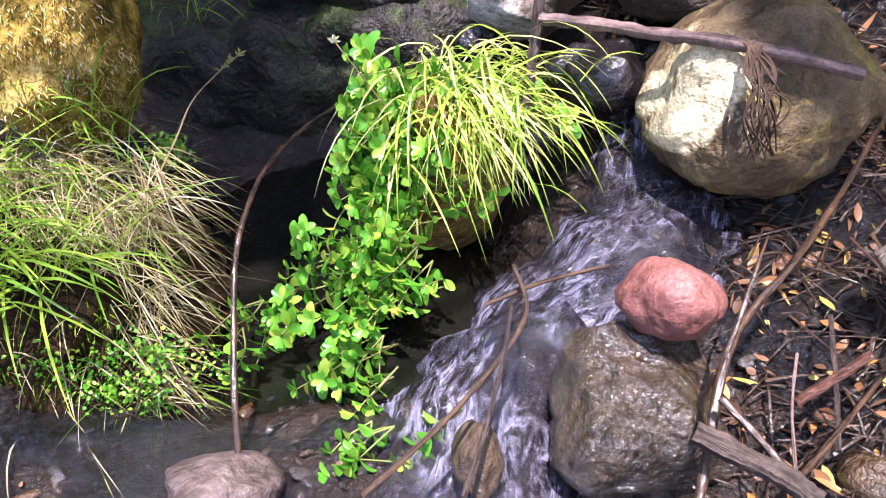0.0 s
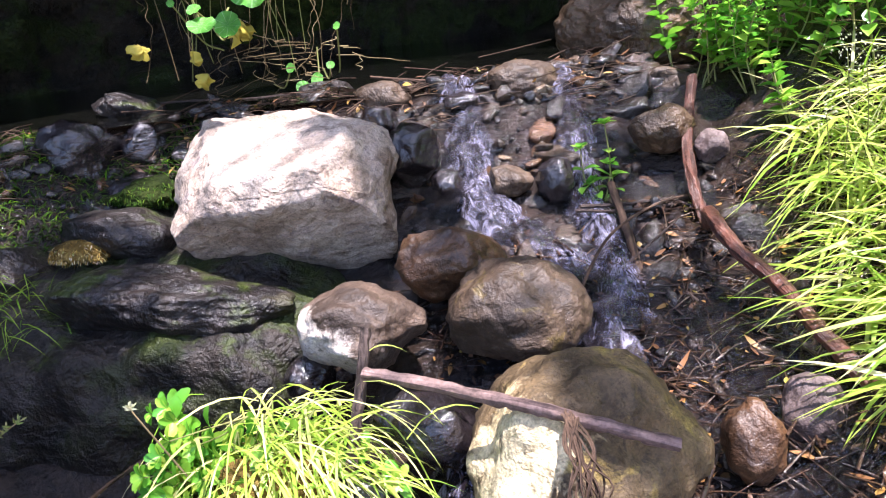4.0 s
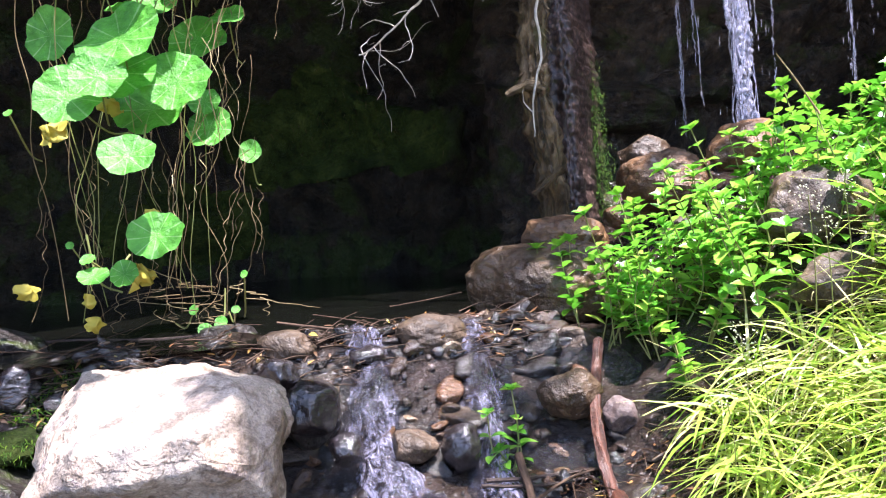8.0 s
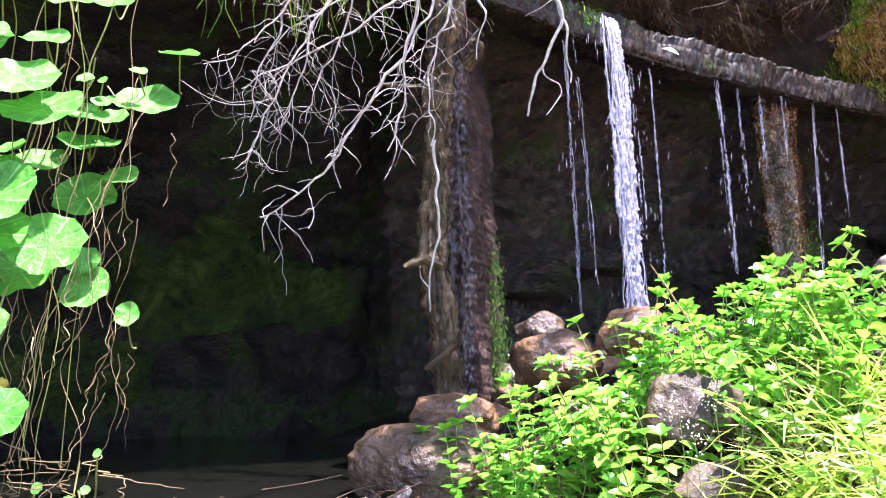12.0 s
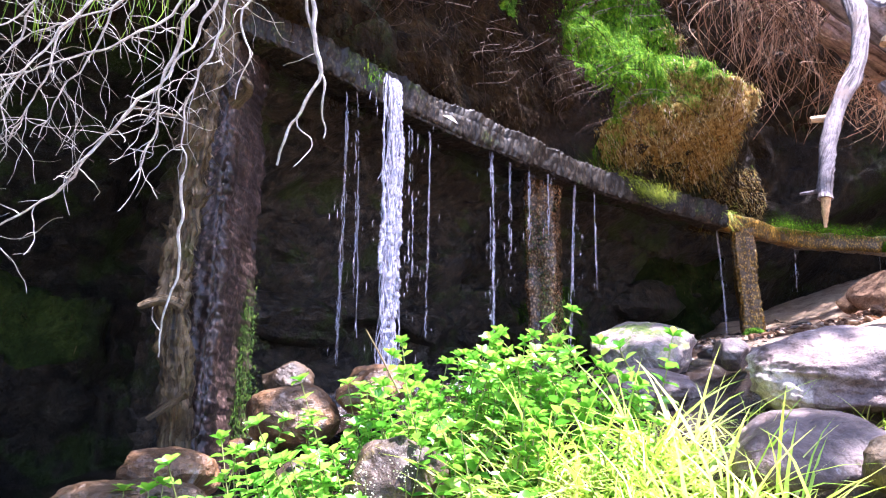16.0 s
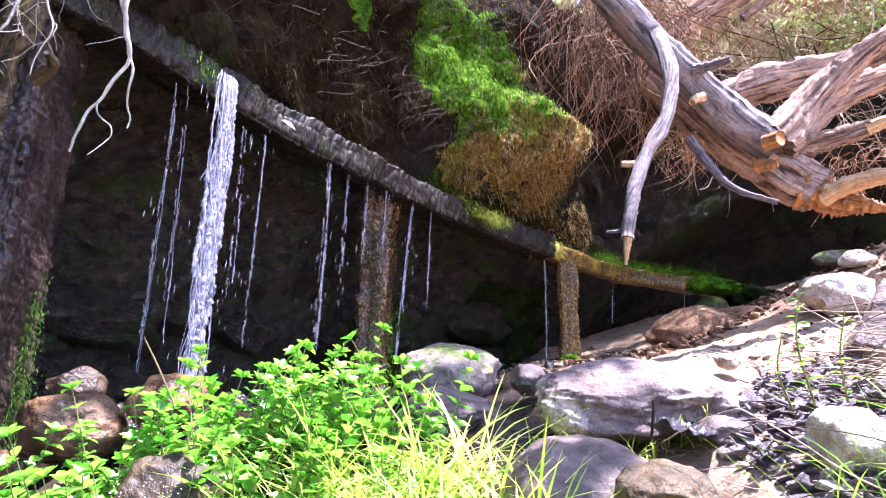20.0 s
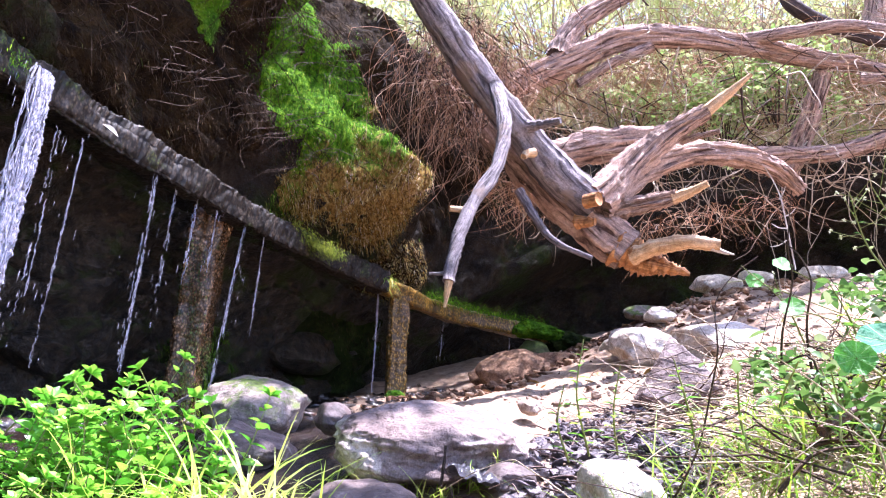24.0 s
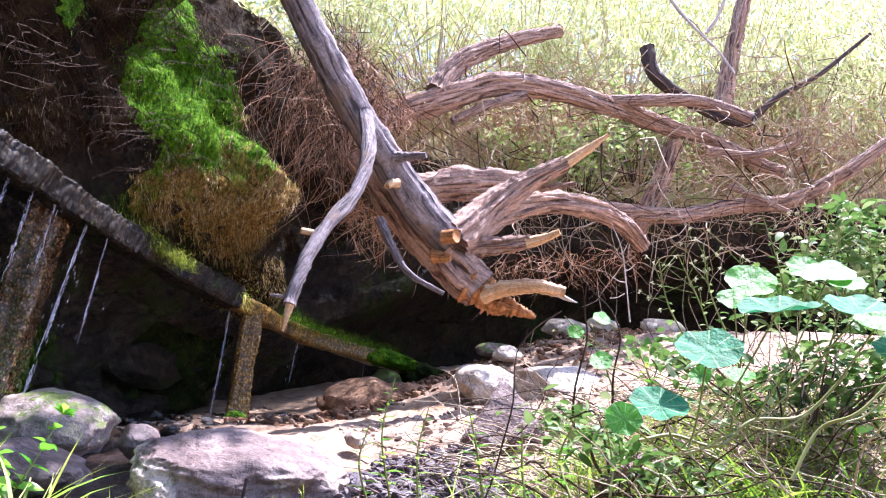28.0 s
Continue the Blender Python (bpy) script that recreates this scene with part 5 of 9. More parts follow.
# ---- falling water ----
def fall(name, label, top, foot, w0, w1, strands, seed):
    rnd = random.Random(seed)
    ob = thing(name, foot, label, "waterfall" if w0 > 0.1 else "dripping water", "water falling from the gutter")
    sh = Sheet()
    lines = [rnd.uniform(-1, 1) for i in range(max(2, strands // 2))]
    for i in range(strands * 2 if w0 > 0.1 else strands * 7):
        s = max(-1.0, min(1.0, rnd.gauss(0, 0.5))) if w0 > 0.1 else rnd.choice(lines) + rnd.gauss(0, 0.08)
        a = Vector(top) + Vector((0.9, 0.25, 0)) * (s * w0 * 0.5)
        b = Vector(foot) + Vector((0.9, 0.25, 0)) * ((s * 0.7 + rnd.uniform(-0.3, 0.3)) * w1 * 0.5)
        t0 = 0.0 if rnd.random() < 0.6 else rnd.uniform(0, 0.6)
        t1 = 1.0 if rnd.random() < 0.6 else rnd.uniform(t0 + 0.2, 1)
        if w0 <= 0.1 and i > 0:
            t0 = rnd.random() ** 1.3 * 0.9
            t1 = min(1.0, t0 + rnd.uniform(0.02, 0.16))
        pts, path = [], 9
        for k in range(path + 1):
            t = t0 + (t1 - t0) * k / path
            p = a.lerp(b, math.sqrt(t) * 0.5 + t * 0.5)
            p.z = a.z + (b.z - a.z) * t
            j = 0.012 * w0 / 0.1 if w0 > 0.1 else 0.004
            pts.append(p + Vector((rnd.uniform(-j, j), rnd.uniform(-j, j), 0)))
        r = rnd.uniform(0.0015, 0.006) if w0 > 0.1 else rnd.uniform(0.0013, 0.0034)
        tube(sh, pts, r, r * 0.7, 5, 3, 0.5, i, False)
    if w0 > 0.1:
        for k in range(9):
            o = Vector((0.9, 0.25, 0)) * rnd.uniform(-0.42, 0.42) * w0
            a, b = Vector(top) + o, Vector(foot) + o * rnd.uniform(0.5, 1.0)
            line = []
            for j in range(25):
                t = j / 24
                p = a.lerp(b, math.sqrt(t) * 0.5 + t * 0.5)
                p.z = a.z + (b.z - a.z) * t
                line.append(p + Vector((0.9, 0.25, 0)) * (0.045 * t ** 0.5 * noise.noise((k * 3.1, t * 5.5, 0)) + 0.016 * noise.noise((k * 1.7, t * 17, 5))))
            t0 = 0 if k < 5 else rnd.randrange(2, 9)
            tube(sh, line[t0:25 if k < 4 else rnd.randrange(15, 24)], rnd.uniform(0.008, 0.014), rnd.uniform(0.011, 0.020), 10, 6, 1.1, k + 40, False)
    sh.put("torrent", FALL if w0 > 0.1 else DROPS, ob, kind="stuff")
    dr = Sheet()
    for i in range(strands * 3):
        t = rnd.random()
        p = Vector(top).lerp(Vector(foot), t) + Vector((rnd.gauss(0, w1 * 0.6), rnd.gauss(0, w1 * 0.4), rnd.uniform(-0.1, 0.1)))
        r = rnd.uniform(0.0010, 0.0026)
        L = rnd.uniform(0.012, 0.05)
        dr.add([p + Vector((0, 0, L)), p + Vector((r, 0, 0)), p + Vector((-r * 0.5, r * 0.8, 0)), p + Vector((-r * 0.5, -r * 0.8, 0)), p - Vector((0, 0, L * 0.5))],
               [(0, 1, 2), (0, 2, 3), (0, 3, 1), (4, 2, 1), (4, 3, 2), (4, 1, 3)])
    dr.put("spray", DROPS, ob, kind="stuff")


fall("waterfall", "white main spout of falling spring water", (2.33, 3.2, 2.94), (2.2, 2.86, 1.3), 0.17, 0.18, 22, 1)
for k, (a, b, n) in enumerate((((2.112, 3.301, 2.870), (2.152, 3.252, 1.423), 5), ((2.176, 3.312, 2.879), (2.260, 3.257, 1.568), 2), ((2.556, 3.345, 2.814), (2.616, 3.317, 1.723), 4), ((2.728, 3.401, 2.811), (2.753, 3.364, 1.616), 5),
                                ((3.297, 3.505, 2.888), (3.306, 3.421, 1.670), 8), ((3.497, 3.542, 2.872), (3.500, 3.482, 1.831), 3), ((3.703, 3.570, 2.871), (3.709, 3.534, 2.235), 4), ((3.875, 3.559, 2.871), (3.881, 3.539, 2.423), 4),
                                ((4.214, 3.601, 2.899), (4.125, 3.535, 1.672), 10), ((4.390, 3.589, 2.895), (4.428, 3.566, 2.107), 3), ((5.860, 3.500, 2.868), (5.916, 3.440, 1.917), 7), ((6.858, 3.324, 2.904), (6.874, 3.319, 2.371), 5), ((7.658, 2.927, 2.890), (7.634, 2.903, 2.553), 3))):
    fall("drip_string", "thin string of water dripping from the gutter", a, b, 0.05 if n > 6 else 0.03, 0.07, n, 20 + k)

# ---- the fallen tree ----
tree = thing("fallen_tree", (4.836, 1.031, 2.763), "fallen sun-bleached tree with furrowed limbs and sawn stubs", "fallen tree")


def limb(name, pts, r0, r1, mat, sides=14, lump=0.25, seed=1, label="", owner=None):
    sh = Sheet()
    big = r0 > 0.06
    tube(sh, pts, r0, r1, 40 if big else sides, 16 if big else 8, lump, seed, ridge=(0.1 if mat is BARK_GREY else 0.26 if mat is BARK_BROWN else 0.15) if big else 0.0)
    return sh.put(name, mat, owner or tree, label=label)


trunk = limb("trunk", [(3.444, 2.199, 4.331), (3.662, 2.035, 4.055), (3.851, 1.901, 3.828), (4.063, 1.756, 3.609), (4.298, 1.576, 3.391), (4.495, 1.397, 3.181), (4.663, 1.217, 3.049)], 0.08, 0.125, BARK_GREY, 18, 0.12, 1, "smooth grey main trunk")
second = limb("second_trunk", [(4.510, 1.889, 3.588), (4.616, 1.679, 3.352), (4.723, 1.456, 3.124), (4.813, 1.238, 2.933), (4.875, 1.044, 2.794)], 0.12, 0.15, BARK_BROWN, 18, 0.2, 2, "shaggy reddish brown trunk")
branch = limb("broken_branch", [(3.945, 1.628, 3.532), (3.710, 1.445, 3.138), (3.564, 1.394, 2.835), (3.383, 1.417, 2.558), (3.255, 1.411, 2.317), (3.213, 1.407, 2.139)], 0.042, 0.028, BARK_GREY, 10, 0.25, 3, "grey snapped branch hanging forward")
limb("broken_tip", [(3.212, 1.403, 2.144), (3.219, 1.411, 2.092), (3.229, 1.419, 2.031)], 0.02, 0.006, WOOD_CUT, 8, 0.3, 4, "pale splintered tip", owner=branch)
limb("cut_stub", [(3.385, 1.419, 2.523), (3.350, 1.459, 2.522), (3.316, 1.498, 2.517)], 0.016, 0.014, WOOD_CUT, 8, 0.15, 5, "pale sawn stub", owner=branch)
limb("side_twig", [(3.226, 1.406, 2.193), (3.209, 1.446, 2.175), (3.185, 1.490, 2.169)], 0.012, 0.006, BARK_GREY, 7, 0.3, 6, owner=branch)
limb("stub", [(3.594, 1.395, 2.813), (3.569, 1.414, 2.806), (3.540, 1.432, 2.807)], 0.016, 0.012, WOOD_CUT, 8, 0.2, 7, "orange sawn stub", owner=branch)
limb("stub", [(4.209, 1.508, 3.389), (4.192, 1.394, 3.384), (4.170, 1.297, 3.380)], 0.035, 0.018, BARK_GREY, 8, 0.3, 8, owner=trunk)
limb("stub", [(4.273, 1.485, 3.243), (4.228, 1.512, 3.220), (4.195, 1.519, 3.184)], 0.03, 0.02, WOOD_CUT, 8, 0.2, 9, "pale sawn stub", owner=trunk)
upper = limb("upper_limb", [(4.663, 1.217, 3.049), (4.828, 1.069, 3.327), (4.914, 0.848, 3.584), (4.934, 0.589, 3.753)], 0.13, 0.05, BARK_BROWN, 14, 0.16, 10)
limb("upper_limb_tip", [(4.932, 0.617, 3.734), (4.934, 0.459, 3.862), (4.934, 0.326, 3.976)], 0.047, 0.012, WOOD_CUT, 10, 0.2, 11, "peeled orange limb tip", owner=upper)
limb("lower_limb", [(4.768, 1.210, 3.074), (4.943, 1.020, 3.362), (5.170, 0.766, 3.571), (5.359, 0.472, 3.626), (5.546, 0.243, 3.600), (5.749, 0.081, 3.50)], 0.105, 0.055, BARK_BROWN, 16, 0.14, 12)
middle = limb("middle_limb", [(4.795, 1.156, 3.048), (4.796, 0.954, 3.074), (4.777, 0.737, 3.107)], 0.07, 0.045, BARK_BROWN, 12, 0.25, 13)
limb("middle_limb_tip", [(4.772, 0.763, 3.096), (4.761, 0.658, 3.127), (4.745, 0.558, 3.167)], 0.041, 0.02, WOOD_CUT, 10, 0.2, 14, "peeled pale limb tip", owner=middle)
limb("sawn_end", [(4.518, 1.227, 3.007), (4.503, 1.170, 3.010), (4.491, 1.138, 3.010)], 0.045, 0.042, WOOD_ORANGE, 16, 0.1, 15, "sawn end showing rings", owner=trunk)
limb("sawn_end", [(4.582, 1.300, 2.898), (4.565, 1.222, 2.892), (4.551, 1.170, 2.885)], 0.04, 0.02, WOOD_ORANGE, 14, 0.5, 16, "splintered orange cut", owner=second)
limb("root_stump", [(4.841, 1.099, 2.836), (4.866, 0.969, 2.739), (4.863, 0.828, 2.693), (4.886, 0.675, 2.649)], 0.13, 0.012, WOOD_ORANGE, 12, 0.5, 17, "torn orange root wood")
arm = limb("root_arm", [(4.797, 1.002, 2.744), (4.747, 0.836, 2.782), (4.727, 0.643, 2.795), (4.761, 0.493, 2.781)], 0.055, 0.036, WOOD_CUT, 12, 0.25, 18, "peeled pale root arm")
limb("root_point", [(4.750, 0.541, 2.767), (4.771, 0.474, 2.742), (4.783, 0.417, 2.729)], 0.02, 0.004, TWIG_WHITE, 7, 0.2, 19, owner=arm)
limb("hanging_root", [(4.368, 1.601, 3.046), (4.368, 1.481, 2.859), (4.362, 1.344, 2.703), (4.411, 1.136, 2.612)], 0.032, 0.014, BARK_GREY, 9, 0.3, 20, owner=second)
limb("fork", [(4.997, 0.764, 3.586), (4.975, 0.647, 3.598), (4.957, 0.515, 3.613)], 0.025, 0.015, BARK_BROWN, 8, 0.3, 21)
log = thing("fallen_log", (5.500, 1.856, 3.814), "thick furrowed brown log lying behind the trunk", "log")
limb("log", [(5.297, 1.974, 3.660), (5.459, 1.633, 3.823), (5.629, 1.320, 3.941), (5.843, 0.904, 4.034)], 0.14, 0.12, BARK_BROWN, 18, 0.2, 22, owner=log)
tree2 = thing("leaning_tree", (6.461, 0.305, 4.113), "dry leaning tree with long bare boughs", "tree")
for nm, pts, r0, r1, mt in (("bough", [(5.369, 2.284, 4.364), (5.529, 1.787, 4.663), (5.767, 1.386, 4.972), (5.996, 0.931, 5.059), (6.269, 0.456, 5.053), (6.557, -0.036, 5.020), (6.712, -0.435, 4.964), (6.799, -0.825, 4.783), (6.793, -1.046, 4.698)], 0.115, 0.05, BARK_BROWN),
                            ("bough", [(5.494, 1.835, 4.713), (5.610, 1.700, 5.106), (5.895, 1.375, 5.517), (6.221, 0.984, 5.879)], 0.10, 0.06, BARK_BROWN),
                            ("bough", [(6.219, 0.475, 4.011), (6.600, -0.166, 4.156), (6.793, -0.640, 4.354), (6.903, -1.114, 4.476), (6.834, -1.509, 4.699), (6.832, -1.863, 5.007), (6.853, -2.373, 5.386)], 0.07, 0.05, BARK_BROWN),
                            ("trunk", [(7.477, -0.575, 5.714), (7.397, -0.627, 6.250), (7.25, -0.734, 6.892), (7.220, -0.910, 7.810)], 0.095, 0.06, BARK_BROWN),
                            ("bough", [(6.668, 0.187, 5.986), (6.706, 0.092, 5.681), (6.817, -0.282, 5.427), (6.790, -0.632, 5.219), (6.739, -0.795, 5.199)], 0.07, 0.045, BARK_DARK),
                            ("bough", [(7.013, -0.753, 5.326), (7.088, -1.064, 5.686), (7.16, -1.42, 5.96), (7.181, -1.898, 6.447)], 0.04, 0.016, BARK_DARK),
                            ("bough", [(6.950, 0.218, 4.084), (6.740, 0.013, 4.508), (6.625, -0.115, 4.913)], 0.09, 0.07, BARK_BROWN),
                            ("bough", [(6.250, 0.458, 5.100), (6.249, 0.117, 5.104), (6.368, -0.312, 5.163), (6.447, -0.737, 5.034)], 0.06, 0.05, BARK_BROWN),
                            ("bough", [(6.714, -0.584, 4.508), (6.718, -0.815, 4.405), (6.746, -1.086, 4.276)], 0.03, 0.025, BARK_BROWN),
                            ("bough", [(6.640, -0.385, 4.817), (6.662, -0.762, 4.792), (6.624, -1.076, 4.868), (6.569, -1.157, 4.937)], 0.045, 0.02, BARK_BROWN),
                            ("bough", [(5.867, 1.147, 4.919), (5.735, 1.401, 4.751), (5.620, 1.688, 4.514)], 0.05, 0.035, BARK_BROWN),
                            ("bough", [(6.766, -0.363, 6.203), (6.719, -0.485, 6.429), (6.588, -0.597, 6.861)], 0.02, 0.012, TWIG_WHITE),
                            ("bough", [(6.069, 0.071, 6.181), (6.166, -0.187, 5.864), (6.238, -0.435, 5.602), (6.261, -0.578, 5.376)], 0.016, 0.008, TWIG_WHITE)):
    limb(nm, pts, r0, r1, mt, 12, 0.13, len(nm) + int(r0 * 100), owner=tree2)

# thin bare twigs tangled round the boughs
rnd = random.Random(41)
sh = Sheet()
for i in range(130):
    x, y, d = rnd.uniform(0, 1), rnd.uniform(0, 1), rnd.uniform(5.4, 7.6)
    c = Vector((5.703, 2.117, 3.936)) + (Vector((6.767, -1.821, 4.562)) - Vector((5.703, 2.117, 3.936))) * x + Vector((0.5, 0.2, 1.9)) * (y - 0.25) + Vector((rnd.uniform(-0.6, 0.9), rnd.uniform(-0.4, 0.4), 0))
    v = Vector((rnd.gauss(0, 0.5), rnd.gauss(0, 0.6), rnd.uniform(-1.2, 0.3))).normalized() * rnd.uniform(0.25, 0.9)
    w = Vector((rnd.gauss(0, 0.12), rnd.gauss(0, 0.12), rnd.gauss(0, 0.12)))
    tube(sh, [c, c + v * 0.5 + w, c + v], rnd.uniform(0.004, 0.009), 0.002, 4, 4, 0, i, False)
pale = Sheet()
for i in range(620):
    c = Vector((5.703, 2.117, 3.936)).lerp(Vector((6.767, -1.821, 4.562)), rnd.random()) + Vector((0.5, 0.2, 1.9)) * (rnd.random() * 1.15 - 0.2) + Vector((rnd.uniform(-0.5, 1.2), rnd.uniform(-0.4, 0.4), 0))
    v, q, line = Vector((rnd.gauss(0, 0.6), rnd.gauss(0, 0.8), rnd.uniform(-1.0, 0.5))).normalized(), c.copy(), [c.copy()]
    for j in range(6):
        v = (v + Vector((rnd.gauss(0, 0.25), rnd.gauss(0, 0.3), rnd.gauss(-0.05, 0.25)))).normalized()
        q = q + v * rnd.uniform(0.06, 0.16)
        line.append(q.copy())
    tube(pale, line, rnd.uniform(0.003, 0.008), 0.0018, 4, 3, 0, i, False)
pale.put("twig_tangle", TWIG_STRAW, base=(6.378, 0.315, 4.318), label="tangle of pale curling dead twigs over the boughs", category="twigs", kind="stuff")
sh.put("twig_tangle", TWIG_BROWN, base=(6.378, 0.315, 4.318), label="tangle of thin bare twigs among the boughs", category="twigs", kind="stuff")


def strands(name, label, mat, cat, spots, count, length, r, seed, sway=0.25, spread=0.25):
    """Hanging rootlets or dry stems below the points of spots."""
    rnd = random.Random(seed)
    sh = Sheet()
    for i in range(count):
        a, b = rnd.choice(spots)
        p = Vector(a).lerp(Vector(b), rnd.random()) + Vector((rnd.gauss(0, spread), rnd.gauss(0, spread * 0.5), rnd.gauss(0, spread * 0.4)))
        L = rnd.uniform(*length)
        q = p + Vector((rnd.gauss(0, sway) * L, rnd.gauss(0, sway) * L, -L))
        m = p.lerp(q, 0.33) + Vector((rnd.gauss(0, sway * 0.6) * L, rnd.gauss(0, sway * 0.4) * L, 0.1 * L))
        m2 = p.lerp(q, 0.68) + Vector((rnd.gauss(0, sway * 0.6) * L, rnd.gauss(0, sway * 0.4) * L, 0.05 * L))
        k = rnd.uniform(0.6, 1.3) * r
        tube(sh, [p, m, m2, q], k, k * 0.4, 3, 4, 0, i, False)
    sh.put(name, mat, base=spots[0][0], label=label, category=cat, kind="stuff")


strands("rusty_roots", "curtain of rusty dry rootlets hanging beside the trunk", ROOT_RED, "roots", [((4.289, 2.279, 4.256), (4.548, 2.104, 3.740)), ((4.507, 2.271, 4.569), (4.799, 1.855, 4.173))], 620, (0.15, 0.8), 0.0022, 5, 0.34, 0.17)
strands("dark_roots", "dark brown rootlets tangled in the rusty curtain", TWIG_BROWN, "roots", [((4.289, 2.279, 4.256), (4.548, 2.104, 3.740)), ((4.507, 2.271, 4.569), (4.799, 1.855, 4.173))], 420, (0.1, 0.6), 0.0030, 25, 0.5, 0.2)
strands("rusty_roots", "rusty dry rootlets hanging from the far bank", ROOT_RED, "roots", [((6.188, 2.523, 5.227), (7.307, 0.426, 5.584)), ((7.320, 0.699, 5.319), (8.069, -2.234, 5.895))], 1000, (0.2, 0.9), 0.0036, 6, 0.5, 0.4)
strands("rusty_roots", "fine rootlets under the limbs of the fallen tree", ROOT_RED, "roots", [((5.023, 1.186, 3.016), (5.866, 0.120, 3.489)), ((4.563, 1.926, 3.278), (4.709, 1.633, 3.151))], 300, (0.06, 0.3), 0.0016, 7, 0.6, 0.08)
strands("cliff_roots", "fine dead roots hanging over the cliff face", TWIG_BROWN, "roots", [((2.4, 3.3, 4.4), (5.2, 3.4, 4.6)), ((2.0, 3.25, 3.5), (5.5, 3.5, 3.8))], 420, (0.08, 0.5), 0.0024, 8, 0.5, 0.25)

# ---- moss on the cliff ----
def cushion(name, label, mat, at, radii, turn, seed, fringe=0, fmat=None, hair=0.0):
    bm = rock_bm(radii, seed, 2 if not hair else 5, 5 if not hair else 6)
    for v in bm.verts:
        if hair:
            v.co *= 1 + 0.12 * noise.noise(v.co * 9) - 0.10 * abs(noise.noise(v.co * 17)) + 0.03 * noise.noise(v.co * 60)
        v.co *= 1 + 0.10 * noise.noise(v.co * 6) + 0.07 * noise.noise(v.co * 15) + 0.04 * noise.noise(v.co * 34)
    bm.transform(pose(*at, *turn))
    if fringe:
        rnd = random.Random(seed)
        sh = Sheet()
        vs = [v.co.copy() for v in bm.verts if v.normal.dot(Vector((-0.4, -0.9, 0))) > 0.0 or v.co.y < at[1]]
        for i in range(fringe):
            p = rnd.choice(vs)
            blade(sh, p, (rnd.gauss(0, 0.5), -0.5 + rnd.gauss(0, 0.4), rnd.uniform(-0.7, 0.5)), rnd.uniform(0.2, 0.5) * (hair or min(0.16, min(radii))), 0.005 if not hair else 0.003, 1.2, 3)
    ob = thing(name, at, label, "moss")
    part("cushion", bm, mat, ob)
    if fringe:
        sh.put("fringe", fmat or mat, ob, kind="stuff")
    return ob




def moss_bulge():
    """The big moss on the bulging cliff: streaky green above, golden and brown below and beside, ragged at the rim."""
    rr = random.Random(5)
    sh, idx, spots = Sheet(), {}, []
    for i, row in enumerate(FACE):
        for j, (w, out) in enumerate(row):
            if not (3.9 < w.x < 6.3 and 3.0 < w.z < 5.6 and w.y < 4.6):
                continue
            left = 4.12 + (4.5 - w.z) * 0.33
            right = 5.25 + (4.6 - w.z) * 0.42
            ragged = 0.24 * noise.noise(w * 2.1) + 0.14 * noise.noise(w * 6) + 0.07 * noise.noise(w * 19)
            inside = min(w.x - left, right - w.x, (w.z - 3.12) * 0.8) + ragged
            if inside > 0:
                idx[i, j] = len(sh.v)
                k = 0.07 * min(1.0, inside * 5) - 0.02 + 0.035 * noise.noise(w * 7) + 0.03 * noise.noise(Vector((w.x * 16, w.y * 16, w.z * 6))) + 0.018 * noise.noise(w * 34)
                sh.v.append(tuple(w + out * k))
                sh.uv.append((0, 0))
                spots.append((w + out * k, out))
    sh.f = [(idx[i, j], idx[i, j + 1], idx[i + 1, j + 1], idx[i + 1, j]) for i, j in idx if (i, j + 1) in idx and (i + 1, j + 1) in idx and (i + 1, j) in idx]
    ob = thing("moss_patch", (4.9, 3.5, 3.1), "bright green moss hanging over golden brown moss on the bulge", "moss")
    sh.put("mat", MOSS_MIXED, ob)
    sheets = {"green_fronds": (Sheet(), MOSS_FUR), "golden_fronds": (Sheet(), GOLD_FUR), "dead_fronds": (Sheet(), EARTH_FUR)}
    for k in range(30000):
        p, out = rr.choice(spots)
        g = max((p.x - 4.67) * 0.55 - (p.z - 4.06) * 0.8, (p.x - 5.05) * 1.4) + 0.45 * noise.noise(p * 3.3) + rr.gauss(0, 0.10)
        name = "green_fronds" if g < 0.44 else "golden_fronds" if rr.random() < 0.7 else "dead_fronds"
        long = rr.uniform(0.02, 0.075) if name == "green_fronds" else rr.uniform(0.015, 0.06)
        if p.z < 3.4 and rr.random() < 0.4:
            long *= 2.2
        blade(sheets[name][0], p + Vector((rr.gauss(0, 0.02), rr.gauss(0, 0.01), rr.gauss(0, 0.02))), out * rr.uniform(0.2, 0.9) + Vector((rr.gauss(0, 0.35), 0, rr.uniform(-1.2, 0.2))), long, rr.uniform(0.002, 0.007), 1.6, 3)
    for name, (fr, mat) in sheets.items():
        fr.put(name, mat, ob, kind="stuff")


moss_bulge()
moss_drape("brown dead moss on the overhang's foot", MOSS_EARTH, (6.288, 3.191, 3.170), (0.5, 0.3), 0.05, 2600, GOLD_FUR, 15, 0.2)
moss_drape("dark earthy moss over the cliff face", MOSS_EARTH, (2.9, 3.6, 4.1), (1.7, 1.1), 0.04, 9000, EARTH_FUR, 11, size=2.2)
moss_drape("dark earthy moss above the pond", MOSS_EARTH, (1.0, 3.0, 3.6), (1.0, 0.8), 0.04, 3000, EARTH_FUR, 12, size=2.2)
moss_drape("rusty moss and rootlets on the cliff's brow", MOSS_EARTH, (5.9, 3.7, 5.0), (1.9, 1.3), 0.05, 7000, EARTH_FUR, 10, size=2.2)
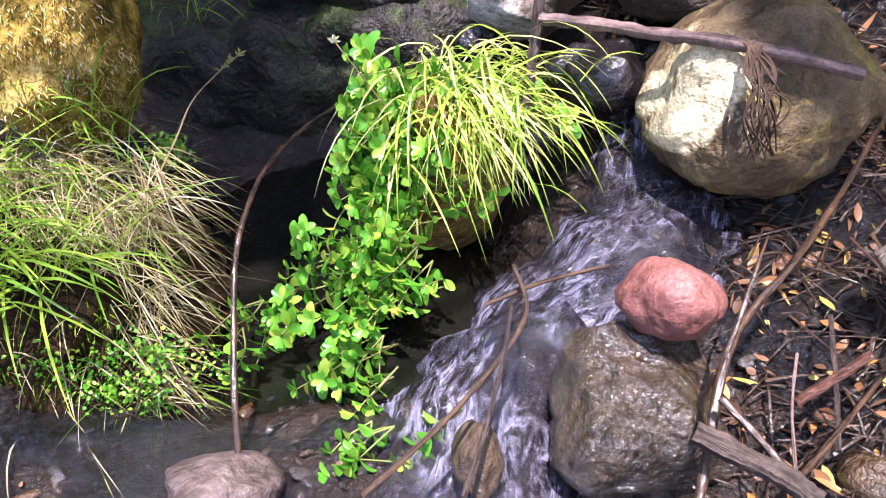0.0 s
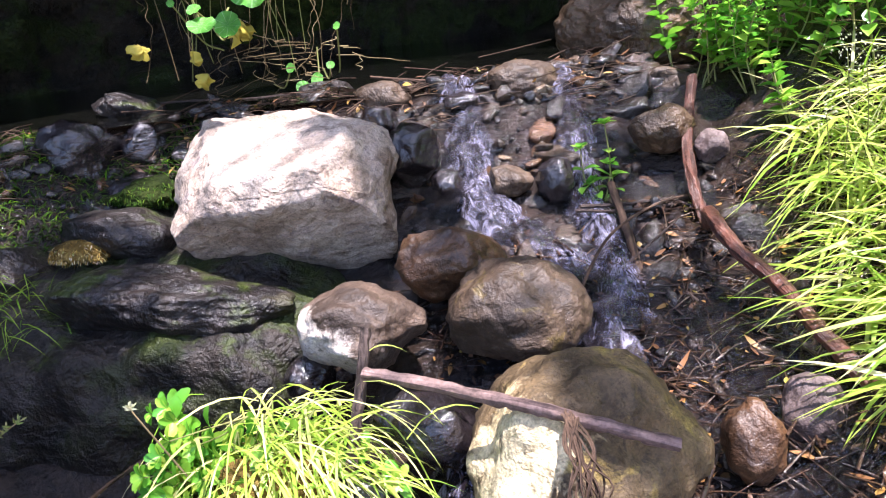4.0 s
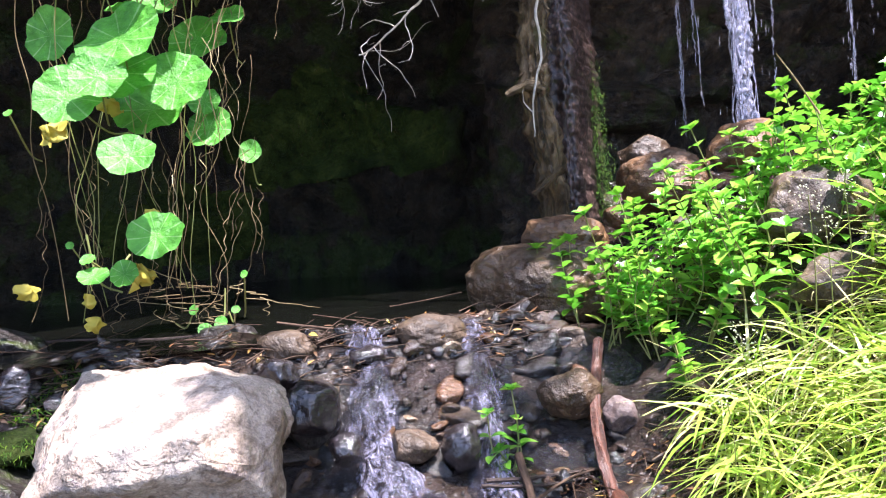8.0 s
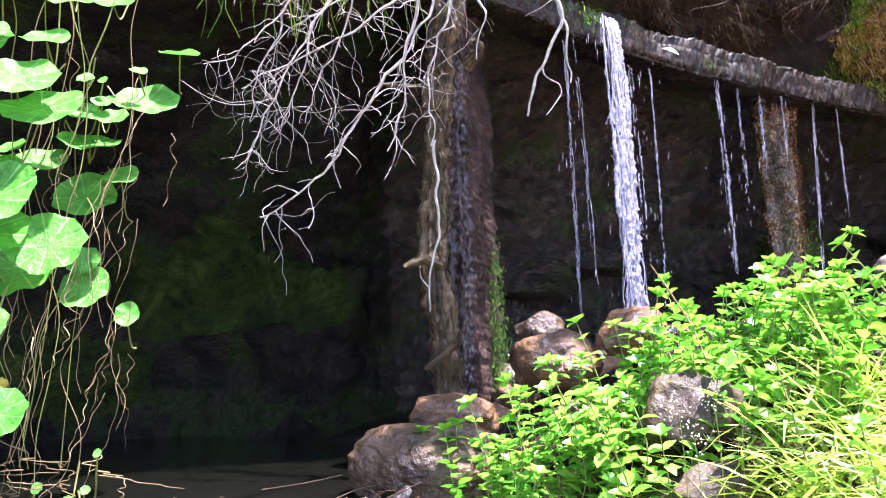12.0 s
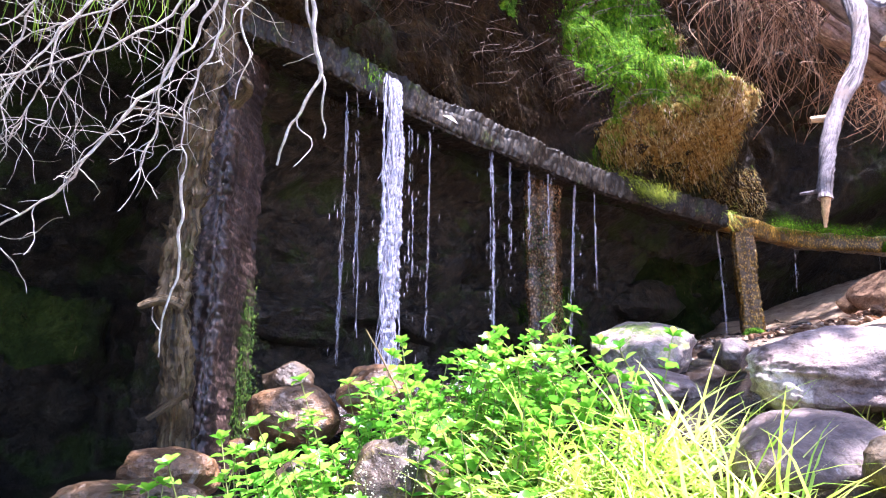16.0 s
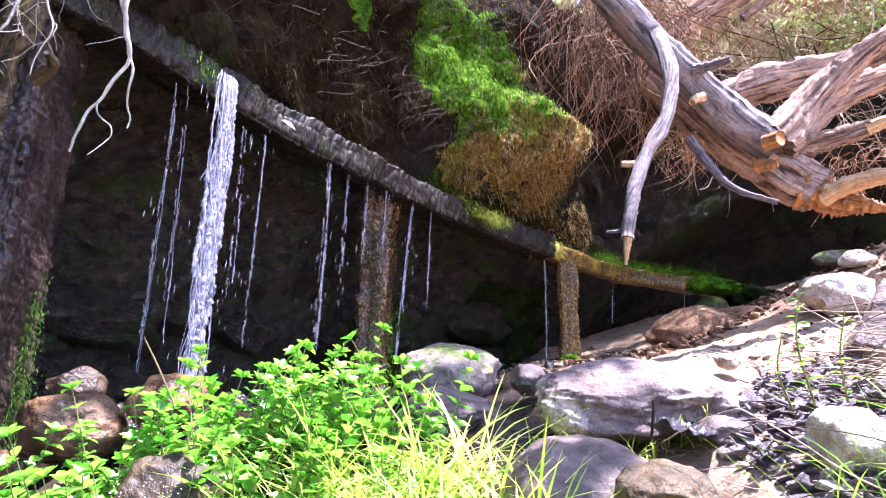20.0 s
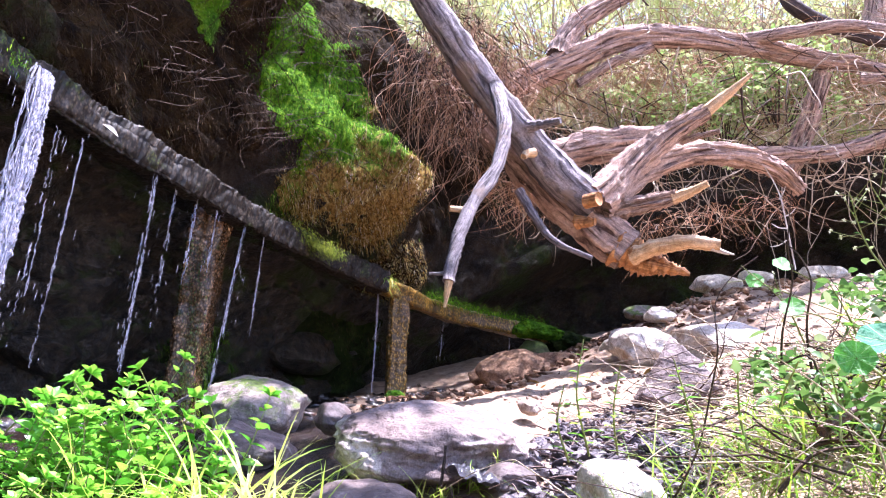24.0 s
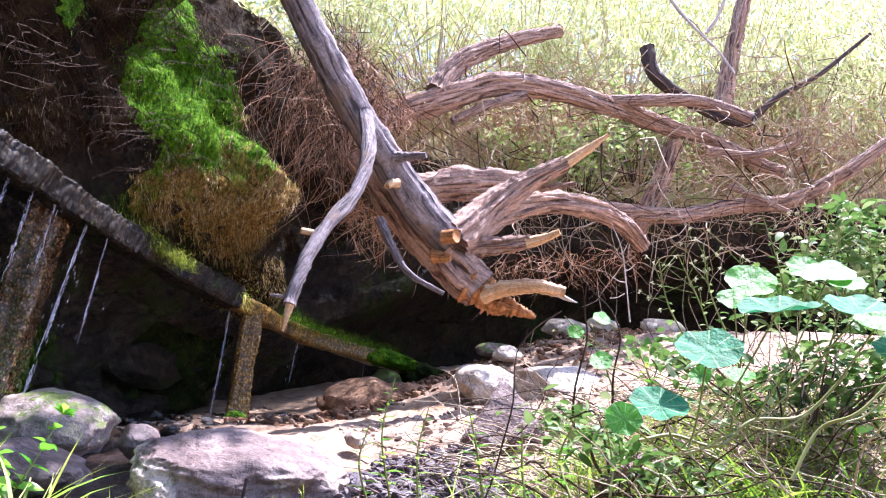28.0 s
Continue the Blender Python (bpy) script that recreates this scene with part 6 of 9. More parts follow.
moss_drape("hanging green moss high on the cliff", MOSS, (3.55, 3.7, 4.35), (0.16, 0.4), 0.08, 700, GRASS_DARK, 5)
moss_drape("orange brown moss high on the cliff", MOSS_BROWN, (2.35, 3.5, 3.75), (0.13, 0.2), 0.07, 260, STEM_DRY, 6)
moss_drape("green moss darkened for shade on the hollow's back wall", MOSS_SHADED, (0.6, 3.7, 1.6), (0.7, 0.35), 0.03, 300, EARTH_FUR, 7)
moss_drape("green moss darkened for shade low on the hollow's wall", MOSS_SHADED, (-0.2, 3.5, 1.1), (0.6, 0.25), 0.03, 200, EARTH_FUR, 8)
moss_drape("green moss darkened for shade in the far hollow", MOSS_SHADED, (6.3, 3.9, 2.3), (0.7, 0.45), 0.05, 1800, EARTH_FUR, 9, size=1.4)
moss_drape("olive moss clumps low in the spring's wall", MOSS_SHADED, (4.8, 3.9, 1.9), (0.45, 0.4), 0.05, 1500, MOSS_FUR, 16, size=1.4)
cushion("mossy_bank", "tall ochre mossy rock face above dry grass", MOSS_WALL, (-0.778, 1.263, 0.545), (0.13, 0.2, 0.21), (0, 8, 12), 92, 5000, GOLD_FUR, 0.03)
cushion("mossy_bank", "mossy earth bank under dry grass", MOSS_EARTH, (-0.98, 0.98, 0.14), (0.42, 0.34, 0.28), (0, 0, 10), 93, 3000, MOSS_FUR, 0.04)
def fuzz(label, pts, count, spread, length, seed, mat=MOSS_FUR):
    """Thin moss grown along a line on timber."""
    rr = random.Random(seed)
    path, sh = spline(pts, 20), Sheet()
    for k in range(count):
        t = rr.random()
        p = path[int(t * (len(path) - 1))] + Vector((rr.gauss(0, spread), rr.gauss(0, spread), rr.gauss(0, 0.03)))
        blade(sh, p, (rr.gauss(0, 0.5), -0.7 + rr.gauss(0, 0.3), rr.uniform(-0.9, 0.5)), rr.uniform(*length), rr.uniform(0.002, 0.005), 1.3, 3)
    sh.put("moss_strip", mat, base=tuple(pts[0]), label=label, category="moss", kind="stuff")


fuzz("green moss darkened for shade on the wet post's edge", [(1.66, 3.24, 1.75), (1.655, 3.17, 1.4), (1.64, 3.10, 1.05)], 2400, 0.026, (0.008, 0.03), 208, SHADED_FUR)
fuzz("sparse green moss darkened for shade low on the wet post", [(1.66, 3.18, 1.35), (1.62, 3.12, 1.05)], 500, 0.04, (0.008, 0.022), 218, SHADED_FUR)
fuzz("green moss on the middle post", [(3.951, 3.811, 2.683), (3.969, 3.801, 2.515), (3.968, 3.801, 2.265)], 900, 0.035, (0.01, 0.04), 209, SHADED_FUR)
fuzz("green moss low on the middle post", [(4.166, 3.680, 1.998), (4.172, 3.673, 1.756)], 300, 0.03, (0.01, 0.04), 219, SHADED_FUR)
fuzz("green moss darkened for shade down the middle post's edge", [(4.0, 3.72, 2.6), (4.02, 3.70, 2.0), (4.06, 3.69, 1.4)], 1500, 0.03, (0.01, 0.035), 223, SHADED_FUR)
fuzz("green algae at the middle post's foot", [(4.1, 3.70, 1.7), (4.2, 3.68, 1.3)], 1400, 0.06, (0.01, 0.04), 224, MOSS_FUR)
fuzz("yellow-green moss lying on the gutter beam, brightened for sun", [(4.700, 3.651, 3.068), (4.831, 3.482, 2.944), (4.948, 3.312, 2.864)], 3400, 0.05, (0.01, 0.045), 221, MOSS_SUNNY)
fuzz("green moss at the gutter's far end", [(6.4, 3.25, 2.93), (6.9, 3.14, 2.94), (7.3, 2.92, 2.95), (7.65, 2.55, 2.95)], 5200, 0.065, (0.015, 0.06), 222)
fuzz("green moss hanging from the gutter", [(2.170, 3.113, 2.898), (2.157, 3.108, 2.856)], 120, 0.03, (0.02, 0.05), 220)
cushion("moss_clump", "bright green moss at the far post's foot", MOSS, (5.969, 3.236, 1.886), (0.1, 0.06, 0.09), (0, 0, -50), 210, 120, GRASS_DARK)
cushion("moss_clump", "dim green moss swallowing the gutter's end", MOSS, (7.62, 2.62, 2.86), (0.30, 0.2, 0.10), (0, 0, -45), 214, 1400, MOSS_FUR, 0.05)
cushion("moss_clump", "dark moss mound behind the gutter's end", MOSS_SHADED, (7.95, 2.35, 2.80), (0.34, 0.24, 0.14), (0, 0, -45), 215, 900, SHADED_FUR, 0.05)
cushion("moss_clump", "moss cushion on the wet ledge", MOSS_SHADED, (-0.465, 2.153, 0.632), (0.11, 0.08, 0.04), (0, 0, 0), 211, 700, SHADED_FUR, 0.04)
cushion("moss_clump", "yellow moss cushion on the ledge", MOSS_BROWN, (-0.596, 1.957, 0.548), (0.075, 0.06, 0.03), (0, 0, 0), 212, 500, GOLD_FUR, 0.03)

# ---- bleached roots hanging over the pond ----
roots = thing("hanging_roots", (1.166, 2.664, 2.872), "spray of bleached bare roots hanging over the pond", "roots")
rnd = random.Random(77)


FINE = Sheet()


def root_spray(pts, r, kids, seed):
    """A bleached root with finer side roots along it."""
    rr = random.Random(seed)
    sh = Sheet()
    path = spline(pts, 8)
    path = [p + Vector((noise.noise(p * 14 + Vector((seed, 0, 0))), noise.noise(p * 14 + Vector((0, seed, 0))), noise.noise(p * 14 + Vector((0, 0, seed))))) * 0.022 + Vector((noise.noise(p * 4 + Vector((seed * 3, 0, 0))), noise.noise(p * 4 + Vector((0, seed * 3, 0))), 0.5 * noise.noise(p * 4 + Vector((0, 0, seed * 3))))) * 0.035 for p in path]
    tube(sh, path, r * 0.8, r * 0.3, 6, 0, 0.2, seed, False)
    for k in range(int(kids * 1.3)):
        p = path[rr.randrange(3, len(path) - 1)]
        L, v, q, line = rr.uniform(0.08, 0.34), Vector((rr.gauss(0, 0.8), rr.gauss(0, 0.5), rr.gauss(-0.5, 0.6))).normalized(), p.copy(), [p.copy()]
        for j in range(7):
            v = (v + Vector((rr.gauss(0, 0.3), rr.gauss(0, 0.26), rr.gauss(-0.1, 0.3)))).normalized()
            q = q + v * (L / 7)
            line.append(q.copy())
        tube(FINE, line, r * rr.uniform(0.13, 0.30), r * 0.09, 4, 3, 0, k, False)
        if k % 2:
            m = line[rr.randrange(3, 6)]
            w = m + Vector((rr.gauss(0, 0.04), rr.gauss(0, 0.03), rr.uniform(-0.07, 0.02)))
            tube(FINE, [m, m.lerp(w, 0.5) + Vector((rr.gauss(0, 0.01), 0, rr.gauss(0, 0.01))), w], r * 0.14, r * 0.07, 3, 3, 0, k, False)
    sh.put("root", TWIG_WHITE, roots)


for k, (pts, r, kids) in enumerate((([(1.107, 2.495, 2.763), (1.088, 2.547, 2.560), (0.995, 2.664, 2.253), (0.894, 2.790, 2.032), (0.755, 2.923, 1.846), (0.593, 3.048, 1.752)], 0.010, 16), ([(1.156, 2.480, 2.732), (1.008, 2.625, 2.520), (0.814, 2.780, 2.404), (0.630, 2.916, 2.329), (0.514, 3.006, 2.249)], 0.007, 18),
                                  ([(1.188, 2.457, 2.735), (1.121, 2.537, 2.504), (1.064, 2.606, 2.339), (1.058, 2.642, 2.160), (1.007, 2.722, 1.981)], 0.008, 18), ([(1.055, 2.555, 2.771), (0.885, 2.707, 2.596), (0.719, 2.836, 2.501), (0.590, 2.942, 2.389)], 0.006, 16), ([(0.976, 2.623, 2.771), (0.867, 2.751, 2.520), (0.804, 2.839, 2.294), (0.736, 2.933, 2.111)], 0.006, 16),
                                  ([(1.211, 2.419, 2.770), (1.166, 2.499, 2.526), (1.130, 2.541, 2.359), (1.128, 2.601, 2.126), (1.150, 2.618, 1.991)], 0.007, 12), ([(0.868, 2.719, 2.749), (0.755, 2.844, 2.517), (0.701, 2.940, 2.231), (0.672, 2.991, 2.110)], 0.006, 14), ([(1.284, 2.021, 2.604), (1.324, 2.043, 2.400), (1.354, 2.051, 2.281), (1.330, 2.112, 2.107), (1.283, 2.155, 1.964)], 0.011, 1),
                                  ([(1.277, 2.048, 2.614), (1.337, 2.051, 2.331), (1.376, 2.056, 2.196), (1.399, 2.071, 2.073)], 0.008, 1), ([(1.262, 2.332, 2.727), (1.227, 2.394, 2.527), (1.266, 2.359, 2.402), (1.238, 2.394, 2.241)], 0.006, 6), ([(1.152, 2.593, 1.986), (1.170, 2.632, 1.775), (1.170, 2.680, 1.582), (1.178, 2.722, 1.390)], 0.008, 1),
                                  ([(0.686, 2.857, 2.762), (0.626, 2.949, 2.513), (0.573, 3.021, 2.325), (0.537, 3.091, 2.144)], 0.006, 14), ([(0.898, 2.522, 2.698), (0.714, 2.666, 2.374), (0.582, 2.776, 2.092), (0.543, 2.823, 1.954)], 0.006, 16), ([(0.685, 2.647, 2.703), (0.633, 2.703, 2.498), (0.505, 2.788, 2.332), (0.368, 2.867, 2.269)], 0.005, 16))):
    root_spray(pts, r, kids, 300 + k)
FINE.put("root_hair", TWIG_WHITE, roots, kind="stuff")

# ---- nasturtium vine over the pond ----
vine = thing("nasturtium_vine", (-0.075, 2.314, 0.896), "hanging nasturtium vine with round sunlit leaves", "vine")
CAM_SIDE = Vector((-0.15, -0.85, 0.45))
# pixel x, pixel y, half width, how squarely it faces the camera, depth
LEAVES_A = [(83, 85, 46, 1.0, 1.95), (110, 195, 58, 0.9, 1.72), (165, 160, 48, 0.85, 1.7), (150, 515, 25, 0.5, 1.58), (140, 485, 14, 0.5, 1.6), (110, 458, 7, 1, 1.9), (378, 598, 12, 0.8, 2.2), (350, 610, 13, 0.6, 2.2), (405, 575, 8, 0.7, 2.15), (420, 512, 7, 0.8, 2.0), (330, 575, 9, 0.8, 2.2), (5, 222, 8, 0.8, 1.9)]
LEAVES_B = [(93, 77, 64, 0.68, 1.8), (140, 132, 62, 0.6, 1.84), (20, 15, 58, 0.8, 1.95), (18, 95, 60, 0.8, 1.98), (140, 8, 40, 0.6, 1.9), (30, -8, 42, 0.6, 1.75), (313, 118, 54, 0.62, 2.25), (210, 78, 15, 0.7, 2.1), (300, 63, 15, 0.6, 2.2), (240, 118, 17, 0.7, 2.1), (257, 145, 27, 0.62, 2.1), (240, 80, 8, 0.8, 2.1), (222, 193, 48, 0.42, 2.15), (205, 140, 32, 0.6, 2.15), (137, 225, 42, 0.55, 2.1), (85, 203, 26, 0.5, 2.05), (70, 228, 22, 0.5, 2.05), (217, 288, 52, 0.72, 2.2), (277, 250, 29, 0.6, 2.2), (60, 290, 76, 0.72, 1.74), (45, 345, 70, 0.8, 1.78), (160, 368, 62, 0.85, 1.8), (110, 410, 66, 0.85, 1.9), (218, 398, 27, 0.9, 2.15), (222, 445, 42, 0.75, 2.13), (296, 490, 21, 0.95, 2.2), (45, 505, 48, 0.8, 1.58), (85, 657, 51, 0.78, 1.60), (12, 730, 27, 0.8, 1.58), (370, 32, 34, 0.25, 2.3), (-60, 120, 60, 0.8, 1.9), (60, -90, 60, 0.7, 1.9), (180, -70, 50, 0.7, 2.0), (-30, -60, 60, 0.7, 1.9), (250, -60, 40, 0.6, 2.2)]
# camera eye, right, up and ahead, for placing leaves by pixel
EYE_A, SIDE_A, RISE_A, DEEP_A = (0.175, 0.249, 1.158), (0.966, -0.252, -0.052), (0.066, 0.045, 0.997), (0.249, 0.967, -0.061)
VINE_A = ((0.185, 0.254, 1.163), (0.966, -0.255, -0.042), (0.051, 0.028, 0.998), (0.253, 0.967, -0.040))
EYE_B, SIDE_B, RISE_B, DEEP_B = (0.244, 0.258, 1.247), (0.944, -0.329, -0.012), (-0.017, -0.085, 0.996), (0.329, 0.941, 0.086)


def at_pixel(base, side, rise, deep, x, y, d):
    """A point placed to fit the camera's view: x pixels across, y down, d metres deep."""
    return Vector(base) + (Vector(deep) + Vector(side) * ((x - 784) / 1262.0) - Vector(rise) * ((y - 441) / 1262.0)) * d


rnd = random.Random(9)
tips = []
for k, (x, y, r, face, d, v) in enumerate([(*a, VINE_A) for a in LEAVES_A] + [(*a, (EYE_B, SIDE_B, RISE_B, DEEP_B)) for a in LEAVES_B]):
    c = at_pixel(*v, x, y, d)
    n = Vector((-0.28, -0.95, -0.05)) * face + Vector((0.1, -0.1, 1.0)) * math.sqrt(1.0 - min(face, 0.99) ** 2) + Vector((rnd.gauss(0, 0.12), 0, rnd.gauss(0, 0.06)))
    sh = Sheet()
    round_leaf(sh, c, n, r * d / 1262.0 * 1.04, 500 + k)
    tips.append((c, sh.put("leaf", NAST, vine)))
for k, (x, y, r) in enumerate(((75, 248, 25), (235, 505, 27), (190, 203, 18), (36, 538, 18), (150, 605, 15), (252, 408, 13), (137, 560, 12))):
    sh = Sheet()
    round_leaf(sh, at_pixel(*VINE_A, x, y, 1.9), CAM_SIDE + Vector((rnd.gauss(0, 0.6), 0, rnd.gauss(0, 0.5))), r * 1.9 / 1262.0, 600 + k, cup=-0.7)
    sh.v = [tuple(Vector(p) + noise.noise_vector(Vector(p) * 55) * r * 0.0011) for p in sh.v]
    sh.put("wilted_leaf", NAST_OLD, vine, label="wilted yellow leaf")
for k, (c, owner) in enumerate(tips):
    sh = Sheet()
    b = c + Vector((rnd.gauss(0, 0.05), rnd.uniform(0.08, 0.2), rnd.uniform(-0.16, 0.1)))
    tube(sh, [c - CAM_SIDE * 0.004, c.lerp(b, 0.5) + Vector((0, 0.03, -0.04)), b], 0.0025, 0.0028, 5, 5, 0, k, False)
    sh.put("leaf_stalk", STEM, owner)


def wander(x, y, x1, y1, d, steps, curl):
    """A stem that strays sideways on its way down."""
    pts, dx, dd = [], 0.0, 0.0
    for j in range(steps + 1):
        t = j / steps
        dx, dd = 0.75 * dx + rnd.gauss(0, curl), 0.8 * dd + rnd.gauss(0, 0.012)
        pts.append(at_pixel(*VINE_A, x + (x1 - x) * t + dx, y + (y1 - y) * t, d + dd))
    return pts


for k in range(15):
    x1 = rnd.gauss(325, 22) if k % 2 else rnd.uniform(90, 250)
    sh = Sheet()
    tube(sh, wander(x1 + rnd.gauss(-40, 60), -320, x1, rnd.uniform(470, 610), rnd.uniform(1.92, 2.2), 9, 17), rnd.uniform(0.0014, 0.0028), 0.0011, 5, 5, 0, k, False)
    sh.put("stem", STEM if k % 3 else STEM_DRY, vine)
sh = Sheet()
for k in range(60):
    x, y0 = rnd.choice((rnd.uniform(50, 140), rnd.uniform(140, 280), rnd.gauss(300, 30), rnd.uniform(320, 440), rnd.uniform(400, 480))), rnd.uniform(-200, 420)
    L = rnd.uniform(60, 330)
    tube(sh, wander(x, y0, x + rnd.gauss(0, 40), min(y0 + L, 600), rnd.uniform(1.92, 2.25), 10, 7), rnd.uniform(0.0007, 0.0016), 0.0006, 4, 4, 0, k, False)
for k in range(34):
    x, y0 = rnd.gauss(330, 60), rnd.uniform(520, 600)
    tube(sh, wander(x, y0, x + rnd.gauss(0, 45), y0 + rnd.gauss(10, 25), rnd.uniform(2.0, 2.3), 6, 10), rnd.uniform(0.0008, 0.002), 0.0006, 4, 4, 0, k, False)
sh.put("vine_strings", STEM_DRY, base=(0.0, 2.3, 1.0), label="dry curling vine strings hanging beside the leaves", category="vines", kind="stuff")
strands("hanging_grass", "long green grass hanging from the overhang", GRASS_DARK, "grass", [((0.366, 2.915, 2.767), (1.105, 2.719, 2.908))], 90, (0.15, 0.42), 0.003, 32, 0.12, 0.08)

# ---- grass ----
def meadow(name, label, mat, corners, count, length, width, bend, seed, lean=(0, 0, 1), jitter=0.5, cat="grass", lift=0.0):
    """Blades over a quadrilateral patch of ground, as one sheet of stuff."""
    rnd = random.Random(seed)
    a, b, c, d = [Vector((*p, 0)) for p in corners]
    pts = []
    for i in range(count):
        u, v = rnd.random(), rnd.random()
        q = a.lerp(b, u).lerp(d.lerp(c, u), v)
        pts.append((q.x, q.y))
    zs = ground_z([p[0] for p in pts], [p[1] for p in pts], False)
    sh = Sheet()
    for (x, y), z in zip(pts, zs):
        w = Vector(lean) + Vector((rnd.gauss(0, jitter), rnd.gauss(0, jitter), rnd.gauss(0, jitter * 0.3)))
        blade(sh, (x, y, z - 0.01 + lift), w, rnd.uniform(*length), rnd.uniform(*width), rnd.uniform(*bend), 5, rnd.uniform(-0.8, 0.8))
    sh.put(name, mat, base=(*pts[0], float(zs[0])), label=label, category=cat, kind="stuff")


meadow("bank_grass", "thick sunlit yellow-green grass on the stream bank", GRASS, [(0.86, 0.9), (1.25, 0.75), (1.75, 1.35), (1.2, 1.75)], 3000, (0.10, 0.34), (0.005, 0.016), (0.5, 2.4), 51, (-0.1, -0.1, 0.9), 1.0)
meadow("bank_grass", "fresh green grass in the bank's turf", GRASS_DARK, [(0.86, 0.9), (1.25, 0.75), (1.75, 1.35), (1.2, 1.75)], 700, (0.10, 0.30), (0.004, 0.011), (0.4, 2.4), 60, (-0.2, -0.2, 0.8), 0.9)
meadow("bank_grass", "thick sunlit grass between mint and boulders", GRASS, [(1.2, 0.95), (1.75, 0.75), (2.15, 1.35), (1.7, 1.65)], 1900, (0.16, 0.40), (0.005, 0.015), (0.5, 2.0), 52, (-0.1, -0.25, 1.0), 0.65)
meadow("bank_grass", "dry straw blades among the bank grass", GRASS_DRY, [(0.95, 0.85), (1.4, 0.75), (1.9, 1.3), (1.35, 1.7)], 1500, (0.12, 0.36), (0.002, 0.007), (0.6, 2.6), 53, (-0.2, -0.2, 0.7), 0.9)
meadow("edge_grass", "short grass at the flat boulder's foot", GRASS, [(2.05, 1.1), (2.35, 0.75), (2.5, 0.8), (2.3, 1.25)], 240, (0.06, 0.15), (0.003, 0.006), (0.5, 1.6), 54, (-0.1, -0.2, 1.0))
meadow("left_grass", "green grass on the mossy bank", GRASS_DARK, [(-1.15, 0.75), (-0.72, 0.72), (-0.62, 1.05), (-1.1, 1.2)], 420, (0.12, 0.3), (0.004, 0.008), (0.6, 2.0), 55, (0.35, -0.3, 0.8), 0.5, lift=0.22)
meadow("weed_grass", "grass and weeds on the gravel slope", GRASS_DARK, [(1.45, -0.25), (2.3, -0.55), (2.9, 0.15), (1.9, 0.45)], 1500, (0.08, 0.28), (0.003, 0.007), (0.4, 1.8), 56, (0, 0, 1), 0.5)
meadow("dry_stems", "dry tangled stems on the weedy slope", STEM_DRY, [(1.6, -0.45), (2.6, -1.1), (3.4, -0.3), (2.2, 0.3)], 1900, (0.10, 0.45), (0.0015, 0.004), (0.6, 2.6), 57, (0, 0, 0.7), 0.9)

meadow("dry_stems", "brown dead stalks matted over the weedy slope", STEM_DRY, [(2.0, -0.9), (3.2, -1.3), (4.2, -0.1), (2.5, 0.25)], 2200, (0.10, 0.5), (0.0015, 0.0045), (0.4, 2.4), 71, (0, 0, 0.6), 0.9)
meadow("slope_litter", "dead brown leaves under the weeds", LITTER, [(1.9, -0.8), (3.2, -1.2), (4.2, -0.1), (2.4, 0.3)], 1300, (0.03, 0.08), (0.008, 0.02), (0.3, 1.6), 72, (0, 0, 0.2), 0.8, "leaf litter")
meadow("weed_grass", "green weeds pushing through dead stalks", GRASS_DARK, [(2.1, -0.8), (3.0, -1.1), (3.9, -0.1), (2.5, 0.2)], 1100, (0.08, 0.3), (0.004, 0.009), (0.4, 1.8), 73, (0, 0, 1), 0.6)
meadow("bank_grass", "broad blue-green grass blades on the bank", GRASS_DARK, [(0.95, 0.8), (1.35, 0.65), (2.0, 1.2), (1.5, 1.65)], 300, (0.20, 0.42), (0.009, 0.019), (0.6, 1.6), 59, (-0.2, -0.2, 1.0), 0.6)
# tuft that hangs over the stream, on its root mound
rnd = random.Random(61)
tuft = thing("grass_tuft", (-0.122, 1.093, 0.302), "bright yellow-green grass tuft drooping over the water", "grass tuft")
bm = rock_bm((0.13, 0.10, 0.20), 221, 2, 4)
bm.transform(pose(*(-0.139, 1.129, 0.268), 10, 15, 0))
part("root_mound", bm, MOSS_BROWN, tuft, "dark matted root mound")
sh = Sheet()
for i in range(460):
    c = Vector((-0.068, 1.132, 0.415)) + Vector((rnd.gauss(0, 0.06), rnd.gauss(0, 0.05), rnd.gauss(0, 0.04)))
    th = rnd.gauss(-0.9, 1.0)
    blade(sh, c, (math.cos(th) * 0.55, math.sin(th) * 0.55, rnd.uniform(0.1, 1.1)), rnd.uniform(0.08, 0.25), rnd.uniform(0.003, 0.0075), rnd.uniform(1.6, 4.2), 7, rnd.uniform(-0.5, 0.5))
sh.put("turf", GRASS, tuft, kind="stuff")


SPOON = ((0.0, 0.10), (0.25, 0.62), (0.55, 1.0), (0.85, 0.8), (1.0, 0.28))


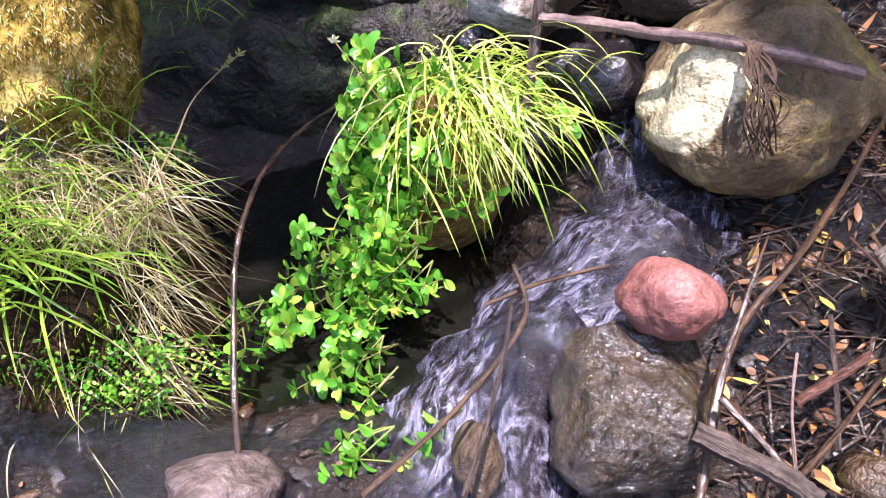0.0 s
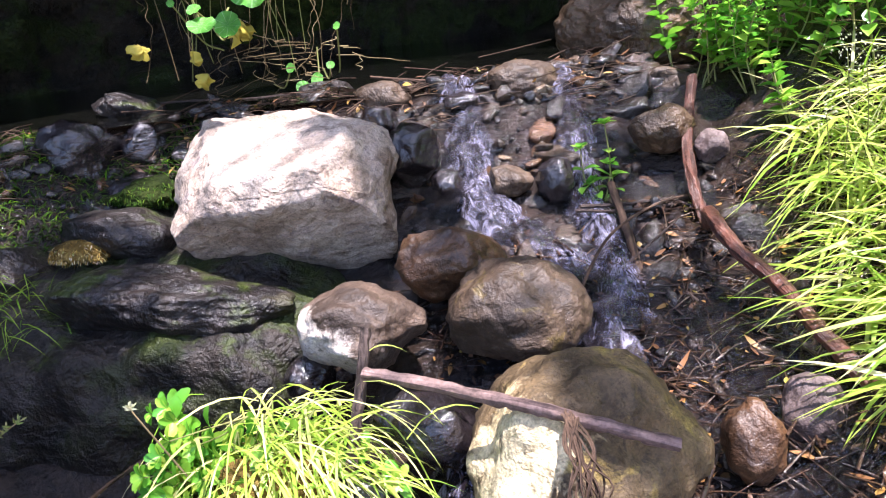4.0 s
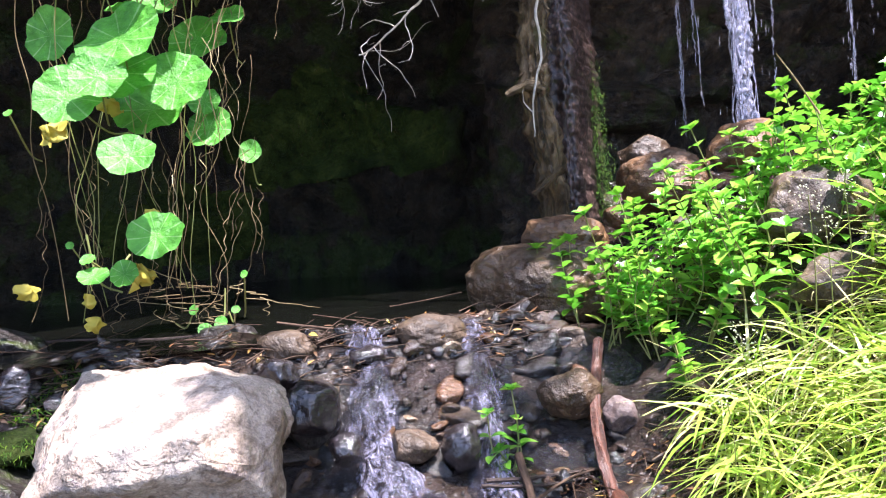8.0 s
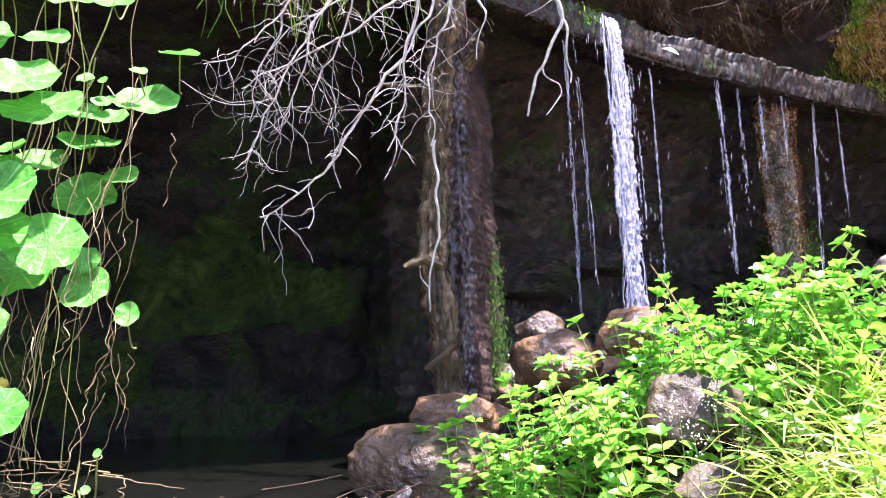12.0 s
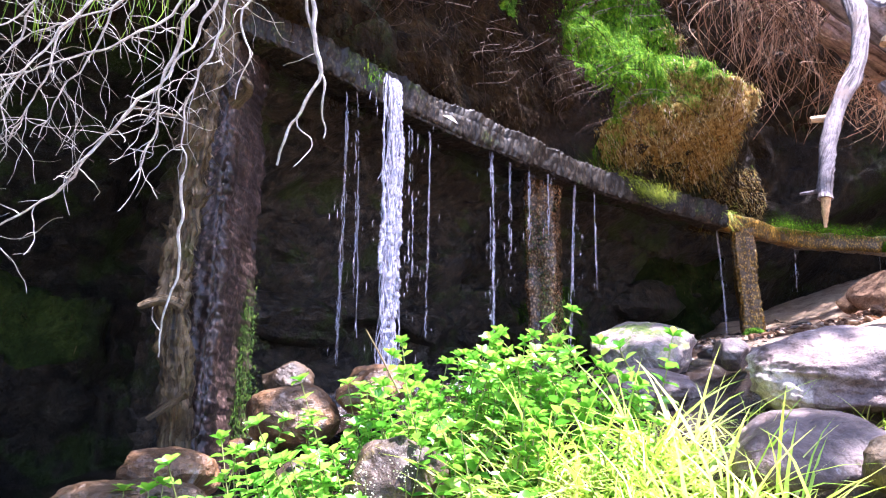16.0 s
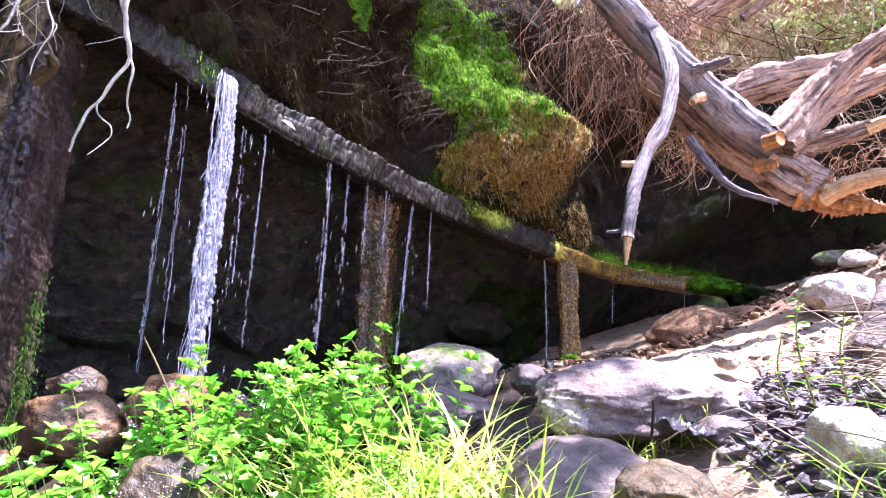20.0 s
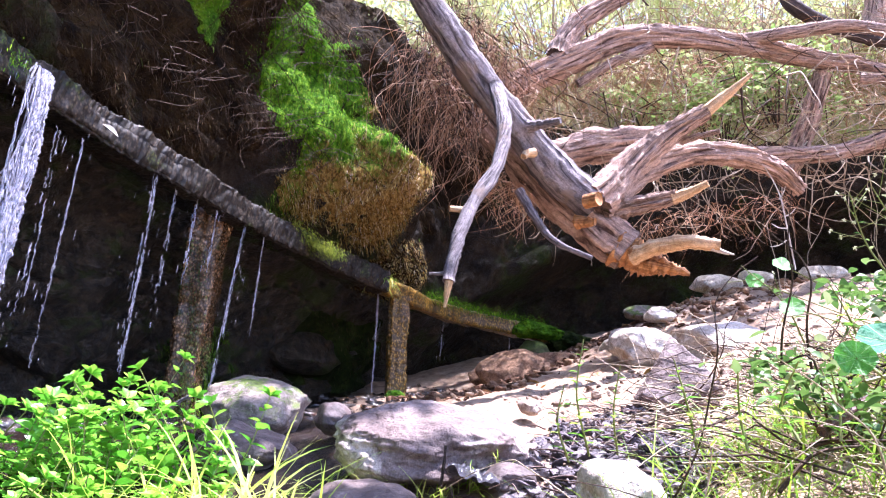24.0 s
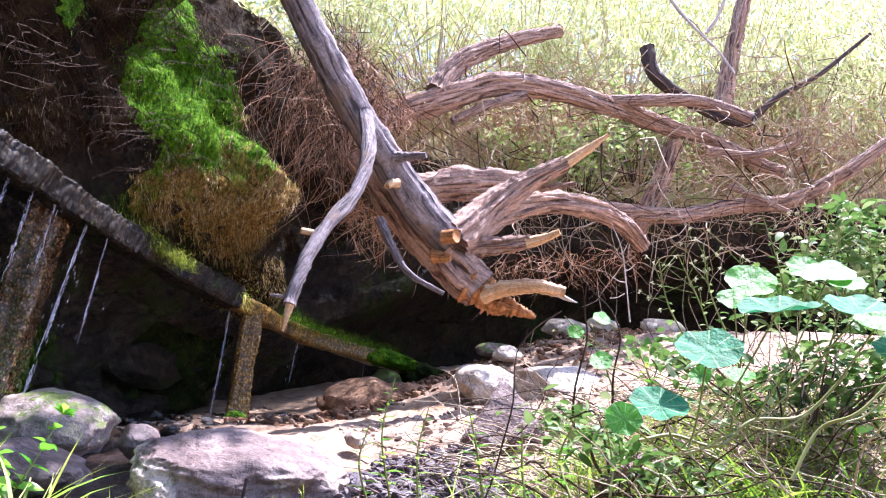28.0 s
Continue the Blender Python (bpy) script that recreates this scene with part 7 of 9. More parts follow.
def leafy_stem(sh_leaf, sh_stem, base, top, pairs, size, seed, wide=0.66, bow=0.25, thick=0.0026, shape=OVAL):
    """An upright stem with opposite leaves, larger below, a rosette at the tip."""
    rr = random.Random(seed)
    b, t = Vector(base), Vector(top)
    m = b.lerp(t, 0.5) + Vector((rr.gauss(0, bow), rr.gauss(0, bow), 0)) * (t - b).length * 0.4
    path = spline([b, m, t], 8)
    tube(sh_stem, path, thick, thick * 0.6, 5, 0, 0, seed, False)
    for i in range(pairs):
        k = min(int((0.18 + 0.82 * (i + 1) / pairs) * (len(path) - 1)), len(path) - 1)
        p, d = path[k], (path[k] - path[k - 1]).normalized()
        a = d.cross(Vector((math.cos(i * 1.57 + seed), math.sin(i * 1.57 + seed), 0.1))).normalized()
        s = size * (1.0 - 0.45 * i / pairs) * rr.uniform(0.8, 1.15)
        for sg in (-1, 1):
            leaf(sh_leaf, p, a * sg + d * rr.uniform(0.1, 0.6), d, s, s * wide, 0.18, rr.uniform(0.05, 0.4), shape)
    p, d = path[-1], (path[-1] - path[-2]).normalized()
    for j in range(5):
        th = j * 1.26 + seed
        a = d.cross(Vector((math.cos(th), math.sin(th), 0.3))).normalized()
        leaf(sh_leaf, p, a + d * 0.7, d, size * 0.6, size * 0.6 * wide, 0.2, 0.1, shape)


cress = thing("watercress", (-0.304, 0.817, 0.100), "bright watercress trailing down beside the cascade", "watercress")
CRESS = [(640, 300, 1.2), (575, 330, 1.2), (545, 400, 1.2), (520, 460, 1.18), (560, 470, 1.17), (600, 500, 1.15), (640, 340, 1.18), (700, 290, 1.2), (560, 560, 1.15), (500, 550, 1.16), (470, 590, 1.16), (440, 605, 1.17), (610, 600, 1.12), (660, 655, 1.1), (645, 660, 1.1),
         (540, 620, 1.15), (580, 640, 1.12), (400, 655, 1.16), (375, 690, 1.15), (410, 740, 1.12), (350, 770, 1.12), (440, 680, 1.14), (285, 740, 1.1), (290, 790, 1.08), (540, 740, 1.12), (520, 770, 1.1), (480, 800, 1.1), (460, 830, 1.08), (540, 830, 1.08), (550, 790, 1.1), (530, 860, 1.06), (860, 345, 1.2), (890, 330, 1.2), (830, 300, 1.22),
         (680, 380, 1.16), (620, 420, 1.16), (760, 300, 1.18), (740, 520, 1.15), (600, 560, 1.13), (500, 960, 1.0), (560, 970, 0.98), (530, 985, 0.97), (660, 940, 1.0)]
EYE_C, SIDE_C, RISE_C, DEEP_C = (0.017, 0.057, 0.993), (0.988, -0.045, -0.145), (0.144, 0.576, 0.805), (-0.047, 0.816, -0.575)
CRESS += [(rnd.gauss(640, 50), rnd.gauss(330, 45), 1.19) for k in range(22)] + [(rnd.gauss(600, 45), rnd.gauss(370, 50), 1.16) for k in range(16)] + [(rnd.gauss(590, 50), rnd.gauss(440, 60), 1.16) for k in range(20)] + [(rnd.gauss(545, 50), rnd.gauss(660, 80), 1.12) for k in range(18)]
sl, ss = Sheet(), Sheet()
for k, (x, y, d) in enumerate(CRESS):
    t = at_pixel(EYE_C, SIDE_C, RISE_C, DEEP_C, x, y, d)
    b = t + Vector((rnd.uniform(0.0, 0.09), rnd.uniform(0.02, 0.07), rnd.uniform(-0.07, 0.05)))
    for j in range(2 if k < 40 else 3):
        o = Vector((rnd.gauss(0, 0.018), rnd.gauss(0, 0.015), rnd.gauss(0, 0.015)))
        leafy_stem(sl, ss, b, t + o, 3, rnd.uniform(0.024, 0.040), 700 + 3 * k + j, 0.60, 0.25, 0.0017, SPOON)
sl.put("foliage", CRESS_LEAF, cress, kind="stuff")
ss.put("stalk", STEM, cress, kind="stuff")

meadow("shore_moss", "dim olive moss over the shore beside the pale boulder", SHADED_FUR, [(-1.0, 1.7), (-0.28, 1.75), (-0.3, 2.36), (-1.0, 2.4)], 6500, (0.012, 0.05), (0.003, 0.007), (0.4, 2.2), 74, (0, -0.2, 0.8), 0.7, "moss", 0.012)
meadow("shore_moss", "yellowish moss tips on the dark shore", MOSS_FUR, [(-0.9, 1.9), (-0.3, 2.0), (-0.35, 2.3), (-0.9, 2.3)], 900, (0.012, 0.04), (0.002, 0.005), (0.4, 2.2), 75, (0, -0.2, 0.8), 0.7, "moss", 0.02)
# grass sprouting from the wet ledge
for k, at in enumerate([(-0.735, 1.835, 0.495), (-0.695, 1.762, 0.445), (-0.861, 2.013, 0.542), (-0.538, 2.227, 0.564), (-0.429, 2.409, 0.61)]):
    rr = random.Random(330 + k)
    clump = thing("ledge_grass", at, "thin green grass clump growing on the wet ledge", "grass tuft", "grass of the ledge")
    sh = Sheet()
    for i in range(70 if k < 3 else 26):
        blade(sh, Vector(at) + Vector((rr.gauss(0, 0.05), rr.gauss(0, 0.03), rr.gauss(0, 0.02))), (rr.gauss(0.1, 0.5), rr.gauss(-0.3, 0.4), rr.uniform(0.3, 1.0)), rr.uniform(0.05, 0.17), rr.uniform(0.0025, 0.005), rr.uniform(0.4, 2.6), 5, rr.uniform(-0.6, 0.6))
    sh.put("turf", GRASS_DARK, clump, kind="stuff")

# dry grass spilling down the mossy bank
dry = thing("dry_grass_clump", (-0.685, 0.985, 0.433), "pale dry grass clump spilling down the mossy bank", "dry grass")
sh = Sheet()
EYE_0, SIDE_0, RISE_0, DEEP_0 = (-0.009, 0.030, 0.979), (0.986, -0.002, -0.166), (0.130, 0.634, 0.763), (-0.104, 0.774, -0.625)
for i in range(2900):
    x, y = rnd.uniform(-60, 290), rnd.uniform(260, 780)
    c = at_pixel(EYE_0, SIDE_0, RISE_0, DEEP_0, x, y, 1.2 + rnd.gauss(0, 0.04))
    blade(sh, c, (rnd.gauss(0.25, 1.0), rnd.gauss(-0.4, 0.6), rnd.uniform(-0.9, 0.9)), rnd.uniform(0.05, 0.22), rnd.uniform(0.0012, 0.0036), rnd.uniform(0.4, 3.4), 6, rnd.uniform(-0.8, 0.8))
sh.put("turf", GRASS_DRY, dry, kind="stuff")
sh = Sheet()
for i in range(260):
    x, y = rnd.uniform(-60, 230), rnd.uniform(150, 430)
    if i % 3 == 0:
        x, y = rnd.uniform(20, 350), rnd.uniform(620, 780)
    c = at_pixel(EYE_0, SIDE_0, RISE_0, DEEP_0, x, y, 1.22 + rnd.gauss(0, 0.03))
    blade(sh, c, (rnd.gauss(0.25, 0.4), rnd.gauss(-0.35, 0.3), rnd.uniform(0.3, 1.0)), rnd.uniform(0.08, 0.22), rnd.uniform(0.003, 0.006), rnd.uniform(0.5, 2.0), 5, rnd.uniform(-0.8, 0.8))
sh.put("green_turf", GRASS_DARK, dry, kind="stuff")

# seed heads
for nm, pts, head in (("seed_stalk", [(-0.192, 1.066, 0.452), (-0.216, 1.069, 0.507), (-0.241, 1.078, 0.555), (-0.248, 1.086, 0.566)], 16), ("seed_stalk", [(-0.577, 0.985, 0.415), (-0.532, 1.031, 0.465), (-0.497, 1.071, 0.509), (-0.450, 1.100, 0.537), (-0.410, 1.120, 0.555)], 26)):
    ob = thing(nm, pts[0], "thin grass stalk with a feathery seed head", "grass stalk")
    sh = Sheet()
    tube(sh, pts, 0.0016, 0.0009, 5, 6, 0, 1, False)
    sh.put("stalk", STEM_DRY, ob)
    sh = Sheet()
    path = spline(pts, 8)
    for i in range(head):
        p = path[-1 - (i % max(3, head // 3))]
        leaf(sh, p, (rnd.gauss(0, 0.7), rnd.gauss(0, 0.5), rnd.uniform(-0.1, 0.9)), (0, -1, 0.2), rnd.uniform(0.006, 0.013), 0.003)
    sh.put("seed_head", FLOWER if head < 20 else STEM, ob)

# grass rooted on the gutter, and a pale leaf stuck to it
rnd = random.Random(64)
clump = thing("gutter_grass", (5.777, 3.427, 2.906), "small green grass clump growing from the gutter", "grass tuft")
sh = Sheet()
for i in range(60):
    blade(sh, Vector((5.744, 3.391, 2.894)) + Vector((rnd.gauss(0, 0.03), rnd.gauss(0, 0.03), 0)), (rnd.gauss(0, 0.5), rnd.gauss(-0.3, 0.4), rnd.uniform(0.2, 1)), rnd.uniform(0.1, 0.28), rnd.uniform(0.006, 0.010), rnd.uniform(1.5, 3.4), 6, rnd.uniform(-0.5, 0.5))
sh.put("turf", GRASS, clump, kind="stuff")
sh = Sheet()
leaf(sh, (2.780, 3.333, 2.906), Vector((2.854, 3.220, 2.847)) - Vector((2.780, 3.333, 2.906)), (-0.3, -0.8, 0.5), 0.10, 0.034, 0.3, 0.2)
sh.put("pale_leaf", TWIG_WHITE, base=(2.780, 3.333, 2.906), label="bleached dead leaf stuck on the gutter", category="leaf")
# dead twigs over the slaty chips
sh = Sheet()
for i in range(150):
    x, y = rnd.uniform(1.9, 3.6), rnd.uniform(0.2, 1.0)
    p = Vector((x, y, ground_z(x, y) + 0.012))
    th, L = rnd.uniform(0, 3.14), rnd.uniform(0.04, 0.16) + 0.3 * rnd.random() ** 5
    v = Vector((math.cos(th), math.sin(th), rnd.gauss(0.05, 0.12))) * L
    tube(sh, [p - v * 0.5, p + Vector((0, 0, rnd.uniform(0, 0.02))), p + v * 0.5], rnd.uniform(0.0015, 0.005), 0.0012, 5, 3, 0.1, i, False)
sh.put("twig_litter", TWIG_PINK, base=(2.6, 0.6, 1.4), label="dry purplish twigs strewn over the gravel", category="twigs", kind="stuff")

# ---- mint ----
def mint_plant(height, pairs, size, seed):
    ob = thing("mint_plant", (0, 0, 0), "bushy green mint plant with paired oval leaves", "mint plant", "mint along the bank")
    sl, ss = Sheet(), Sheet()
    rr = random.Random(seed)
    for j in range(rr.choice((3, 4, 4))):
        th = rr.uniform(0, 6.28)
        b = Vector((math.cos(th), math.sin(th), 0)) * 0.025
        t = Vector((math.cos(th) * 0.3, math.sin(th) * 0.3, 1)) * height * rr.uniform(0.65, 1.0)
        t += Vector((rr.gauss(0, 0.06), rr.gauss(0, 0.06), 0)) * height * 2
        leafy_stem(sl, ss, b, t, pairs, size, seed * 10 + j)
    sl.put("foliage", MINT, ob, kind="stuff")
    ss.put("stalk", STEM, ob, kind="stuff")
    return ob


PLANTS = [mint_plant(0.28, 6, 0.060, 1), mint_plant(0.36, 8, 0.062, 2), mint_plant(0.22, 5, 0.052, 3), mint_plant(0.32, 7, 0.066, 4), mint_plant(0.18, 4, 0.05, 5)]
# rows of plan positions: the fringe by the water, the patch below the fall, the crest beside the grass
spots = [(1.2, 1.95), (1.3, 2.05), (1.28, 1.86), (1.36, 2.2), (1.46, 2.26), (1.3, 2.3), (1.4, 2.0), (1.5, 2.1), (1.56, 2.28), (1.38, 1.86)]
spots += [(1.62, 2.18), (1.7, 2.05), (1.6, 1.95), (1.75, 1.9), (1.85, 2.0), (1.82, 1.82), (1.95, 1.85), (1.9, 1.7), (2.0, 1.72), (1.78, 1.68), (1.66, 1.8), (2.05, 1.58), (2.1, 1.75), (1.95, 1.55), (1.84, 1.55), (1.7, 1.55), (2.15, 1.5), (2.02, 1.4), (1.86, 1.38)]
spots += [(1.48, 1.95), (1.45, 1.75), (1.34, 1.68), (1.6, 1.62), (1.54, 1.48), (1.66, 1.38), (1.74, 1.24), (1.5, 1.3), (1.6, 2.4), (1.75, 2.25), (1.9, 2.2), (2.05, 2.0), (2.2, 1.9)]
rr = random.Random(88)
first = set()
for i, (x, y) in enumerate(spots):
    k = i % len(PLANTS)
    m = pose(x, y, ground_z(x, y, False) - 0.01, rr.gauss(0, 8), rr.gauss(0, 8), rr.uniform(0, 360))
    if k in first:
        copy_thing(PLANTS[k], m)
    else:
        PLANTS[k].matrix_basis = m
        first.add(k)
for i in range(44):
    u, v = rr.random(), rr.random()
    x, y = (1.0 + 0.95 * u + rr.gauss(0, 0.05), 2.12 - 0.35 * u + rr.gauss(0, 0.16)) if i % 2 else (1.5 + 0.7 * u, 2.05 - 0.65 * v + rr.gauss(0, 0.05))
    copy_thing(PLANTS[rr.randrange(5)], pose(x, y, ground_z(x, y, False) - 0.01, rr.gauss(0, 10), rr.gauss(0, 10), rr.uniform(0, 360)))
sprig = thing("sprig", (0.728, 1.847, 0.530), "yellow-green sprig growing from a stick in the trickle", "sprig")
sl, ss = Sheet(), Sheet()
for k, (x, y, x1, y1) in enumerate(((905, 860, 905, 690), (905, 860, 862, 735), (905, 850, 915, 765), (905, 860, 885, 800))):
    leafy_stem(sl, ss, at_pixel(EYE_A, SIDE_A, RISE_A, DEEP_A, x, y, 1.72), at_pixel(EYE_A, SIDE_A, RISE_A, DEEP_A, x1, y1, 1.72), 3, 0.046, 900 + k)
sl.put("foliage", MINT, sprig, kind="stuff")
ss.put("stalk", STEM, sprig, kind="stuff")

# flower heads in the bank grass
for k, (x, y, d) in enumerate(((1430, 345, 1.45), (1460, 390, 1.42), (1495, 330, 1.5), (1310, 590, 1.4), (1345, 620, 1.35), (1285, 700, 1.35))):
    c = at_pixel(EYE_A, SIDE_A, RISE_A, DEEP_A, x, y, d)
    ob = thing("flower_spray", (c.x, c.y, ground_z(c.x, c.y, False)), "frothy cream flower spray on a thin stalk", "wild flower", "cream flowers of the bank")
    sh = Sheet()
    b = Vector((c.x + 0.03, c.y + 0.02, ground_z(c.x, c.y, False)))
    tube(sh, [b, b.lerp(c, 0.6) + Vector((0.01, 0, 0)), c], 0.0015, 0.001, 4, 4, 0, k, False)
    sh.put("stalk", STEM, ob)
    sh = Sheet()
    for i in range(45):
        p = c + Vector((rnd.gauss(0, 0.018), rnd.gauss(0, 0.015), rnd.gauss(0, 0.02)))
        leaf(sh, p, (rnd.gauss(0, 1), rnd.gauss(0, 1), rnd.gauss(0.4, 1)), (0.1, -0.8, 0.5), 0.0045, 0.0035)
    sh.put("blossom", FLOWER, ob, kind="stuff")

# ---- sticks ----
def stick(label, pts, r0, r1, mat, seed, lump=0.3, name="stick", sides=9):
    sh = Sheet()
    k = 0.62 if r0 < 0.0105 else 0.85
    tube(sh, pts, r0 * k, r1 * k, sides, 9, lump, seed)
    return sh.put(name, mat, base=tuple(pts[0]), label=label, category="stick")


stick("arched dark branch standing in the pool", [(-0.443, 0.630, 0.161), (-0.445, 0.700, 0.217), (-0.449, 0.791, 0.266), (-0.451, 0.881, 0.314), (-0.444, 0.958, 0.344), (-0.418, 1.061, 0.371), (-0.363, 1.177, 0.378), (-0.260, 1.314, 0.371)], 0.0082, 0.0065, TWIG_WET, 1, 0.25)
stick("pale stick lying across the tan boulder", [(0.077, 1.159, 0.515), (0.161, 1.097, 0.516), (0.238, 1.043, 0.510), (0.304, 0.975, 0.518), (0.384, 0.928, 0.503), (0.467, 0.898, 0.477)], 0.012, 0.011, TWIG_PINK, 2, 0.35)
stick("dark upright stake between grass tuft and boulder", [(0.087, 1.233, 0.556), (0.067, 1.179, 0.485), (0.045, 1.129, 0.421), (0.027, 1.083, 0.368)], 0.011, 0.012, BARK_DARK, 3)
fibre = thing("fibre_bundle", (0.330, 0.932, 0.526), "frayed brown fibre bundle hanging over the tan boulder", "plant fibre")
for k in range(16):
    sh = Sheet()
    j = [rnd.gauss(0, 0.005) for i in range(8)]
    pts = [Vector(p) + Vector((j[i] * (1 + i), j[i + 4], 0)) for i, p in enumerate([(0.331, 0.938, 0.527), (0.327, 0.885, 0.507), (0.325, 0.851, 0.469), (0.320, 0.836, 0.413)])]
    tube(sh, pts, 0.0022, 0.0012, 4, 5, 0.2, k, False)
    sh.put("fibre", TWIG_BROWN, fibre)
stick("long red-brown wet branch leaning on the grassy bank", [(1.069, 2.046, 0.762), (0.975, 1.888, 0.644), (0.910, 1.730, 0.561), (0.880, 1.600, 0.50), (0.833, 1.503, 0.561), (0.820, 1.378, 0.527), (0.839, 1.262, 0.495), (0.835, 1.121, 0.455), (0.843, 1.017, 0.421)], 0.016, 0.018, BARK_RED, 5)
stick("thin bowed stick over the trickle", [(0.475, 1.377, 0.411), (0.534, 1.458, 0.465), (0.639, 1.571, 0.521), (0.799, 1.696, 0.532), (0.951, 1.766, 0.523)], 0.006, 0.005, TWIG_BROWN, 6)
stick("broken stick standing in the trickle", [(0.727, 1.791, 0.570), (0.715, 1.651, 0.479), (0.696, 1.539, 0.411)], 0.012, 0.011, TWIG_BROWN, 7)
stick("bundle of dark wet sticks across the trickle", [(0.630, 1.743, 0.540), (0.741, 1.758, 0.524), (0.895, 1.776, 0.514), (1.043, 1.794, 0.501)], 0.008, 0.007, BARK_DARK, 8)
stick("dark wet stick across the trickle", [(0.614, 1.725, 0.537), (0.745, 1.735, 0.514), (0.894, 1.744, 0.510)], 0.006, 0.006, BARK_DARK, 9)
stick("thin dark stick leaning over wet stones", [(0.584, 1.560, 0.402), (0.673, 1.571, 0.446), (0.816, 1.616, 0.516)], 0.005, 0.004, BARK_DARK, 10)
stick("long thin reed lying over the cascade", [(-0.218, 0.473, 0.282), (-0.155, 0.533, 0.282), (-0.085, 0.601, 0.290), (-0.011, 0.708, 0.299), (-0.018, 0.789, 0.320)], 0.006, 0.005, TWIG_BROWN, 11)
stick("thin dark reed leaning over the cascade", [(-0.106, 0.472, 0.263), (-0.078, 0.541, 0.279), (-0.046, 0.623, 0.311), (-0.027, 0.703, 0.327)], 0.006, 0.004, BARK_DARK, 12)
stick("thin brown stick over the shallow water", [(-0.065, 0.754, 0.284), (0.018, 0.774, 0.295), (0.115, 0.789, 0.297)], 0.005, 0.004, TWIG_BROWN, 13)
stick("long forked branch lying over wet litter", [(0.148, 0.453, 0.229), (0.195, 0.557, 0.286), (0.243, 0.635, 0.310), (0.328, 0.712, 0.328), (0.440, 0.837, 0.335), (0.551, 0.968, 0.367)], 0.010, 0.007, TWIG_WET, 14)
stick("thin fork of the long branch", [(0.212, 0.595, 0.298), (0.242, 0.636, 0.328), (0.283, 0.702, 0.354), (0.304, 0.735, 0.360)], 0.006, 0.003, TWIG_WET, 15)
stick("thick grey blunt stick in the mud", [(0.149, 0.494, 0.311), (0.188, 0.474, 0.296), (0.228, 0.454, 0.280), (0.258, 0.424, 0.270)], 0.016, 0.015, BARK_DARK, 16)
stick("knotty brown twig over the blunt stick", [(0.188, 0.529, 0.317), (0.211, 0.496, 0.303), (0.235, 0.457, 0.283), (0.252, 0.424, 0.271)], 0.008, 0.007, TWIG_WET, 17)
stick("straight pale twig standing in litter", [(0.299, 0.601, 0.291), (0.271, 0.536, 0.279), (0.255, 0.471, 0.249)], 0.003, 0.003, TWIG_PINK, 18)
stick("brown twig slanting through litter", [(0.252, 0.461, 0.253), (0.316, 0.516, 0.247), (0.409, 0.600, 0.239)], 0.006, 0.005, TWIG_WET, 19)
stick("reddish twig slanting through litter", [(0.288, 0.564, 0.246), (0.349, 0.596, 0.244), (0.402, 0.626, 0.241)], 0.010, 0.009, BARK_RED, 20)
stick("dark twig in the litter", [(0.377, 0.686, 0.255), (0.348, 0.591, 0.238), (0.316, 0.504, 0.231)], 0.005, 0.005, BARK_DARK, 21)
stick("dark twig lying at the pond's edge", [(-0.583, 2.594, 0.810), (-0.402, 2.600, 0.812), (-0.145, 2.584, 0.794), (0.126, 2.515, 0.806)], 0.007, 0.005, BARK_DARK, 22)
stick("brown stick across the pond's outlet", [(0.212, 2.494, 0.824), (0.329, 2.463, 0.804), (0.463, 2.427, 0.784)], 0.008, 0.007, TWIG_BROWN, 23)
stick("thin stick over the pond", [(0.569, 2.507, 0.842), (0.694, 2.476, 0.859), (0.811, 2.498, 0.871)], 0.003, 0.003, TWIG_BROWN, 24)
stick("bent grey stick beside the middle post", [(2.752, 2.580, 1.391), (2.818, 2.478, 1.464), (2.852, 2.414, 1.532), (2.875, 2.377, 1.560)], 0.012, 0.009, BARK_GREY, 25)
stick("short dark stake before the flat boulder", [(2.275, 0.872, 1.341), (2.267, 0.865, 1.389), (2.256, 0.859, 1.439)], 0.007, 0.006, BARK_DARK, 26)
stick("dry orange reed in the bank grass", [(1.431, 1.620, 1.322), (1.387, 1.642, 1.404), (1.351, 1.661, 1.467)], 0.004, 0.002, STEM_DRY, 27)
stick("thick dry stem lying in the weeds", [(2.057, 0.032, 1.521), (2.112, -0.014, 1.562), (2.167, -0.063, 1.606)], 0.012, 0.011, BARK_RED, 28)
stick("bare dry stalk standing on the slope", [(4.848, 0.110, 2.653), (4.754, 0.142, 2.865), (4.672, 0.177, 3.046), (4.600, 0.241, 3.176)], 0.008, 0.004, TWIG_WHITE, 29)
for k, (x, y, x1, y1) in enumerate(((1105, 480, 1125, 468), (1106, 520, 1080, 528), (1100, 450, 1112, 430), (1108, 500, 1085, 490))):
    stick("side twig of the dry stalk", [at_pixel((0.664, -0.061, 1.426), (0.258, -0.954, 0.152), (-0.376, 0.045, 0.926), (0.890, 0.296, 0.347), x, y, 4.2), at_pixel((0.664, -0.061, 1.426), (0.258, -0.954, 0.152), (-0.376, 0.045, 0.926), (0.890, 0.296, 0.347), (x + x1) / 2, (y + y1) / 2 + 3, 4.2), at_pixel((0.664, -0.061, 1.426), (0.258, -0.954, 0.152), (-0.376, 0.045, 0.926), (0.890, 0.296, 0.347), x1, y1, 4.2)], 0.006, 0.003, TWIG_WHITE, 30 + k)

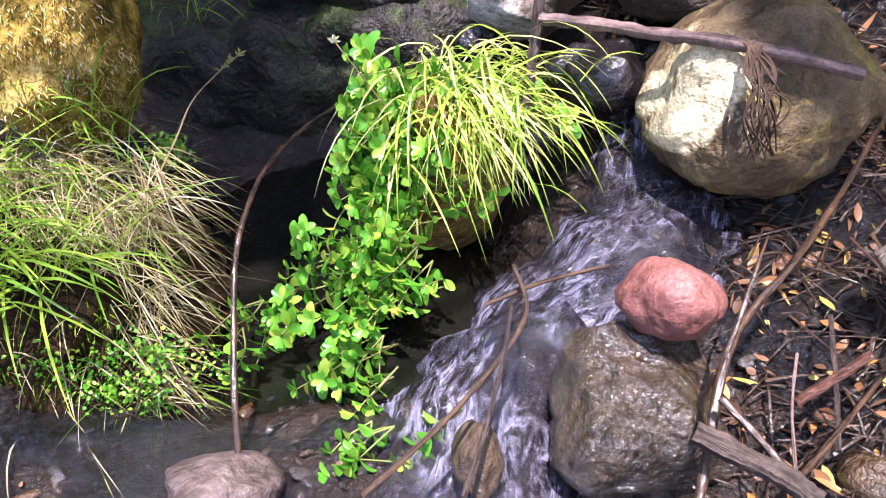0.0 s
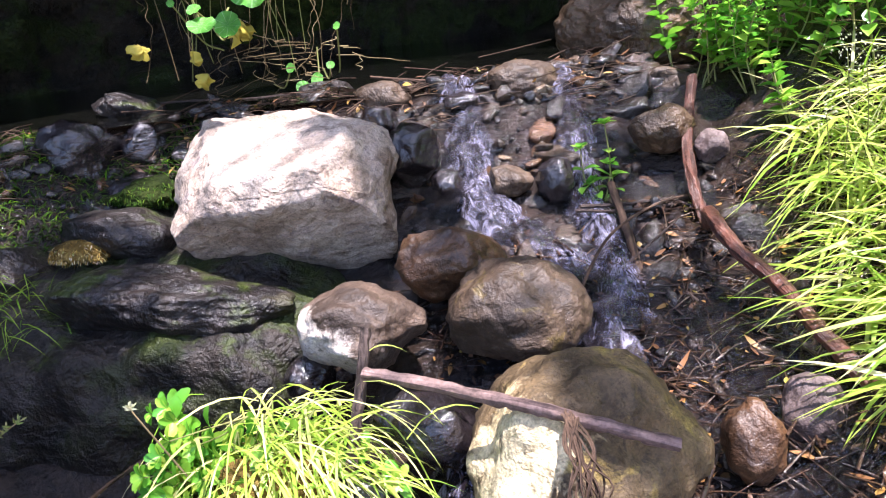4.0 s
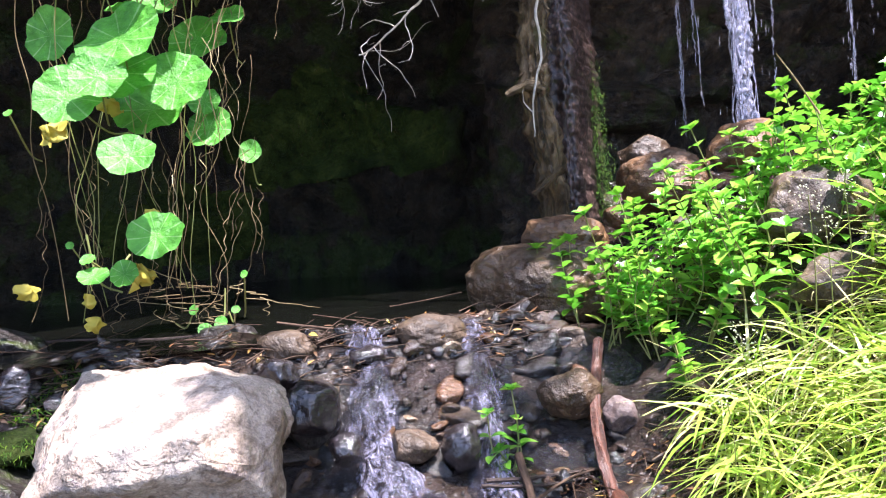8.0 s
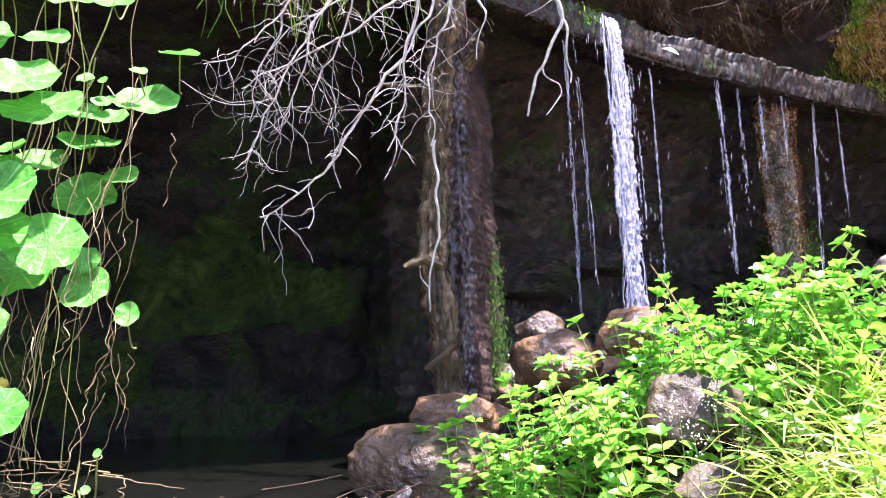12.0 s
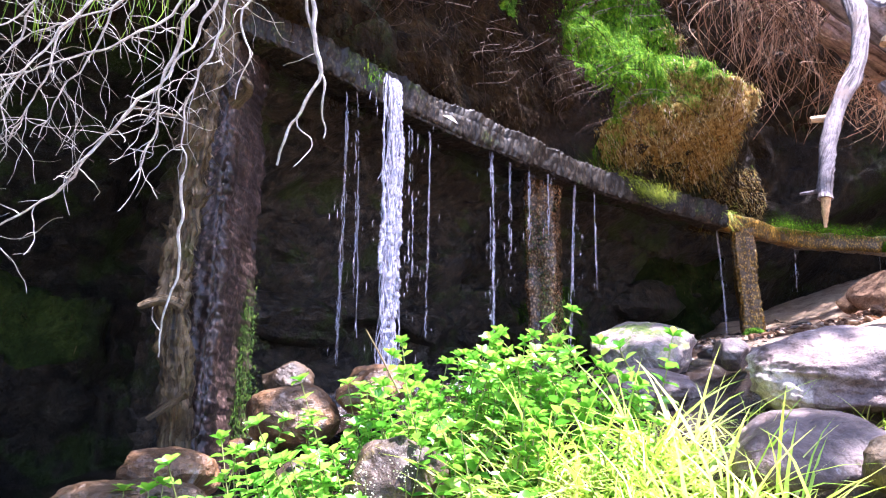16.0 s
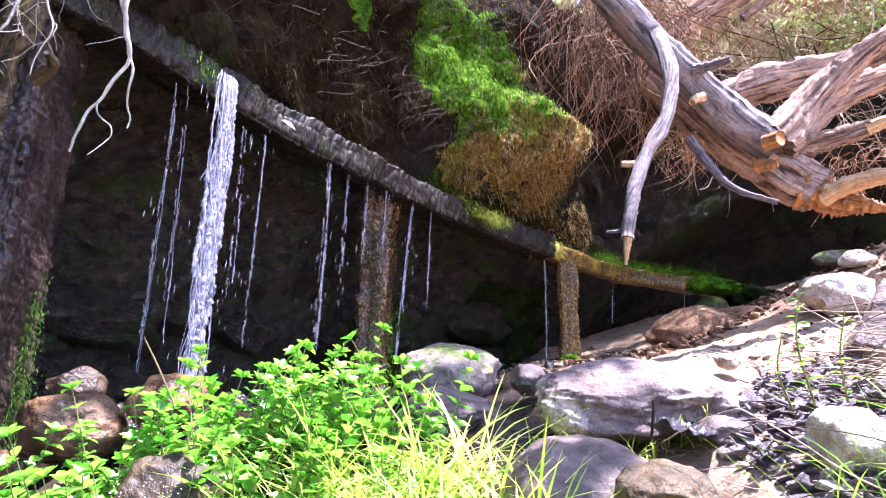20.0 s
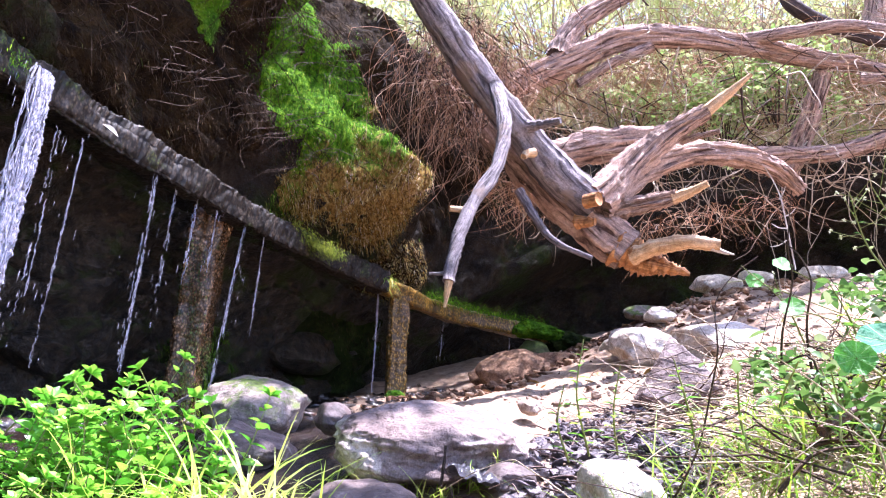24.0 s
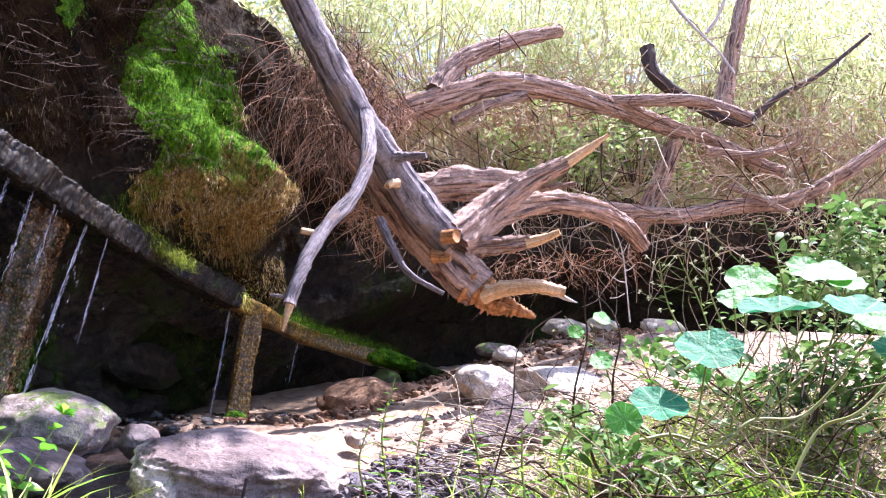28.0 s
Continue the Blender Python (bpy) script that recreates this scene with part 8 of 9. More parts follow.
# small cross twigs and leaves in the wet litter
rnd = random.Random(17)
sh, lf = Sheet(), Sheet()
px = [rnd.uniform(0.2, 1.15) for i in range(3000)]
py = [rnd.uniform(0.3, 1.75) for i in range(3000)]
pz = ground_z(px, py)
for i, (x, y, z) in enumerate(zip(px, py, pz)):
    if i < 1900:
        th, L = rnd.uniform(0, 6.28), rnd.uniform(0.02, 0.07) + 0.18 * rnd.random() ** 4
        v = Vector((math.cos(th), math.sin(th), rnd.gauss(0.05, 0.2))) * L
        p = Vector((x, y, z + 0.015))
        tube(sh, [p - v * 0.5, p + Vector((0, 0, rnd.uniform(0, 0.012))), p + v * 0.5], rnd.uniform(0.0008, 0.0035), 0.0008, 4, 3, 0, i, False)
    else:
        th = rnd.uniform(0, 6.28)
        leaf(lf, (x, y, z + 0.012), (math.cos(th), math.sin(th), rnd.gauss(0, 0.3)), (rnd.gauss(0, 0.3), rnd.gauss(0, 0.3), 1), rnd.uniform(0.008, 0.04), rnd.uniform(0.004, 0.014), 0.1, rnd.gauss(0, 0.3))
sh.put("twig_litter", TWIG_WET, base=(0.7, 1.0, 0.3), label="small dark wet twigs strewn beside the stream", category="twigs", kind="stuff")
lf.put("leaf_litter", LITTER, base=(0.7, 1.0, 0.3), label="brown and orange fallen leaves in wet mud", category="leaf litter", kind="stuff")

rnd = random.Random(18)
sh, lf = Sheet(), Sheet()
for i in range(420):
    x, y = rnd.uniform(-0.9, 1.0), rnd.gauss(2.28, 0.07)
    p = Vector((x, y, ground_z(x, y) + 0.025))
    th = rnd.gauss(0, 0.6)
    if i < 240:
        v = Vector((math.cos(th), math.sin(th), rnd.gauss(0.05, 0.15))) * (rnd.uniform(0.03, 0.1) + 0.25 * rnd.random() ** 4)
        tube(sh, [p - v * 0.5, p + Vector((0, 0, rnd.uniform(0, 0.015))), p + v * 0.5], rnd.uniform(0.001, 0.0026), 0.001, 4, 3, 0, i, False)
    else:
        leaf(lf, p, (math.cos(th * 3), math.sin(th * 3), rnd.gauss(0, 0.3)), (rnd.gauss(0, 0.3), rnd.gauss(0, 0.3), 1), rnd.uniform(0.01, 0.045), rnd.uniform(0.005, 0.016), 0.1, rnd.gauss(0, 0.3))
sh.put("twig_litter", TWIG_BROWN, base=(0, 2.28, 0.75), label="thin dark twigs washed up along the pond's rim", category="twigs", kind="stuff")
lf.put("leaf_litter", LITTER, base=(0, 2.28, 0.75), label="brown fallen leaves washed up along the pond's rim", category="leaf litter", kind="stuff")

# ---- gravel ----
BASE_BM = [rock_bm((1.0, rnd.uniform(0.5, 0.9), rnd.uniform(0.3, 0.65)), 400 + k, 11, 3) for k in range(8)]
SHAPES = [([v.co.copy() for v in b.verts], [tuple(v.index for v in f.verts) for f in b.faces]) for b in BASE_BM if b.verts.index_update() is None]


def gravel(name, label, mat, corners, count, sizes, seed, sink=0.3, flat=1.0):
    rr = random.Random(seed)
    a, b, c, d = [Vector((*p, 0)) for p in corners]
    pts = []
    for i in range(count):
        u, v = rr.random(), rr.random()
        q = a.lerp(b, u).lerp(d.lerp(c, u), v)
        pts.append((q.x, q.y))
    zs = ground_z([p[0] for p in pts], [p[1] for p in pts])
    sh = Sheet()
    for (x, y), z in zip(pts, zs):
        r = sizes[0] + (sizes[1] - sizes[0]) * rr.random() ** 2.5
        m = pose(x, y, z + r * (0.5 - sink), rr.gauss(0, 25), rr.gauss(0, 25), rr.uniform(0, 360)) @ Matrix.Diagonal((r, r * rr.uniform(0.6, 1.0), r * flat, 1.0))
        vs, fs = SHAPES[rr.randrange(8)]
        sh.add([m @ v for v in vs], fs)
    sh.put(name, mat, base=(*pts[0], float(zs[0])), label=label, category="gravel", kind="stuff")


def pebble_mat(name, stops, rough, spec=0.4):
    n = Nodes(name, rough, spec)
    g = n.tree.nodes.new("ShaderNodeNewGeometry")
    col = n.ramp(g.outputs["Random Per Island"], *stops)
    n.base(n.mix(0.6, col, n.ramp(n.noise(45, 5, 0.7), (0.3, (0.45, 0.45, 0.45)), (0.7, (1, 1, 1))), "MULTIPLY"))
    b = n.bump(n.noise(28, 6, 0.62), 1.0, 0.016)
    b = n.bump(n.noise(80, 5, 0.6), 1.0, 0.007, b)
    n.bump(n.noise(260, 3), 1.0, 0.0015, b)
    return n.mat


PEB_WET = pebble_mat("wet_pebbles", [(0.0, (0.010, 0.007, 0.006)), (0.6, (0.035, 0.024, 0.018)), (0.9, (0.07, 0.045, 0.03)), (0.96, (0.13, 0.05, 0.018)), (1.0, (0.22, 0.16, 0.10))], 0.20, 1.0)
PEB_DRY = pebble_mat("dry_pebbles", [(0.0, (0.13, 0.085, 0.06)), (0.5, (0.32, 0.22, 0.155)), (0.85, (0.50, 0.38, 0.29)), (1.0, (0.68, 0.60, 0.50))], 0.85)
PEB_COBBLE = pebble_mat("dark_cobbles", [(0.0, (0.010, 0.007, 0.006)), (0.6, (0.030, 0.020, 0.013)), (0.9, (0.06, 0.038, 0.022)), (1.0, (0.12, 0.05, 0.016))], 0.22, 0.8)
PEB_EARTH = pebble_mat("reddish_clods", [(0.0, (0.09, 0.045, 0.025)), (0.6, (0.26, 0.14, 0.08)), (0.9, (0.40, 0.25, 0.15)), (1.0, (0.55, 0.42, 0.30))], 0.9, 0.15)
PEB_DARK = pebble_mat("slaty_chips", [(0.0, (0.045, 0.034, 0.036)), (0.6, (0.15, 0.118, 0.125)), (0.9, (0.30, 0.24, 0.23)), (1.0, (0.5, 0.43, 0.38))], 0.6)
gravel("stream_gravel", "wet dark pebbles packed in the trickle's bed", PEB_WET, [(0.18, 1.5), (1.0, 1.5), (1.05, 2.25), (0.2, 2.3)], 520, (0.006, 0.034), 1, 0.55)
gravel("stream_gravel", "wet pebbles and mud clods beside the lower stream", PEB_WET, [(0.25, 0.4), (1.0, 0.5), (1.0, 1.5), (0.2, 1.4)], 700, (0.005, 0.028), 2, 0.5)
gravel("stream_gravel", "wet pebbles under the cascade", PEB_WET, [(-0.95, 0.2), (0.25, 0.2), (0.2, 0.7), (-0.85, 0.85)], 700, (0.005, 0.026), 3, 0.62, 0.8)
gravel("shore_gravel", "dark clods and pebbles along the pond's rim", PEB_WET, [(-0.9, 2.12), (1.05, 2.2), (1.05, 2.42), (-0.9, 2.42)], 520, (0.008, 0.05), 4, 0.4)
gravel("stream_cobbles", "dark wet cobbles crowding the trickles", PEB_COBBLE, [(0.2, 1.45), (1.0, 1.5), (1.05, 2.25), (0.2, 2.3)], 110, (0.028, 0.075), 12, 0.5)
gravel("ledge_rubble", "dark wet rubble on the ledge", PEB_WET, [(-0.85, 1.75), (-0.1, 1.65), (-0.1, 2.2), (-0.85, 2.4)], 110, (0.008, 0.04), 5, 0.5)
gravel("slope_gravel", "grey gravel and slaty chips beside the flat boulder", PEB_DARK, [(1.85, 0.35), (2.5, 0.2), (3.6, 0.7), (2.7, 1.0)], 3600, (0.005, 0.036), 6, 0.25, 0.45)
gravel("slope_gravel", "pale dry stones on the sunny slope", PEB_DRY, [(2.9, 0.5), (3.6, -0.2), (6.8, 0.2), (4.2, 1.6)], 900, (0.005, 0.035), 7, 0.4)
gravel("spring_rubble", "wet rubble behind the falls", PEB_WET, [(1.7, 2.9), (4.5, 2.6), (4.5, 4.2), (1.6, 3.9)], 420, (0.02, 0.11), 8, 0.4)
gravel("hollow_rubble", "wet rubble and clods in the far hollow", PEB_WET, [(4.4, 2.5), (6.6, 2.7), (7.0, 3.6), (4.4, 4.0)], 700, (0.008, 0.06), 10, 0.5, 0.7)
gravel("slope_rubble", "reddish clods under the gutter's far end", PEB_EARTH, [(4.6, 1.9), (7.4, 1.5), (8.2, 2.6), (5.4, 3.0)], 2600, (0.006, 0.055), 9, 0.4, 0.7)
gravel("crest_clods", "reddish soil crumbs on the sunny crest", PEB_EARTH, [(5.6, 0.4), (8.2, -0.2), (8.4, 1.4), (5.8, 1.7)], 900, (0.008, 0.05), 11)
meadow("slope_litter", "dry leaves and straw on the sunny slope", LITTER, [(4.2, 0.2), (7.6, 0.0), (7.8, 2.4), (5.2, 2.6)], 700, (0.03, 0.09), (0.012, 0.03), (0.2, 1.0), 58, (0, 0, 0.15), 0.8, "leaf litter")

# crumpled dark plastic in the rubble
for k, at in enumerate(((2.299, 0.793, 1.356), (2.261, 0.518, 1.280))):
    bm = bmesh.new()
    bmesh.ops.create_grid(bm, x_segments=26, y_segments=18, size=0.5)
    for v in bm.verts:
        p = v.co * 7 + Vector((k * 9, 0, 0))
        v.co = Vector((v.co.x * 0.24, v.co.y * 0.13, 0.022 * noise.noise(p) + 0.016 * abs(noise.noise(p * 2.3)) + 0.02))
    bm.transform(pose(*at, 12, -4, 20 + 40 * k))
    solid("plastic_sheet", bm, PLASTIC, tuple(at), "crumpled dark plastic scrap lying on gravel", "plastic scrap")

# ---- plants on the near slope ----
plant = thing("creeping_nasturtium", (1.955, -0.272, 1.607), "trailing nasturtium with bluish round leaves on the bank", "nasturtium")
EYE_D, SIDE_D, RISE_D, DEEP_D = (0.664, -0.061, 1.426), (0.258, -0.954, 0.152), (-0.376, 0.045, 0.926), (0.890, 0.296, 0.347)
tops = []
for k, (x, y, r, d, up) in enumerate(((1380, 548, 70, 1.25, 1.6), (1255, 620, 54, 1.2, 1.4), (1168, 718, 48, 1.15, 1.5), (1525, 552, 62, 1.2, 1.4), (1105, 742, 30, 1.1, 0.2), (1330, 500, 40, 1.45, 0.8), (1470, 485, 40, 1.5, 1.5), (1300, 530, 26, 1.5, 0.8), (1310, 665, 24, 1.3, 1.2), (1555, 575, 40, 1.1, 1.6),
                                      (1430, 480, 34, 1.6, 1.0), (1240, 665, 18, 1.3, 0.3), (1500, 505, 30, 1.45, 1.0), (1065, 565, 16, 2.2, 0.7), (1020, 588, 14, 2.2, 0.6), (1065, 640, 20, 1.9, 0.8), (1620, 620, 60, 1.15, 1.3))):
    c = at_pixel(EYE_D, SIDE_D, RISE_D, DEEP_D, x, y, d)
    sh = Sheet()
    round_leaf(sh, c, Vector((-0.95, -0.1, up * 0.75)) + Vector((rnd.gauss(0, 0.2), rnd.gauss(0, 0.2), 0)), r * d / 1262.0 * 1.05, 800 + k)
    tops.append((c, d, sh.put("leaf", NAST_BLUE if r > 45 else NAST, plant)))
for k, (c, d, owner) in enumerate(tops):
    b = at_pixel(EYE_D, SIDE_D, RISE_D, DEEP_D, 1200 + 18 * k, 800 - 3 * k, d)
    sh = Sheet()
    tube(sh, [c, c.lerp(b, 0.5) + Vector((0.02, 0, -0.03)), b], 0.0016, 0.002, 5, 6, 0, k, False)
    sh.put("leaf_stalk", STEM, owner)
for k, pts in enumerate(([(1.991, -0.034, 1.601), (2.024, -0.091, 1.622), (2.031, -0.167, 1.613), (2.062, -0.225, 1.669), (2.104, -0.316, 1.696), (2.118, -0.396, 1.786)], [(2.029, -0.283, 1.571), (2.054, -0.333, 1.665), (2.038, -0.392, 1.699), (2.063, -0.472, 1.791)])):
    sh = Sheet()
    tube(sh, pts, 0.0034, 0.0026, 7, 7, 0.15, k, False)
    sh.put("runner", STEM, plant)


# dead stalks and runners tangled over the weedy slope
rnd = random.Random(63)
for label, mat, count, thick in (("grey-brown dead stalks tangled over the weedy slope", TWIG_BROWN, 190, 0.0032), ("pale dry runners tangled over the weedy slope", TWIG_STRAW, 330, 0.0026)):
    sh = Sheet()
    for i in range(count):
        u, w = rnd.random(), rnd.random()
        x, y = 1.75 + 1.9 * u + 0.3 * w, 0.25 - 1.1 * w + 0.25 * u
        q = Vector((x, y, ground_z(x, y, False) + rnd.uniform(0.0, 0.12)))
        v, line = Vector((rnd.gauss(0, 0.7), rnd.gauss(0, 0.9), rnd.uniform(-0.1, 0.5))).normalized(), [q.copy()]
        for j in range(7):
            v = (v + Vector((rnd.gauss(0, 0.22), rnd.gauss(0, 0.22), rnd.gauss(-0.07, 0.2)))).normalized()
            q = q + v * rnd.uniform(0.03, 0.10)
            line.append(q.copy())
        tube(sh, line, rnd.uniform(0.4, 1.3) * thick, 0.0008, 4, 3, 0, i, False)
    sh.put("stalk_tangle", mat, base=(2.6, -0.3, 1.7), label=label, category="dead stalks", kind="stuff")


def weed(label, base, top, n, size, seed, flowers=0):
    rr = random.Random(seed)
    ob = thing("weed", base, label, "weed", "weeds of the slope")
    sl, ss, sf = Sheet(), Sheet(), Sheet()
    b, t = Vector(base), Vector(top)
    m = b.lerp(t, 0.5) + Vector((rr.gauss(0, 0.02), rr.gauss(0, 0.02), 0))
    path = spline([b, m, t], 10)
    tube(ss, path, 0.003, 0.0012, 5, 0, 0, seed, False)
    for i in range(n):
        p = path[2 + int((len(path) - 3) * i / n)]
        th = i * 2.4
        s = size * (1.1 - 0.8 * i / n)
        leaf(sl, p, (math.cos(th), math.sin(th), 0.4), (0, 0, 1), s, s * 0.4, 0.15, 0.3)
    for i in range(flowers):
        p = path[len(path) // 2 + int((len(path) // 2 - 1) * i / flowers)]
        q = p + Vector((rr.gauss(0, 0.05), rr.gauss(0, 0.05), rr.uniform(0.0, 0.07)))
        tube(ss, [p, p.lerp(q, 0.6), q], 0.001, 0.0008, 4, 3, 0, i, False)
        for j in range(7):
            leaf(sf, q, (rr.gauss(0, 1), rr.gauss(0, 1), rr.gauss(0.3, 0.8)), (0, 0, 1), 0.007, 0.005)
    sl.put("foliage", WEED if flowers else MINT, ob, kind="stuff")
    ss.put("stem", STEM, ob, kind="stuff")
    if flowers:
        sf.put("blossom", FLOWER, ob, kind="stuff")


for k, (x0, y0, x1, y1, d, n, s, fl) in enumerate(((690, 880, 700, 670, 1.6, 16, 0.045, 0), (740, 880, 760, 720, 1.6, 12, 0.04, 0), (855, 880, 830, 720, 1.3, 14, 0.045, 0), (930, 890, 925, 750, 1.2, 12, 0.04, 0), (650, 890, 655, 750, 1.55, 10, 0.04, 0),
                                                  (1240, 640, 1165, 455, 1.8, 10, 0.03, 9), (1270, 640, 1200, 450, 1.8, 10, 0.03, 10), (1290, 600, 1245, 430, 1.9, 10, 0.03, 8), (1400, 560, 1350, 380, 1.9, 12, 0.035, 10), (1430, 560, 1440, 375, 1.9, 12, 0.035, 10), (1320, 580, 1310, 450, 1.9, 9, 0.03, 8),
                                                  (1500, 540, 1490, 400, 1.8, 12, 0.035, 12), (1550, 520, 1540, 420, 1.7, 12, 0.035, 12), (1090, 700, 1000, 560, 2.2, 9, 0.04, 3), (1160, 700, 1120, 600, 1.8, 9, 0.04, 0), (1010, 880, 1020, 740, 1.15, 12, 0.04, 0), (1080, 880, 1075, 760, 1.2, 12, 0.035, 0))):
    weed("flowering weed with small white flower heads" if fl else "leafy green weed growing on the gravel", tuple(at_pixel(EYE_D, SIDE_D, RISE_D, DEEP_D, x0, y0, d)), tuple(at_pixel(EYE_D, SIDE_D, RISE_D, DEEP_D, x1, y1, d)), n, s, 40 + k, fl)


def bush(name, label, mat, at, radii, leaves, size, seed, wide=0.35, droop=(-0.6, 0.6), cat="bush"):
    """A loose crown of many leaves on thin twigs."""
    rr = random.Random(seed)
    ob = thing(name, (at[0], at[1], at[2] - radii[2]), label, cat)
    sl, ss = Sheet(), Sheet()
    clumps = [Vector((rr.gauss(0, 0.45) * radii[0], rr.gauss(0, 0.45) * radii[1], rr.gauss(0, 0.45) * radii[2])) for k in range(max(6, leaves // 60))]
    for c in clumps:
        p = Vector(at) + c
        b = Vector((at[0] + c.x * 0.3, at[1] + c.y * 0.3, at[2] - radii[2]))
        tube(ss, [b, b.lerp(p, 0.6) + Vector((rr.gauss(0, 0.05), rr.gauss(0, 0.05), 0.05)), p], min(1.8 * size * size, 0.007), 0.002, 4, 4, 0, 1, False)
    for i in range(leaves):
        p = Vector(at) + rr.choice(clumps) + Vector((rr.gauss(0, 0.16) * radii[0], rr.gauss(0, 0.16) * radii[1], rr.gauss(0, 0.2) * radii[2]))
        leaf(sl, p, (rr.gauss(0, 1), rr.gauss(0, 1), rr.uniform(*droop)), (rr.gauss(0, 0.5), rr.gauss(0, 0.5), 1), size * rr.uniform(0.6, 1.3), size * wide, 0.12, 0.3)
    sl.put("crown", mat, ob, kind="stuff")
    ss.put("branching", TWIG_STRAW if mat is WILLOW else TWIG_BROWN, ob, kind="stuff")


for k, (x, y, d, r, n) in enumerate(((1040, 270, 7.2, (0.55, 0.55, 0.5), 1400), (1130, 250, 7.4, (0.5, 0.5, 0.5), 1300), (900, 260, 7.6, (0.5, 0.4, 0.3), 300), (1200, 300, 7.8, (0.4, 0.4, 0.3), 300))):
    bush("bank_bush", "green leafy shrub behind the fallen boughs", BUSH, tuple(at_pixel(EYE_D, SIDE_D, RISE_D, DEEP_D, x, y, d)), r, n, 0.07, 70 + k, 0.5)
for k, (x, y, d, r, n) in enumerate(((650, 20, 8.5, (1.0, 1.0, 0.9), 1500), (800, 30, 9, (1.3, 1.2, 1.0), 1900), (960, 20, 9.5, (1.3, 1.3, 1.1), 1900), (1120, 40, 9.5, (1.3, 1.3, 1.2), 1900), (1290, 40, 10, (1.4, 1.4, 1.3), 1900), (1450, 120, 9, (1.2, 1.2, 1.3), 1900),
                                    (1560, 200, 8, (0.9, 0.9, 1.2), 1500), (760, -160, 11, (2, 2, 1.6), 1800), (1050, -160, 11, (2, 2, 1.6), 1800), (1350, -160, 11, (2, 2, 1.6), 1800), (1600, -80, 10, (1.8, 1.8, 1.6), 1500), (1000, 120, 8.6, (0.8, 0.8, 0.5), 900), (1250, 130, 8.8, (0.9, 0.9, 0.6), 900))):
    bush("willow", "sunlit yellow-green willow foliage above the far bank", WILLOW, tuple(at_pixel(EYE_D, SIDE_D, RISE_D, DEEP_D, x, y, d)), r, int(n * 1.6), 0.13, 90 + k, 0.16, (-2.5, 0.2), "willow")
